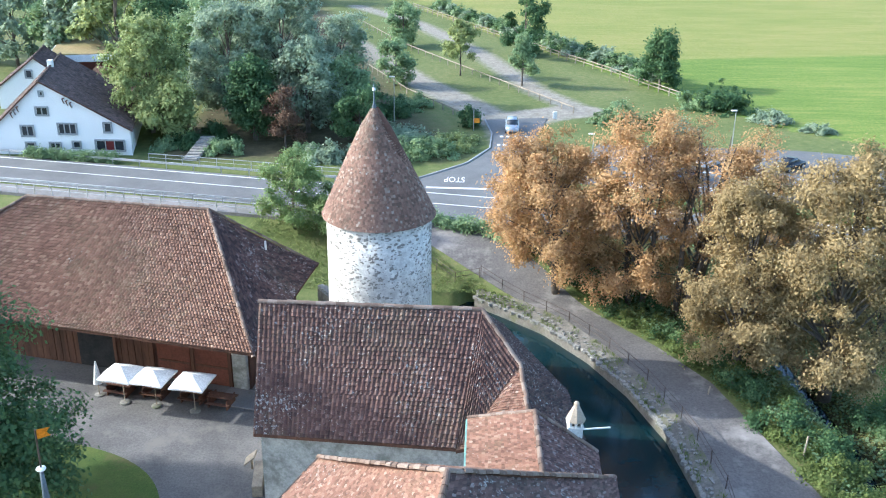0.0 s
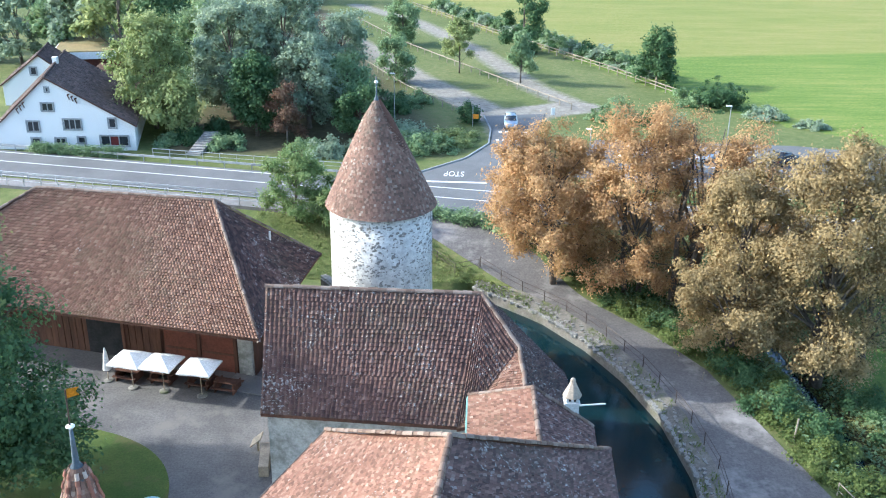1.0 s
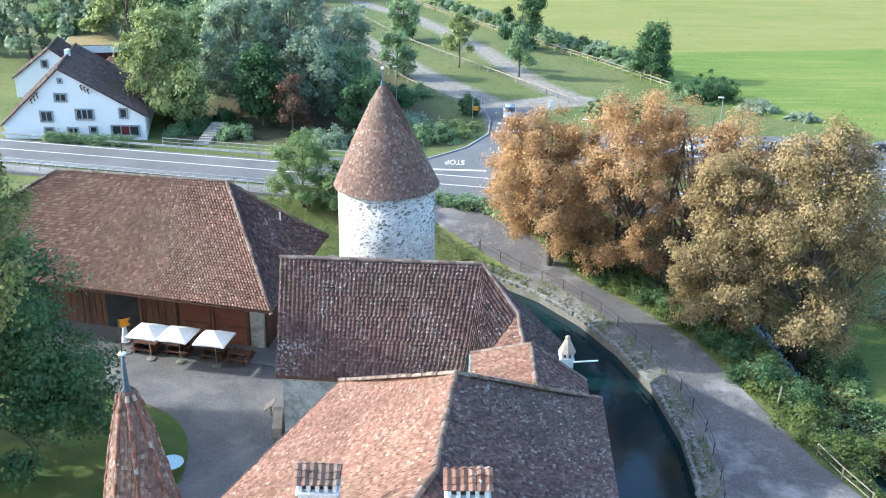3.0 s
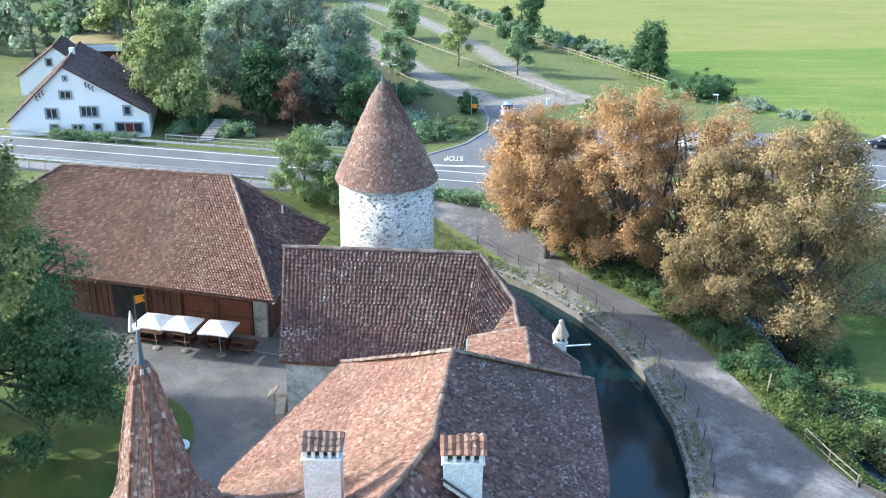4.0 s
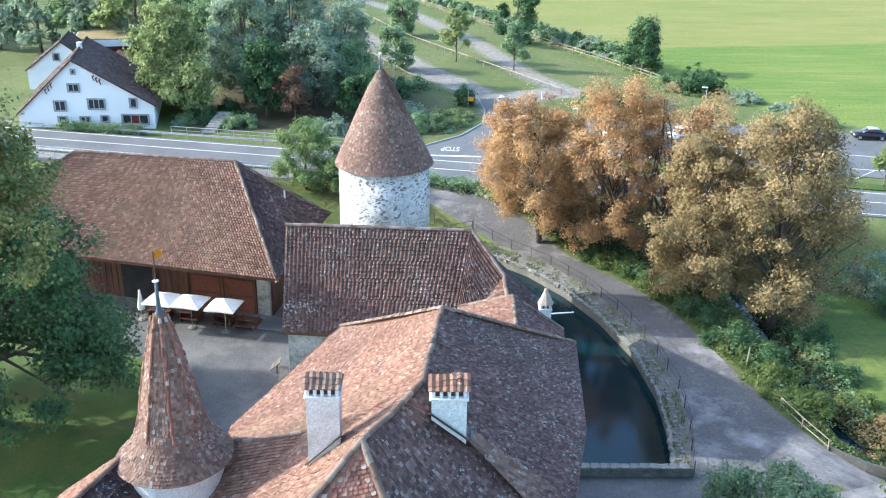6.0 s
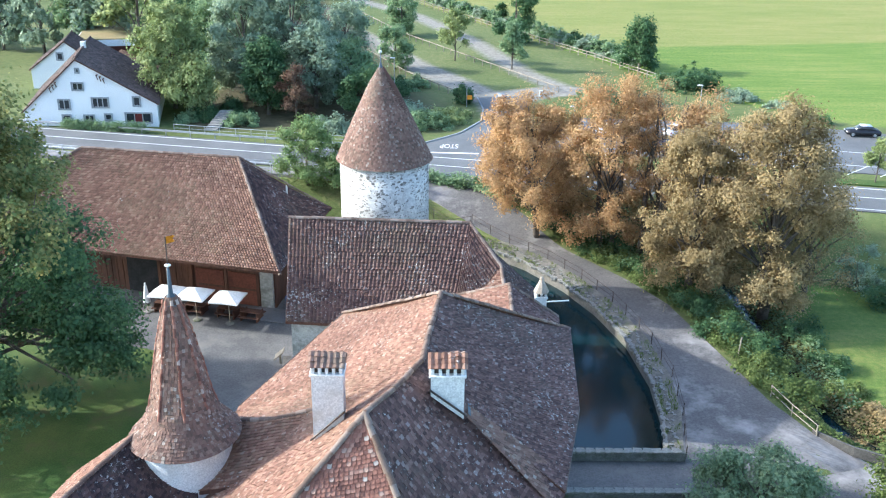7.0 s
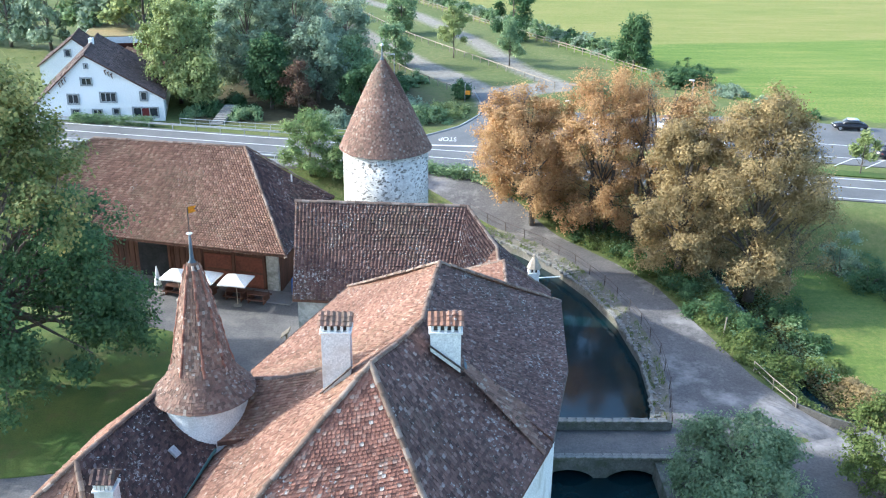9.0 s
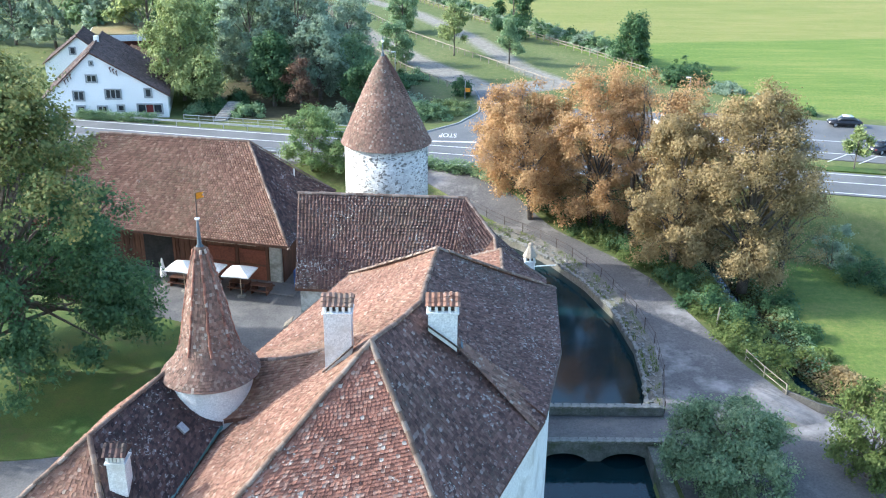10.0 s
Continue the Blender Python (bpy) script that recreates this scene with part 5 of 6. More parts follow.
rail_fence("car_park_fence", [(-21, 216), (-6, 177), (19.0, 128.5)], 1.0, 2.9, WOOD_GREY, [(0.9, 0.08)], 0.08, "low pale wooden rail between the gravel tracks", "fence")
rail_fence("track_fence", [(-24, 187), (-12, 158), (-4.5, 139), (3.5, 124.5)], 1.0, 2.8, WOOD_GREY, [(0.9, 0.07)], 0.08, "low wooden rail beside the gravel track", "fence")
rail_fence("path_fence", [(-1.5, 79.5), (2.0, 75.8), (4.0, 76.4)], 1.0, 2.2, IRON, [(0.95, 0.025), (0.5, 0.02)], 0.035, "thin iron railing beside the tower path", "railing")
rail_fence("verge_railing", [(-33, road_y(-33) + 6.4), (-4.5, road_y(-4.5) + 6.6)], 1.1, 2.0, STEEL, [(1.05, 0.04), (0.6, 0.03)], 0.04, "grey steel railing along the road verge", "railing")


def guard_rail(off, x0, x1):
    e = empty("guard_rail", (x0, road_y(x0) + off, ROAD_Z), "galvanised steel guard rail along the road", "guard rail", "guard rails of the road")
    n = int((x1 - x0) / 3.2)
    for k in range(n + 1):
        x = x0 + (x1 - x0) * k / n
        z = float(terrain(x, road_y(x) + off))
        part("post", box(bmesh.new(), (x, road_y(x) + off, (z + ROAD_Z + 0.7) / 2 - 0.1), (0.1, 0.12, ROAD_Z + 0.7 - z + 0.2)), STEEL, e)
    for k in range(n):
        xa, xb = x0 + (x1 - x0) * k / n, x0 + (x1 - x0) * (k + 1) / n
        bm = bmesh.new()
        a, c = (xa + xb) / 2, road_y((xa + xb) / 2) + off - 0.08
        for dz in (0.5, 0.64):
            box(bm, (a, c, ROAD_Z + dz), (xb - xa, 0.05, 0.13), rz=-0.2185, bevel=0.02)
        part("beam", bm, STEEL, e)


guard_rail(4.75, -92.0, -4.5)
guard_rail(-4.75, -92.0, 36.0)
u = np.linspace(-75, -9.5, 24)
walkway = ribbon("pavement", [(x, road_y(x) - 7.3) for x in u], [(x, road_y(x) - 4.95) for x in u], PAVING, zf=ROAD_Z, lift=0.02, nu=40, nw=2, thick=2.6)
tagged(walkway, "raised grey pavement on a retaining wall beside the road", "pavement", kind="structure")
rail_fence("bridge_railing", [(-75, road_y(-75) - 7.15), (-9.8, road_y(-9.8) - 7.15)], 1.1, 2.0, STEEL, [(1.05, 0.04), (0.55, 0.03)], 0.04, "grey steel railing beside the road", "railing", z=ROAD_Z + 0.02)


# ---- trees and shrubs ----
def leaf_cloud(centres, spread, count, size, rng, droop=0.0, flat=0.8):
    """Single leaves, each a small bent blade, gathered round the twig ends; they face up and out of their bough."""
    c = V(centres)
    pick = rng.integers(0, len(c), count)
    p = c[pick, :3] + rng.normal(0, 1, (count, 3)) * (spread * c[pick, 3:4]) * V([1, 1, flat])
    out = p - c[pick, 4:7]
    out /= np.linalg.norm(out, axis=1)[:, None] + 1e-9
    n = out * 0.75 + V([0, 0, 0.55]) + rng.normal(0, 0.42, (count, 3))
    n /= np.linalg.norm(n, axis=1)[:, None] + 1e-9
    d = np.cross(n, rng.normal(0, 1, (count, 3)))
    d /= np.linalg.norm(d, axis=1)[:, None] + 1e-9
    d[:, 2] -= droop
    s = np.cross(n, d)
    s /= np.linalg.norm(s, axis=1)[:, None] + 1e-9
    L = size * rng.uniform(0.6, 1.35, (count, 1))
    w = L * 0.38
    vs = np.stack([p - d * L * 0.5, p + s * w - n * L * 0.1, p + d * L * 0.5 - n * L * 0.12, p - s * w - n * L * 0.1], 1).reshape(-1, 3)
    fs = np.arange(4 * count).reshape(-1, 4)
    return vs, fs


def mesh_fast(name, vs, fs, material):
    me = bpy.data.meshes.new(name)
    me.vertices.add(len(vs))
    me.vertices.foreach_set("co", np.ascontiguousarray(vs, np.float32).ravel())
    me.loops.add(fs.size)
    me.loops.foreach_set("vertex_index", fs.astype(np.int32).ravel())
    me.polygons.add(len(fs))
    me.polygons.foreach_set("loop_start", (np.arange(len(fs)) * 4).astype(np.int32))
    me.update(calc_edges=True)
    me.materials.append(material)
    return me


def limb(bm, pts, radii, n=7):
    for (a, b), (ra, rb) in zip(zip(pts, pts[1:]), zip(radii, radii[1:])):
        tube(bm, a, b, ra, rb, n)


def crown_radius(shape, t):
    """The outline of a crown, as a share of its width, from its foot (0) to its top (1)."""
    if shape == "round":
        return max(0.12, math.sqrt(max(0.0, 1 - (abs(t - 0.42) / (0.62 if t > 0.42 else 0.55)) ** 2.2)))
    if shape == "dome":
        return math.sqrt(max(0.04, 1 - t ** 2.2))
    if shape == "cone":
        return max(0.08, 1.0 - t) ** 0.75
    if shape == "fan":
        return 0.35 + 0.65 * math.sin(math.pi * min(1, 0.25 + 0.55 * t))
    return 0.55 + 0.45 * math.sin(math.pi * min(1, t + 0.15))


def tree(name, base, height, width, crown_from, leaf, seed, count, size, label, clumps=60, trunk=0.25, spread=0.9, lean=(0, 0), stems=1, group="", shape="round", leaf_top=None, lobe=0.36):
    """A tree with a tapered trunk, a limb to each bough, twigs to the clumps of a bough and a crown of separate leaves."""
    rng = np.random.default_rng(seed)
    e = empty(name, base, label, "tree", group)
    bx, by, bz = base
    zc0, zc1 = bz + crown_from, bz + height
    nb = max(9, clumps // 6)
    boughs, centres = [], []
    for k in range(nb):
        t = ((k + rng.uniform(0, 1)) / nb) ** (1.35 if shape == "dome" else 1.0)
        br = max(0.5, width * lobe * rng.uniform(0.75, 1.3))
        z = zc0 + 0.35 * br + (zc1 - zc0 - 1.05 * br) * t
        a = k * 2.399 + rng.normal(0, 0.45)
        q = max(0.0, width * crown_radius(shape, t) * rng.uniform(0.92, 1.15) - br * 0.55) * rng.uniform(0.35, 1.0) ** 0.4
        b = V([bx + lean[0] * t + q * math.cos(a), by + lean[1] * t + q * math.sin(a), z])
        boughs.append((b, br, t))
        for i in range(max(4, round(clumps / nb * (br / (width * lobe)) ** 1.4))):
            d = rng.normal(0, 1, 3)
            d /= np.linalg.norm(d)
            d[2] = d[2] * 0.75 + 0.1
            c = b + d * br * rng.uniform(0.5, 1.0)
            centres.append((*c, rng.uniform(0.55, 1.1) * spread, *(b - V([0, 0, 0.35 * br])), t))
    low = [c for c in centres if leaf_top is None or c[7] < 0.52]
    high = [c for c in centres if leaf_top is not None and c[7] >= 0.52]
    for nm, part_c, lf in (("crown", low, leaf), ("crown_top", high, leaf_top)):
        if part_c:
            vs, fs = leaf_cloud(part_c, 0.5, int(count * len(part_c) / len(centres)), size, rng, droop=0.3)
            attach(new(nm, mesh_fast(nm, vs, fs, lf)), e)
    bm = bmesh.new()
    for s in range(stems):
        ox, oy = (0, 0) if stems == 1 else (0.5 * math.cos(s * 2.4), 0.5 * math.sin(s * 2.4))
        p = [(bx + ox, by + oy, bz - 0.3)]
        for t in (0.2, 0.45, 0.7, 0.9):
            p.append((bx + ox * (1 + 3.5 * t) + lean[0] * t + rng.normal(0, 0.03 * width), by + oy * (1 + 3.5 * t) + lean[1] * t + rng.normal(0, 0.03 * width), bz + (zc1 - bz) * t))
        limb(bm, p, [trunk * 1.25, trunk, trunk * 0.72, trunk * 0.42, trunk * 0.15], 9)
    part("trunk", bm, BARK, e, smooth=True)
    bm = bmesh.new()
    step = max(1, len(centres) // 70)
    for b, br, t in boughs:
        t0 = max(rng.uniform(0.14, 0.3), (b[2] - bz) / (zc1 - bz) - 0.3)
        s = (bx + lean[0] * t0, by + lean[1] * t0, bz + (zc1 - bz) * t0)
        m = ((s[0] + b[0]) / 2 + rng.normal(0, 0.2), (s[1] + b[1]) / 2 + rng.normal(0, 0.2), s[2] * 0.42 + b[2] * 0.58)
        limb(bm, [s, m, tuple(b)], [trunk * 0.38, trunk * 0.24, trunk * 0.1], 5)
    for c in centres[::step]:
        limb(bm, [(c[4], c[5], c[6]), c[:3]], [trunk * 0.1, 0.012], 4)
    part("limb", bm, BARK, e)
    return e


def shrub(name, base, size, leaf, seed, count, leaf_size, label, group=""):
    rng = np.random.default_rng(seed)
    e = empty(name, base, label, "shrub", group)
    sx, sy, sz = size
    cs = []
    nb = max(4, int(sx * sy * 1.2))
    for k in range(nb):
        a, q = k * 2.399 + rng.normal(0, 0.4), math.sqrt((k + rng.uniform(0, 1)) / nb)
        top = sz * (1 - 0.55 * q * q) * rng.uniform(0.7, 1.1)
        bx, by = base[0] + sx * 0.8 * q * math.cos(a), base[1] + sy * 0.8 * q * math.sin(a)
        r = max(0.25, 0.42 * min(sx, sz))
        for i in range(6):
            d = rng.normal(0, 1, 3)
            d /= np.linalg.norm(d)
            h = max(0.1, top - r + d[2] * r * 0.8) if i < 4 else rng.uniform(0.1, max(0.15, top - r))
            cs.append((bx + d[0] * r, by + d[1] * r, base[2] + h, rng.uniform(0.6, 1.0) * min(0.7, r), bx, by, base[2] + max(0, top - 1.5 * r)))
    vs, fs = leaf_cloud(cs, 0.5, count, leaf_size, rng)
    vs[:, 2] = np.maximum(vs[:, 2], base[2] + 0.02)
    attach(new("foliage", mesh_fast("foliage", vs, fs, leaf)), e)
    bm = bmesh.new()
    for c in cs[:: max(1, len(cs) // 12)]:
        limb(bm, [(base[0], base[1], base[2] - 0.1), c[:3]], [0.05, 0.012], 5)
    part("stem", bm, BARK, e)
    return e


def ter(x, y):
    return float(terrain(x, y))


# rust-coloured chestnuts between path and road
CH = "old horse chestnuts beside the path"
tree("chestnut_tree", (10.5, 74.0, ter(10.5, 74.0)), 14.7, 5.2, 2.3, LEAF_RUST, 1, 76000, 0.175, "horse chestnut with rust-brown autumn leaves", clumps=280, trunk=0.26, spread=1.1, group=CH, lean=(-1.3, 0))
tree("chestnut_tree", (16.9, 71.6, ter(16.9, 71.6)), 17.4, 5.3, 0.8, LEAF_RUST, 2, 58000, 0.175, "thinning horse chestnut with rusty leaves and bare limbs", clumps=240, trunk=0.22, spread=1.05, group=CH, stems=2)
tree("chestnut_tree", (20.4, 70.0, ter(20.4, 70.0)), 17.0, 4.8, 8.2, LEAF_RUST, 33, 15000, 0.16, "many-stemmed horse chestnut nearly bare of leaves", clumps=120, trunk=0.24, spread=1.1, group=CH, stems=6, lean=(2.2, 0), shape="fan")
tree("chestnut_tree", (24.8, 68.0, ter(24.8, 68.0)), 15.8, 4.4, 0.8, LEAF_RUST, 3, 30000, 0.165, "horse chestnut with thin rust-brown leaves", clumps=130, trunk=0.24, spread=1.0, group=CH)
tree("chestnut_tree", (22.4, 61.0, 0.0), 15.8, 4.4, 0.7, LEAF_TAN, 4, 58000, 0.18, "horse chestnut with dull tan leaves", clumps=210, trunk=0.3, spread=1.0, group=CH, shape="oval", lobe=0.36)
tree("chestnut_tree", (32.4, 60.5, -0.8), 12.6, 3.8, 2.6, LEAF_TAN, 14, 11000, 0.16, "thin horse chestnut with drooping grey-brown leaves", clumps=120, trunk=0.26, spread=1.0, group=CH)
tree("chestnut_tree", (28.4, 58.8, -0.6), 18.9, 4.9, 1.2, LEAF_TAN, 5, 68000, 0.18, "broad horse chestnut with olive and tan leaves", clumps=270, trunk=0.4, spread=1.1, group=CH, lobe=0.36)
# big tree on the lawn
tree("maple_tree", (-29.6, 41.5, 0.1), 23.8, 9.9, 2.7, LEAF_DARK, 6, 125000, 0.25, "broad dark green tree on the lawn, yellowing at the top", clumps=560, trunk=0.45, spread=1.25, shape="dome", leaf_top=LEAF_TURNING, lobe=0.26)
tree("young_tree", (-13.6, 84.2, ter(-13.6, 84.2)), 7.8, 3.2, 0.4, LEAF_FRESH, 7, 14000, 0.2, "young light green tree beside the road bank", clumps=90, trunk=0.12, spread=0.8)
tree("young_tree", (-9.6, 82.6, ter(-9.6, 82.6)), 5.6, 2.3, 0.4, LEAF_FRESH, 8, 7500, 0.2, "small light green tree beside the tower", clumps=60, trunk=0.09, spread=0.7)
tree("bay_tree", (17.9, 28.2, 0.0), 5.8, 3.8, 0.6, LEAF_OLIVE, 9, 38000, 0.16, "round olive-green tree beside the bridge", clumps=240, trunk=0.16, spread=0.7, lobe=0.28)
tree("lime_tree", (27.3, 29.6, 0.0), 6.4, 2.6, 0.3, LEAF_WEED, 10, 16000, 0.17, "yellow-green young tree on the forecourt", lobe=0.45, clumps=110, trunk=0.12, spread=0.7)
# wood behind the road
W = "trees of the wood beyond the road"
spec = [(-36.2, 116, 15.0, 4.6, LEAF_LIME, 12000), (-32.6, 112, 8.6, 3.4, LEAF_LIME, 7000), (-27.0, 121, 16.5, 5.0, LEAF_HAZY, 11000), (-20.5, 124, 17.5, 5.4, LEAF_HAZY, 12000),
        (-22.6, 113, 10.5, 2.6, LEAF_DARK, 6000), (-16.5, 117, 12.0, 4.4, LEAF_HAZY, 8000), (-12.0, 121, 9.0, 3.6, LEAF_GREEN, 6500), (-24.5, 131, 16, 5.6, LEAF_HAZY, 9000),
        (-31.5, 130, 16, 5.6, LEAF_GREEN, 9000), (-14.0, 134, 13, 4.6, LEAF_HAZY, 7000), (-40, 138, 15, 5.4, LEAF_DARK, 8000)]
for i, (x, y, h, w, lf, n) in enumerate(spec):
    tree("woodland_tree", (x, y, ter(x, y)), h, w, 1.6, lf, 20 + i, int(n * 2.1), 0.33, {LEAF_LIME: "leafy tree with yellow-green foliage", LEAF_HAZY: "tall tree with green foliage greyed for haze", LEAF_DARK: "dark ivy-green tree in the wood", LEAF_GREEN: "mid-green tree in the wood"}[lf], clumps=150, trunk=0.25, spread=1.1, group=W)
tree("red_tree", (-18.4, 110.0, ter(-18.4, 110)), 7.5, 2.1, 0.6, LEAF_RED, 41, 6000, 0.24, "small tree turning red beside the wood", clumps=26, trunk=0.1, spread=0.8)
tree("dark_tree", (-9.5, 112.0, ter(-9.5, 112)), 7.0, 3.4, 0.3, LEAF_DARK, 42, 10000, 0.3, "dark bushy tree behind the tower", clumps=40, trunk=0.15, spread=0.9)
# distant wood: a few kinds, copied
kinds = [tree("far_tree", (-60 - 9 * k, 150.0 + 4 * k, ter(-60, 150)), 15 + k, 5.5, 0.8, lf, 50 + k, 5600, 0.64, "distant tree of the mixed woodland", clumps=80, trunk=0.25, spread=1.3, group="distant trees") for k, lf in enumerate((LEAF_GREEN, LEAF_HAZY, LEAF_HAZY, LEAF_LIME))]
rng = random.Random(12)
for i in range(78):
    x, y = rng.uniform(-135, -21), rng.uniform(140, 285)
    if x > -30 and y < 215 or (x < -58 and y < 150) or x + 0.42 * (y - 140) > -8 - 8:
        if not (x < -34 and y > 139):
            continue
    if x < -62 and rng.random() < 0.55:
        continue
    if off_line([(-70, 118), (-78, 180)], V([x]), V([y]))[0] < 9:
        continue
    k = rng.choice(kinds)
    s = rng.uniform(0.75, 1.25)
    copy_thing(k, Matrix.Translation((x, y, ter(x, y))) @ Matrix.Rotation(rng.uniform(0, 6.28), 4, "Z") @ Matrix.Diagonal((s, s, s * rng.uniform(0.85, 1.1), 1)))
# parking trees and the hedge by the field
tree("parking_tree", (3.6, 153.5, ter(3.6, 153.5)), 9.2, 2.5, 2.6, LEAF_LIME, 60, 6500, 0.3, "young light green tree with a bare trunk", clumps=80, trunk=0.12, group="young car park trees", spread=0.8)
tree("parking_tree", (13.2, 146.4, ter(13.2, 146.4)), 8.2, 2.4, 1.8, LEAF_GREEN, 61, 6500, 0.3, "young green tree with a bare trunk", clumps=80, trunk=0.12, group="young car park trees", spread=0.8, shape="cone")
tree("parking_tree", (-6.6, 145.3, ter(-6.6, 145.3)), 7.6, 3.0, 0.6, LEAF_GREEN, 62, 7500, 0.32, "bushy green tree beside the gravel track", clumps=80, trunk=0.12, group="young car park trees", spread=0.9)
tree("parking_tree", (-6.8, 180.0, ter(-6.8, 180)), 9.0, 3.6, 0.8, LEAF_GREEN, 63, 7500, 0.36, "bushy green tree beside the gravel track", clumps=80, trunk=0.14, group="young car park trees", spread=1.0)
tree("field_tree", (34.8, 146.0, ter(34.8, 146)), 9.2, 3.6, 0.5, LEAF_DARK, 64, 11000, 0.34, "dense dark green tree on the field's edge", clumps=120, trunk=0.2, spread=0.9, shape="oval")
tree("field_tree", (15.6, 172.0, ter(15.6, 172)), 12.0, 4.4, 0.5, LEAF_DARK, 65, 9000, 0.4, "tall green tree in the field hedge", clumps=50, trunk=0.2, spread=1.1)
for i in range(30):
    t = i / 29
    x, y = np.interp(t, [0, 0.45, 1], [-3.0, 15.5, 33.0]), np.interp(t, [0, 0.45, 1], [229, 188.5, 152])
    x += 2.6 + 0.5 * math.sin(i * 3.1)
    shrub("hedge_shrub", (x, y, ter(x, y)), (2.6, 2.4, 2.2 + 1.3 * abs(math.sin(i * 1.7))), (LEAF_DARK, LEAF_GREEN, LEAF_HAZY)[i % 3], 100 + i, 2000, 0.36, "bush in the hedge along the field", "field hedge")
for i, (x, y, sx, sz, lf, n) in enumerate([(40.8, 131.5, 4.2, 4.6, LEAF_DARK, 5200), (36.5, 133.0, 2.6, 3.2, LEAF_GREEN, 2400), (45.5, 124.5, 2.8, 2.2, LEAF_HAZY, 2200), (50.0, 119.5, 2.4, 1.4, LEAF_HAZY, 1600), (24.2, 123.0, 3.4, 3.8, LEAF_GREEN, 4600), (28.5, 121.0, 2.6, 2.6, LEAF_DARK, 2800), (31.5, 120.0, 2.4, 2.0, LEAF_HAZY, 2000),
                                           (4.0, 120.6, 1.7, 3.4, LEAF_DARK, 2600), (-1.5, 108.0, 4.6, 2.4, LEAF_GREEN, 5200), (-4.6, 113.0, 4.2, 3.0, LEAF_HAZY, 5000), (1.4, 110.0, 3.0, 1.8, LEAF_LIME, 3000), (-7.0, 105.5, 3.6, 2.6, LEAF_HAZY, 4000), (-12.5, 105.5, 2.8, 2.6, LEAF_HAZY, 3200), (-7.6, 127.0, 4.0, 4.0, LEAF_DARK, 4200), (-11.8, 126.0, 3.4, 4.4, LEAF_RED, 3000), (-3.6, 131.0, 3.2, 2.6, LEAF_GREEN, 2600), (3.0, 113.0, 2.6, 1.4, LEAF_LIME, 2400), (-30.5, 109.5, 1.8, 2.4, LEAF_DARK, 2600), (-25.0, 107.5, 2.2, 2.2, LEAF_GREEN, 2600), (-27.5, 113.0, 2.4, 3.0, LEAF_DARK, 3000), (-15.5, 106.5, 2.2, 2.0, LEAF_GREEN, 2400), (-33.0, 108.5, 1.6, 2.0, LEAF_GREEN, 2200)]):
    shrub("bush", (x, y, ter(x, y)), (sx, sx * 0.9, sz), lf, 140 + i, int(n * 1.7), 0.27, {LEAF_DARK: "dense dark green bush in rough grass", LEAF_GREEN: "green bush in rough grass", LEAF_HAZY: "grey-green bush in rough grass", LEAF_LIME: "light green low bush in grass", LEAF_RED: "bush turning reddish brown beside the track"}[lf], "bushes beyond the road")
# undergrowth along the path and the brook
for i in range(26):
    t = i / 25
    q = Patch.along(V([(*p, 0) for p in PATH_R[:8]], float), V([t]))[0]
    x, y = q[0] + 1.9 + 0.9 * math.sin(i * 2.3), q[1] + 1.0 + 0.5 * math.cos(i * 1.9)
    if y > 80 or y < 43.5:
        continue
    shrub("undergrowth", (x, y, ter(x, y)), (1.9, 1.9, 1.5 + 0.7 * abs(math.sin(i * 1.3))), (LEAF_DARK, LEAF_WEED, LEAF_DARK, LEAF_WEED)[i % 4 if y < 60 else i % 3], 170 + i, 3600, 0.18, "low bushes and nettles beside the path", "undergrowth beside the path")
for i, (x, y, s, h, lf) in enumerate([(25.4, 48.5, 1.8, 1.8, LEAF_WEED), (25.6, 45.6, 1.6, 1.6, LEAF_WEED), (26.2, 52.0, 1.8, 1.6, LEAF_WEED), (30.6, 46.0, 1.8, 1.3, LEAF_WEED), (31.5, 43.0, 1.8, 1.1, LEAF_TAN), (33.5, 40.8, 2.0, 1.1, LEAF_TAN), (30.9, 50.5, 1.8, 1.5, LEAF_DARK), (37.0, 38.8, 2.2, 1.0, LEAF_TAN), (31.0, 55.5, 2.0, 1.8, LEAF_DARK), (40.5, 62.0, 2.8, 3.4, LEAF_DARK), (43.0, 58.5, 2.4, 2.6, LEAF_DARK), (38.8, 64.5, 2.0, 4.5, LEAF_HAZY), (29.2, 40.2, 1.3, 0.9, LEAF_TAN)]):
    shrub("brook_bush", (x, y, ter(x, y)), (s, s, h), lf, 210 + i, 4200, 0.17, {LEAF_WEED: "bright green shrub beside the brook", LEAF_TAN: "dry brown reeds beside the brook", LEAF_DARK: "dark green shrub beside the brook", LEAF_HAZY: "grey-green shrub beside the meadow"}[lf], "shrubs beside the brook")


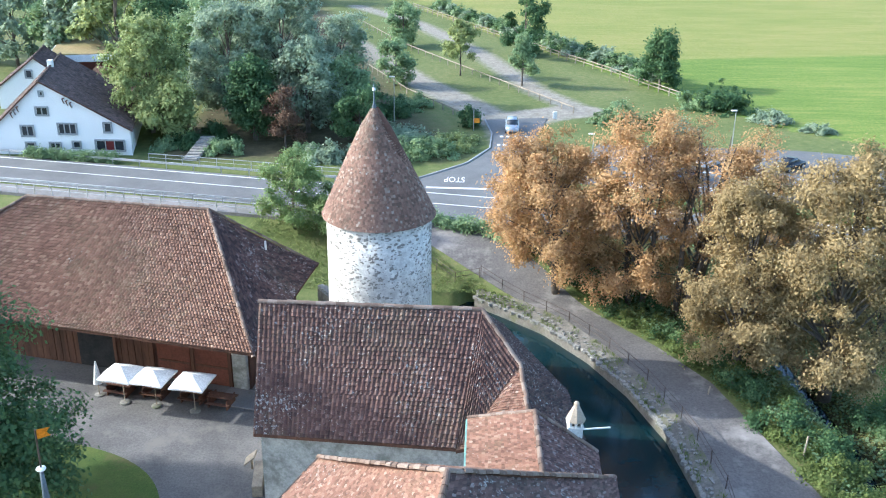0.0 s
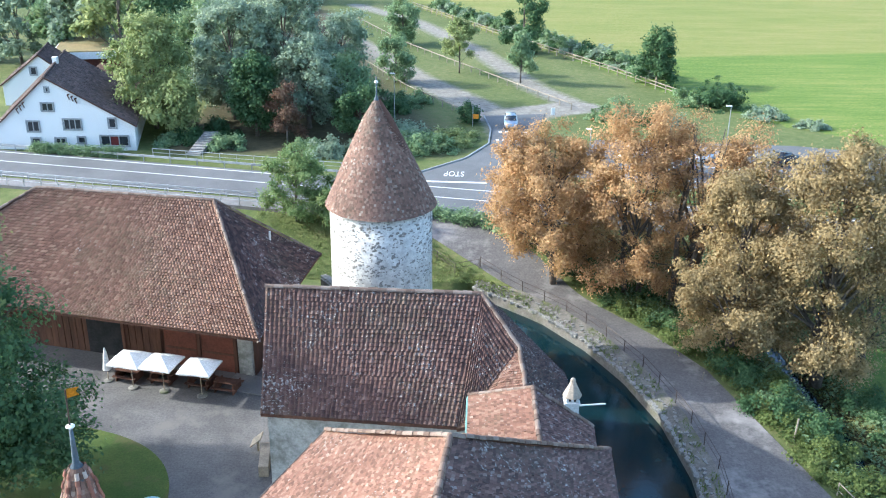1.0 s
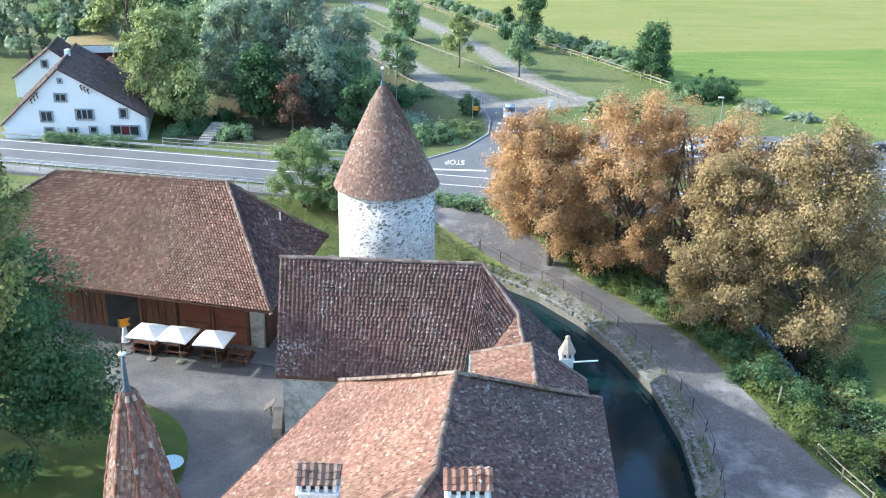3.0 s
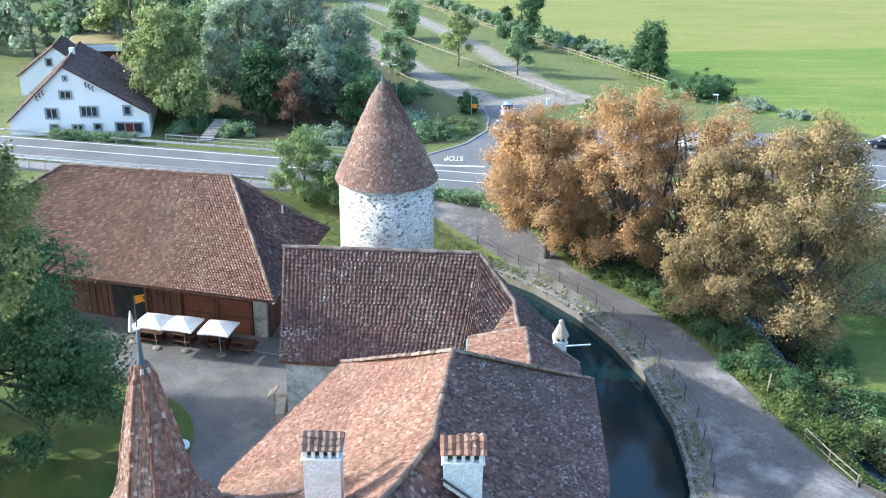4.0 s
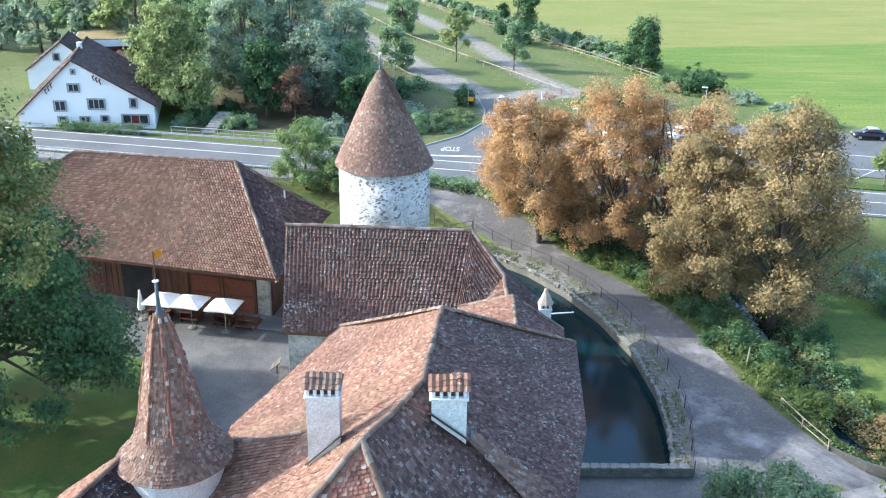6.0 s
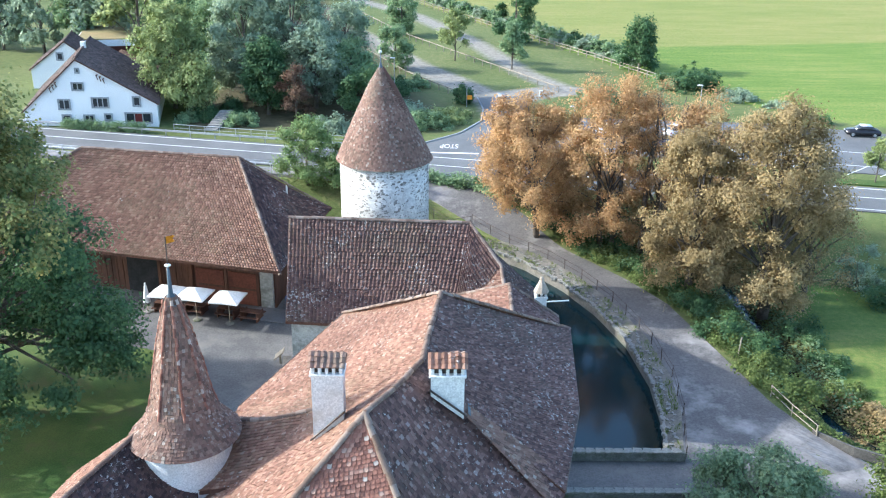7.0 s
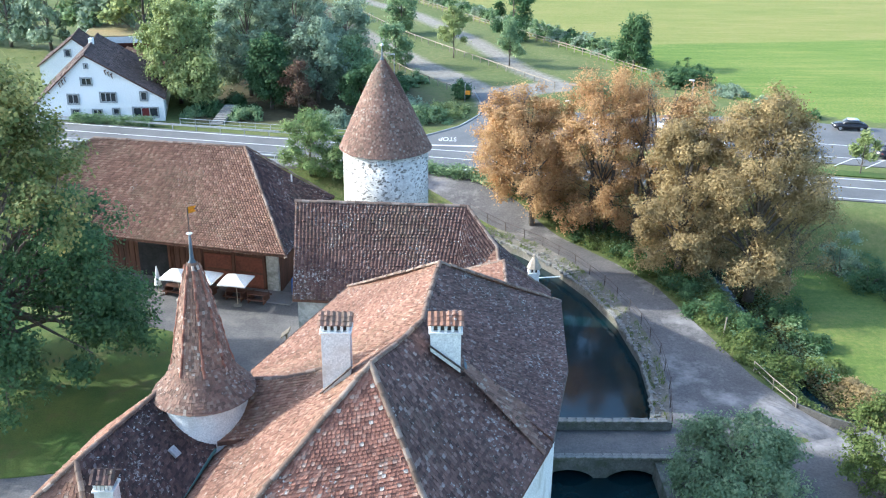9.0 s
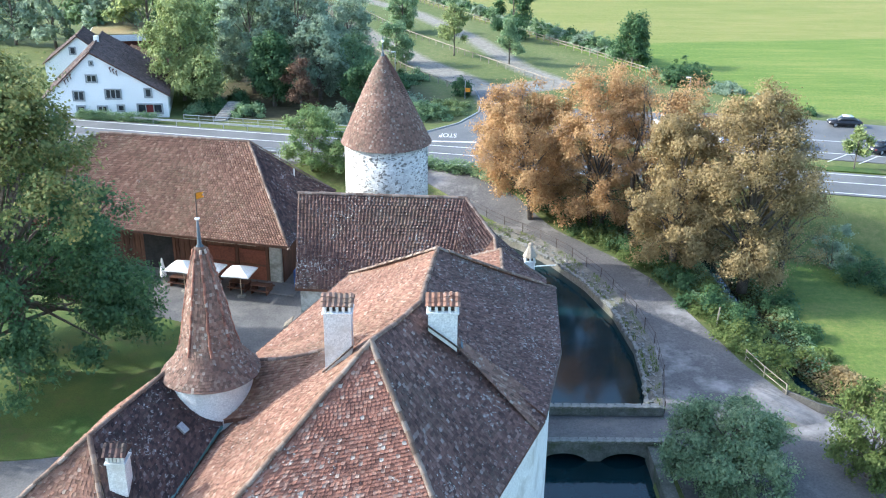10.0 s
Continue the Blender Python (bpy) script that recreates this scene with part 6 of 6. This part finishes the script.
def ground_cover(name, count, x0, x1, y0, y1, keep, leaf, size, height, seed, label):
    """Weeds and tall grass too many to count, standing where keep() allows."""
    rng = np.random.default_rng(seed)
    x, y = rng.uniform(x0, x1, count), rng.uniform(y0, y1, count)
    ok = keep(x, y)
    x, y = x[ok], y[ok]
    hump = 0.35 + 0.65 * (0.5 + 0.5 * np.sin(x * 1.3 + 2 * np.sin(y * 0.7)) * np.sin(y * 1.1 + 1.5 * np.sin(x * 0.9)))
    z = terrain(x, y) + height * hump * np.sqrt(rng.uniform(0.05, 1, len(x)))
    g = rng.normal(0, 0.02, (len(x), 2))
    cs = np.stack([x, y, z, np.full(len(x), 0.02), x + g[:, 0], y + g[:, 1], z - 0.1], 1)
    order = np.random.default_rng(seed + 1)
    vs, fs = leaf_cloud(cs, 1.0, len(x), size, order)
    ob = new(name, mesh_fast(name, vs, fs, leaf))
    return tagged(ob, label, "undergrowth", kind="stuff")


def beside_path(x, y):
    return (off_line(PATH_R, x, y) > 0.15) & (x > np.interp(-y, [-p[1] for p in PATH_R], [p[0] for p in PATH_R])) & (off_line(STREAM, x, y) > 0.7)


ground_cover("path_weeds", 60000, 8, 31, 38, 80, lambda x, y: beside_path(x, y) & (off_line(PATH_R, x, y) < 4.5) & (y < 82 - 0.55 * (x - 8)), LEAF_WEED, 0.2, 0.8, 501, "dense weeds and nettles beside the path")
ground_cover("shade_weeds", 42000, 12, 36, 44, 82, lambda x, y: beside_path(x, y) & (off_line(PATH_R, x, y) > 1.2) & (y < road_y(x) - 7) & (x < 31), LEAF_GREEN, 0.22, 1.3, 502, "ivy and brambles under the chestnuts")
ground_cover("brook_weeds", 26000, 25, 40, 36.5, 62, lambda x, y: (off_line(STREAM, x, y) > 0.6) & (off_line(STREAM, x, y) < 2.6) & (off_line(PATH_R, x, y) > 0.4) & (y > 33.5 + 0.1 * x), LEAF_TURNING, 0.2, 0.7, 503, "tall grass and dry weeds lining the brook")
ground_cover("dry_reeds", 14000, 28, 40, 36.5, 46, lambda x, y: (off_line(STREAM, x, y) > 0.9) & (off_line(STREAM, x, y) < 2.9) & (x + y > 70), LEAF_TAN, 0.2, 1.0, 504, "dry brown reeds beside the brook")
ground_cover("bank_grass", 30000, -18, 9, 66, 86, lambda x, y: (y - road_y(x) < -7.4) & (y - road_y(x) > -17) & (off_line(PATH_EDGE, x, y) > 0.6) & ~inside(PATH_POLY, x, y) & ~inside(POND, x, y) & (np.hypot(x + 3.9, y - 61.9) > 4.2), LEAF_WEED, 0.16, 0.3, 505, "rough bright grass on the road bank")


def hedge(line, w, h, seed, label, n=4200):
    rng = np.random.default_rng(seed)
    line = V([(*p, 0) for p in line], float)
    e = empty("clipped_hedge", (line[0][0], line[0][1], ter(*line[0][:2])), label, "hedge")
    k = 60
    P = Patch.along(line, rng.uniform(0, 1, k * 3))
    cs = [(p[0] + rng.uniform(-w, w) * 0.4, p[1] + rng.uniform(-w, w) * 0.4, ter(p[0], p[1]) + rng.uniform(0.15, h), 0.45, p[0], p[1], ter(p[0], p[1])) for p in P]
    vs, fs = leaf_cloud(cs, 0.55, n, 0.2, rng)
    attach(new("foliage", mesh_fast("foliage", vs, fs, LEAF_GREEN)), e)


hedge([(-1.5, 84.8), (4.5, 81.9), (8.6, 78.6)], 1.6, 1.4, 300, "clipped green hedge between path and road", 7000)
hedge([(-47.5, 104.6), (-36.5, 102.9)], 0.9, 1.1, 301, "low clipped hedge before the white house", 9000)


# ---- white house beyond the road ----
def window(parent, x, z, w, h, y, lights, door=-1):
    """A window in a facade that faces south: stone surround, lights of glass between bars."""
    bm = bmesh.new()
    for dx, dz, sx, sz in ((0, h / 2 + 0.09, w + 0.36, 0.18), (0, -h / 2 - 0.09, w + 0.36, 0.18), (-w / 2 - 0.09, 0, 0.18, h), (w / 2 + 0.09, 0, 0.18, h)):
        box(bm, (x + dx, y - 0.05, z + dz), (sx, 0.16, sz))
    fr = part("window", bm, FRAME_STONE, parent)
    for k in range(lights):
        cx = x - w / 2 + w * (k + 0.5) / lights
        part("pane" if k != door else "door", box(bmesh.new(), (cx, y + 0.0, z), (w / lights - 0.1, 0.06, h - 0.04)), GLASS if k != door else RED_DOOR, fr)
        if k:
            part("bar", box(bmesh.new(), (x - w / 2 + w * k / lights, y - 0.04, z), (0.11, 0.1, h)), FRAME_STONE, fr)


def gable_house(b, x0, x1, xr, y0, y1, z0, zl, zr, zt, tilem, seed, over=0.3, skew=-0.22):
    """Walls and roof of a house whose gable faces south; ridge at xr, the body running back at a skew."""
    sk = skew * (y1 - y0)
    bm = bmesh.new()
    prof = [(x0, z0), (x1, z0), (x1, zr), (xr, zt), (x0, zl)]
    a = [bm.verts.new((x, y0, z)) for x, z in prof]
    c = [bm.verts.new((x + sk, y1, z)) for x, z in prof]
    bm.faces.new(a), bm.faces.new(c[::-1])
    for k in range(5):
        bm.faces.new((a[k], c[k], c[(k + 1) % 5], a[(k + 1) % 5]))
    bmesh.ops.recalc_face_normals(bm, faces=bm.faces)
    part("wall", bm, HOUSE_WHITE, b)
    sr, sl = (zt - zr) / (x1 - xr), (zt - zl) / (xr - x0)
    up = 0.1
    ya, yb, s0, s1 = y0 - over, y1 + over, -skew * over, sk + skew * over
    ro = Patch([(x1 + over + s0, ya, zr - over * sr + up), (x1 + over + s1, yb, zr - over * sr + up)], [(xr + s0, ya, zt + up), (xr + s1, yb, zt + up)], kick=0.1)
    lo = Patch([(x0 - over + s1, yb, zl - over * sl + up), (x0 - over + s0, ya, zl - over * sl + up)], [(xr + s1, yb, zt + up), (xr + s0, ya, zt + up)], kick=0.1)
    roof = roof_skin("roof", [ro, lo], WOOD_DARK, b, drop=0.01)
    tiles("roof_tiles", [ro, lo], 0.3, 0.34, tilem, roof, seed, lift=0.04, label="dark brown clay tiles")
    ridge_line([(xr + s0, ya, zt + up), (xr + s1, yb, zt + up)], roof, seed, 1.0, HOUSE_RIDGE)
    return roof


HOUSE_RIDGE = half_round_mesh("house_ridge_tile", 0.44, 0.15, TILE_HOUSE)


def white_house():
    b = empty("white_house", (-45, 112, 2.7), "white rendered farmhouse with a dark tiled gable roof", "house")
    y0 = 106.0
    gable_house(b, -53.0, -35.7, -45.5, y0, 122.0, 2.4, 4.5, 5.75, 11.35, TILE_HOUSE, 401)
    window(b, -45.6, 7.9, 1.25, 0.8, y0, 2)
    window(b, -47.6, 5.55, 1.3, 1.1, y0, 2)
    window(b, -42.95, 5.85, 1.95, 1.1, y0, 3)
    window(b, -38.25, 6.05, 0.75, 1.0, y0, 1)
    window(b, -45.4, 9.95, 0.3, 0.4, y0, 1)
    window(b, -47.5, 3.7, 0.9, 0.8, y0, 1)
    window(b, -44.6, 3.8, 1.1, 0.6, y0, 2)
    window(b, -42.1, 3.95, 0.75, 0.65, y0, 1)
    window(b, -38.2, 3.9, 3.2, 1.1, y0, 3, door=1)
    for x, s, sl in ((-48.3, -1, 0.9), (-42.9, 1, 0.58)):
        bm = bmesh.new()
        for k in range(3):
            xx = x + s * 0.4 * k
            z = 11.3 - sl * abs(xx + 45.5)
            box(bm, (xx, y0 - 0.25, z - 0.35), (0.12, 0.5, 0.12))
            tube(bm, (xx, y0 - 0.03, z - 0.95), (xx, y0 - 0.45, z - 0.38), 0.06)
        part("bracket", bm, WOOD_DARK, b)
    part("chimney", box(bmesh.new(), (-47.35, 114.5, 11.5), (0.6, 0.6, 1.3), bevel=0.04), HOUSE_WHITE, b)
    # lower wing behind, to the west
    gable_house(b, -60.5, -50.5, -55.0, 127.5, 136.0, 2.4, 5.6, 6.6, 9.8, TILE_HOUSE, 405)
    window(b, -55.9, 7.6, 0.75, 0.9, 127.5, 1)


white_house()


def garden_steps():
    b = empty("garden_steps", (-28.6, 105.2, 2.7), "grey stone garden steps climbing into the wood", "steps")
    for k in range(9):
        part("step", box(bmesh.new(), (-28.6 + 0.12 * k, 104.6 + 0.62 * k, 2.72 + 0.15 * k), (1.7, 0.7, 0.34), rz=0.06 * math.sin(k), bevel=0.03), STONE, b)


garden_steps()


def shed():
    b = empty("flat_roofed_shed", (-50, 143, 2.7), "red-boarded shed with a brown sedum flat roof", "shed")
    out = [(-56.2, 135.2), (-38.5, 139.2), (-42.0, 153.4), (-59.7, 149.4)]
    part("wall", prism(bmesh.new(), inset(out, 1.2), 2.4, 7.6), RED_WOOD, b)
    part("fascia", prism(bmesh.new(), out, 7.6, 8.6), HOUSE_WHITE, b, "white fascia board")
    part("roof", prism(bmesh.new(), inset(out, 0.25), 8.58, 8.75), GREEN_ROOF, b, "flat roof grown over with brown sedum")
    low = Patch([(-40.0, 124.5, 4.9), (-40.5, 136.0, 4.9)], [(-48.3, 126.5, 7.2), (-49.5, 136.0, 7.2)])
    r = roof_skin("lean_to_roof", [low], WOOD_DARK, b)
    tiles("roof_tiles", [low], 0.3, 0.34, TILE_BARN, r, 411)
    part("lean_to_wall", prism(bmesh.new(), [(-41, 125.2), (-41.2, 135.5), (-47.5, 135.5), (-47.0, 127.0)], 2.4, [4.7, 4.7, 6.3, 6.3]), RED_WOOD, b)


shed()


# ---- loose things ----
def parasol(x, y, label, size=2.4, rz=0.0, dark=None):
    b = empty("parasol", (x, y, 0.05), label, "parasol", "white parasols in the courtyard")
    part("pole", tube(bmesh.new(), (x, y, 0.1), (x, y, 2.75), 0.035), WOOD_GREY, b)
    part("base", lathe(bmesh.new(), x, y, [(0.36, 0.03), (0.36, 0.1), (0.3, 0.14), (0.06, 0.17)], 20), STONE_LIGHT, b)
    bm = bmesh.new()
    h = size / 2
    tip = bm.verts.new((0, 0, 2.92))
    tip2 = bm.verts.new((0, 0, 2.88))
    ring, ring2 = [], []
    for k in range(8):
        a = math.pi / 4 * k + math.pi / 4
        q = h * (math.sqrt(2) if k % 2 == 0 else 1.0)
        ring.append(bm.verts.new((q * math.cos(a), q * math.sin(a), 2.36 if k % 2 == 0 else 2.42)))
        ring2.append(bm.verts.new((q * math.cos(a), q * math.sin(a), 2.26 if k % 2 == 0 else 2.3)))
    for k in range(8):
        j = (k + 1) % 8
        bm.faces.new((tip, ring[k], ring[j]))
        bm.faces.new((ring[k], ring2[k], ring2[j], ring[j]))
        bm.faces.new((tip2, ring2[j], ring2[k]))
    bmesh.ops.transform(bm, matrix=Matrix.Translation((x, y, 0)) @ Matrix.Rotation(rz, 4, "Z"), verts=bm.verts)
    can = part("canopy", bm, CANVAS, b, "taut white square canopy")
    for k in range(4):
        a = math.pi / 2 * k + math.pi / 4 + rz
        part("rib", tube(bmesh.new(), (x, y, 2.82), (x + h * 1.38 * math.cos(a), y + h * 1.38 * math.sin(a), 2.3), 0.015, n=5), WOOD_GREY, can)


parasol(-16.2, 55.0, "open white square parasol on a round base", rz=-0.18)
parasol(-19.0, 55.6, "open white square parasol beside the barn", rz=-0.22)
parasol(-21.3, 56.0, "open white square parasol over a table", rz=-0.22)
b = empty("folded_parasol", (-23.4, 57.0, 0.03), "folded white parasol beside the barn", "parasol")
part("pole", tube(bmesh.new(), (-23.4, 57.0, 0), (-23.4, 57.0, 2.6), 0.035), WOOD_GREY, b)
part("canopy", lathe(bmesh.new(), -23.4, 57.0, [(0.32, 1.0), (0.26, 1.4), (0.14, 2.2), (0.05, 2.7)], 10), CANVAS, b, "folded white canvas")
part("base", lathe(bmesh.new(), -23.4, 57.0, [(0.34, 0.03), (0.34, 0.1), (0.06, 0.15)], 18), STONE_LIGHT, b)


def table_set(x, y, rz):
    b = empty("picnic_table", (x, y, 0.03), "dark wooden table with benches under a parasol", "table", "tables under the parasols")
    R = Matrix.Translation((x, y, 0)) @ Matrix.Rotation(rz, 4, "Z")
    for nm, c, s in (("tabletop", (0, 0, 0.75), (1.8, 0.75, 0.05)), ("bench", (0, -0.7, 0.45), (1.8, 0.28, 0.05)), ("bench", (0, 0.7, 0.45), (1.8, 0.28, 0.05)), ("leg", (-0.7, 0, 0.39), (0.07, 1.3, 0.72)), ("leg", (0.7, 0, 0.39), (0.07, 1.3, 0.72))):
        part(nm, box(bmesh.new(), (0, 0, 0), (1, 1, 1), m=R @ Matrix.Translation(c) @ Matrix.Diagonal((*s, 1))), WOOD_DARK, b)


for x, y in ((-16.6, 56.5), (-19.4, 57.1), (-22.0, 57.4), (-14.6, 55.9)):
    table_set(x, y, -0.25)
b = empty("tarpaulin_stack", (-11.2, 57.4, 0.03), "pile covered with a blue tarpaulin", "tarpaulin")
bm = box(bmesh.new(), (-11.2, 57.4, 1.0), (1.0, 2.2, 1.95), rz=-0.2, bevel=0.18)
part("cover", bm, BLUE_TARP, b)


def info_box():
    b = empty("wooden_well_box", (-11.1, 48.5, 0.03), "grey wooden box with a pitched lid", "box")
    part("body", box(bmesh.new(), (-10.4, 47.0, 0.4), (0.6, 2.6, 0.75), rz=0.1), WOOD_GREY, b)
    part("lid", box(bmesh.new(), (0, 0, 0), (1, 1, 1), m=Matrix.Translation((-11.15, 48.5, 0.85)) @ Matrix.Rotation(-0.7, 4, "Y") @ Matrix.Diagonal((0.9, 0.9, 0.08, 1))), WOOD_GREY, b)
    part("post", box(bmesh.new(), (-11.1, 48.5, 0.4), (0.14, 0.14, 0.8)), WOOD_GREY, b)


info_box()


def round_table():
    b = empty("round_cafe_table", (-16.1, 42.0, 0.1), "pale blue round table on the lawn", "table")
    part("top", lathe(bmesh.new(), -16.1, 42.0, [(0.74, 0.7), (0.78, 0.72), (0.78, 0.76), (0.75, 0.78)], 28), PALE_BLUE, b)
    part("foot", tube(bmesh.new(), (-16.1, 42.0, 0.0), (-16.1, 42.0, 0.71), 0.08), IRON, b)


round_table()


def lamp_post(x, y, h, label):
    z = ter(x, y)
    b = empty("street_lamp", (x, y, z), label, "street lamp", "street lamps")
    part("pole", tube(bmesh.new(), (x, y, z - 0.1), (x, y, z + h), 0.07, 0.045), STEEL, b)
    part("head", box(bmesh.new(), (x - 0.25, y, z + h + 0.03), (0.7, 0.28, 0.14), bevel=0.04), LAMP_WHITE, b)


lamp_post(34.2, 105.0, 6.3, "tall steel street lamp beside the car park")
lamp_post(18.1, 105.0, 3.4, "low steel lamp beside the car park")
lamp_post(-5.8, 123.0, 6.0, "tall steel street lamp beside the wood")
b = empty("direction_sign", (4.9, 118.6, ROAD_Z), "orange and white direction sign on a post", "sign")
part("post", tube(bmesh.new(), (4.7, 118.6, ROAD_Z - 0.1), (4.7, 118.6, ROAD_Z + 2.6), 0.05), STEEL, b)
part("board", box(bmesh.new(), (5.1, 118.55, ROAD_Z + 1.3), (0.75, 0.06, 0.6), bevel=0.02), ORANGE, b)
b = empty("marker_stone", (16.0, 125.0, ROAD_Z), "small white marker post at the junction", "post")
part("body", box(bmesh.new(), (16.0, 125.0, ROAD_Z + 0.5), (0.55, 0.2, 1.0), bevel=0.05), LAMP_WHITE, b)
for x, y in ((23.6, 50.0), (19.6, 57.8)):
    b = empty("path_post", (x, y, 0), "weathered grey wooden post beside the path", "post", "posts beside the path")
    part("shaft", tube(bmesh.new(), (x, y, -0.2), (x + 0.1, y, 1.75 if y < 55 else 0.7), 0.06), WOOD_GREY, b)


def car(x, y, rz, paint, label, z=ROAD_Z + 0.03, suv=False, roof=None):
    """A parked car: rounded body, glasshouse, wheels and lamps."""
    b = empty("car", (x, y, z), label, "car", "parked cars")
    R = Matrix.Translation((x, y, z)) @ Matrix.Rotation(rz, 4, "Z")
    hi = 0.12 if suv else 0.0

    def solid(sections, bev=0.06):
        bm = bmesh.new()
        rings = [[bm.verts.new((px, sy * w, pz)) for sy in (-1, 1) for pz in ((lo, up) if sy < 0 else (up, lo))] for px, w, lo, up in sections]
        for a, c in zip(rings, rings[1:]):
            for k in range(4):
                bm.faces.new((a[k], a[(k + 1) % 4], c[(k + 1) % 4], c[k]))
        bm.faces.new(rings[0][::-1]), bm.faces.new(rings[-1])
        bmesh.ops.recalc_face_normals(bm, faces=bm.faces)
        bmesh.ops.bevel(bm, geom=list(bm.edges), offset=bev, segments=2, affect="EDGES")
        bmesh.ops.transform(bm, matrix=R, verts=bm.verts)
        return bm

    part("body", solid([(-2.15, 0.78, 0.35, 0.75 + hi), (-1.9, 0.86, 0.25, 0.92 + hi), (0.9, 0.88, 0.25, 0.92 + hi), (1.7, 0.86, 0.25, 0.86 + hi), (2.15, 0.76, 0.35, 0.68 + hi)]), paint, b, smooth=True)
    part("glasshouse", solid([(-1.75 if suv else -1.5, 0.74, 0.85 + hi, 1.1 + hi), (-1.3 if suv else -0.9, 0.68, 0.85 + hi, 1.42 + hi), (0.35, 0.68, 0.85 + hi, 1.42 + hi), (1.05, 0.74, 0.85 + hi, 0.95 + hi)], 0.05), GLASS, b, smooth=True)
    part("roof", solid([(-1.4 if suv else -0.95, 0.62, 1.38 + hi, 1.46 + hi), (0.4, 0.62, 1.38 + hi, 1.46 + hi)], 0.03), roof or paint, b, smooth=True)
    for wx in (-1.35, 1.35):
        for wy in (-0.8, 0.8):
            p0, p1 = R @ Vector((wx, wy - 0.1, 0.33)), R @ Vector((wx, wy + 0.1, 0.33))
            w = part("wheel", tube(bmesh.new(), p0, p1, 0.33, n=20), RUBBER, b)
            q0, q1 = R @ Vector((wx, wy - 0.112, 0.33)), R @ Vector((wx, wy + 0.112, 0.33))
            part("rim", tube(bmesh.new(), q0, q1, 0.2, n=14), STEEL, w)
    for wy in (-0.58, 0.58):
        part("headlight", box(bmesh.new(), (0, 0, 0), (1, 1, 1), m=R @ Matrix.Translation((2.08, wy, 0.62 + hi)) @ Matrix.Diagonal((0.12, 0.32, 0.14, 1))), LAMP_WHITE, b)
        part("tail_light", box(bmesh.new(), (0, 0, 0), (1, 1, 1), m=R @ Matrix.Translation((-2.1, wy, 0.7 + hi)) @ Matrix.Diagonal((0.1, 0.28, 0.16, 1))), RED_DOOR, b)


def paint(name, c):
    return surface(name, c, tuple(k * 0.9 for k in c), 1, 8, rough=0.25, metal=0.3, bump=0.0, spec=0.5)


SILVER, DARKP, BLUEP, WHITEP = paint("silver_paint", (0.42, 0.46, 0.5)), paint("black_paint", (0.03, 0.03, 0.035)), paint("blue_paint", (0.12, 0.2, 0.32)), paint("white_paint", (0.75, 0.75, 0.75))
car(9.7, 118.6, radians(-93), SILVER, "silver off-road car on the side road", suv=True)
car(55.5, 104.5, radians(172), DARKP, "black car with a white roof in the car park", roof=WHITEP)
car(55.2, 92.0, radians(30), DARKP, "dark car parked in a marked bay", suv=False)
for x, y, p, l in ((27.5, 98.5, BLUEP, "blue car parked behind the chestnuts"), (31.5, 104.0, WHITEP, "white car parked behind the chestnuts"), (37.5, 95.8, SILVER, "silver car parked behind the chestnuts"), (40.5, 103.0, DARKP, "dark car parked behind the chestnuts"), (23.0, 104.5, WHITEP, "white car parked near the lamp"), (45.0, 94.0, SILVER, "silver car parked in a marked bay")):
    car(x, y, radians(38), p, l)
tree("lot_tree", (48.8, 85.0, ROAD_Z), 5.0, 1.3, 1.6, LEAF_LIME, 70, 1800, 0.3, "slim young tree on the car park verge", clumps=18, trunk=0.07, spread=0.6)
shrub("verge_bush", (53.0, 110.6, ROAD_Z), (1.0, 1.0, 1.3), LEAF_DARK, 71, 900, 0.25, "small round bush on the field edge")
verge = ribbon("verge", [(14, road_y(14) + 4.9), (110, road_y(110) + 4.9)], [(14, road_y(14) + 6.9), (110, road_y(110) + 6.9)], LAWN, zf=ROAD_Z, lift=0.06, nu=40, nw=2)
tagged(verge, "narrow grass verge between road and car park", "verge", kind="structure")


# ---- low garden wall between barn and tower ----
def garden_wall():
    w = part("garden_wall", prism(bmesh.new(), [(-9.6, 70.0), (-6.6, 66.2), (-6.1, 66.7), (-9.0, 70.8)], -0.2, [2.4, 2.1, 2.1, 2.4]), STONE_LIGHT, None)
    tagged(w, "low rubble stone wall between barn and tower", "wall", kind="structure")
    kinds = [stone_mesh("coping_stone", 80 + s, STONE_LIGHT) for s in range(3)]
    rng = random.Random(3)
    for k in range(12):
        t = k / 11
        shared("coping_stone", rng.choice(kinds), Matrix.Translation((-9.3 + 2.9 * t, 70.35 - 3.8 * t, 2.45 - 0.3 * t)) @ Matrix.Rotation(-0.9, 4, "Z") @ Matrix.Diagonal((0.5, 0.6, 0.16, 1)), w)


garden_wall()
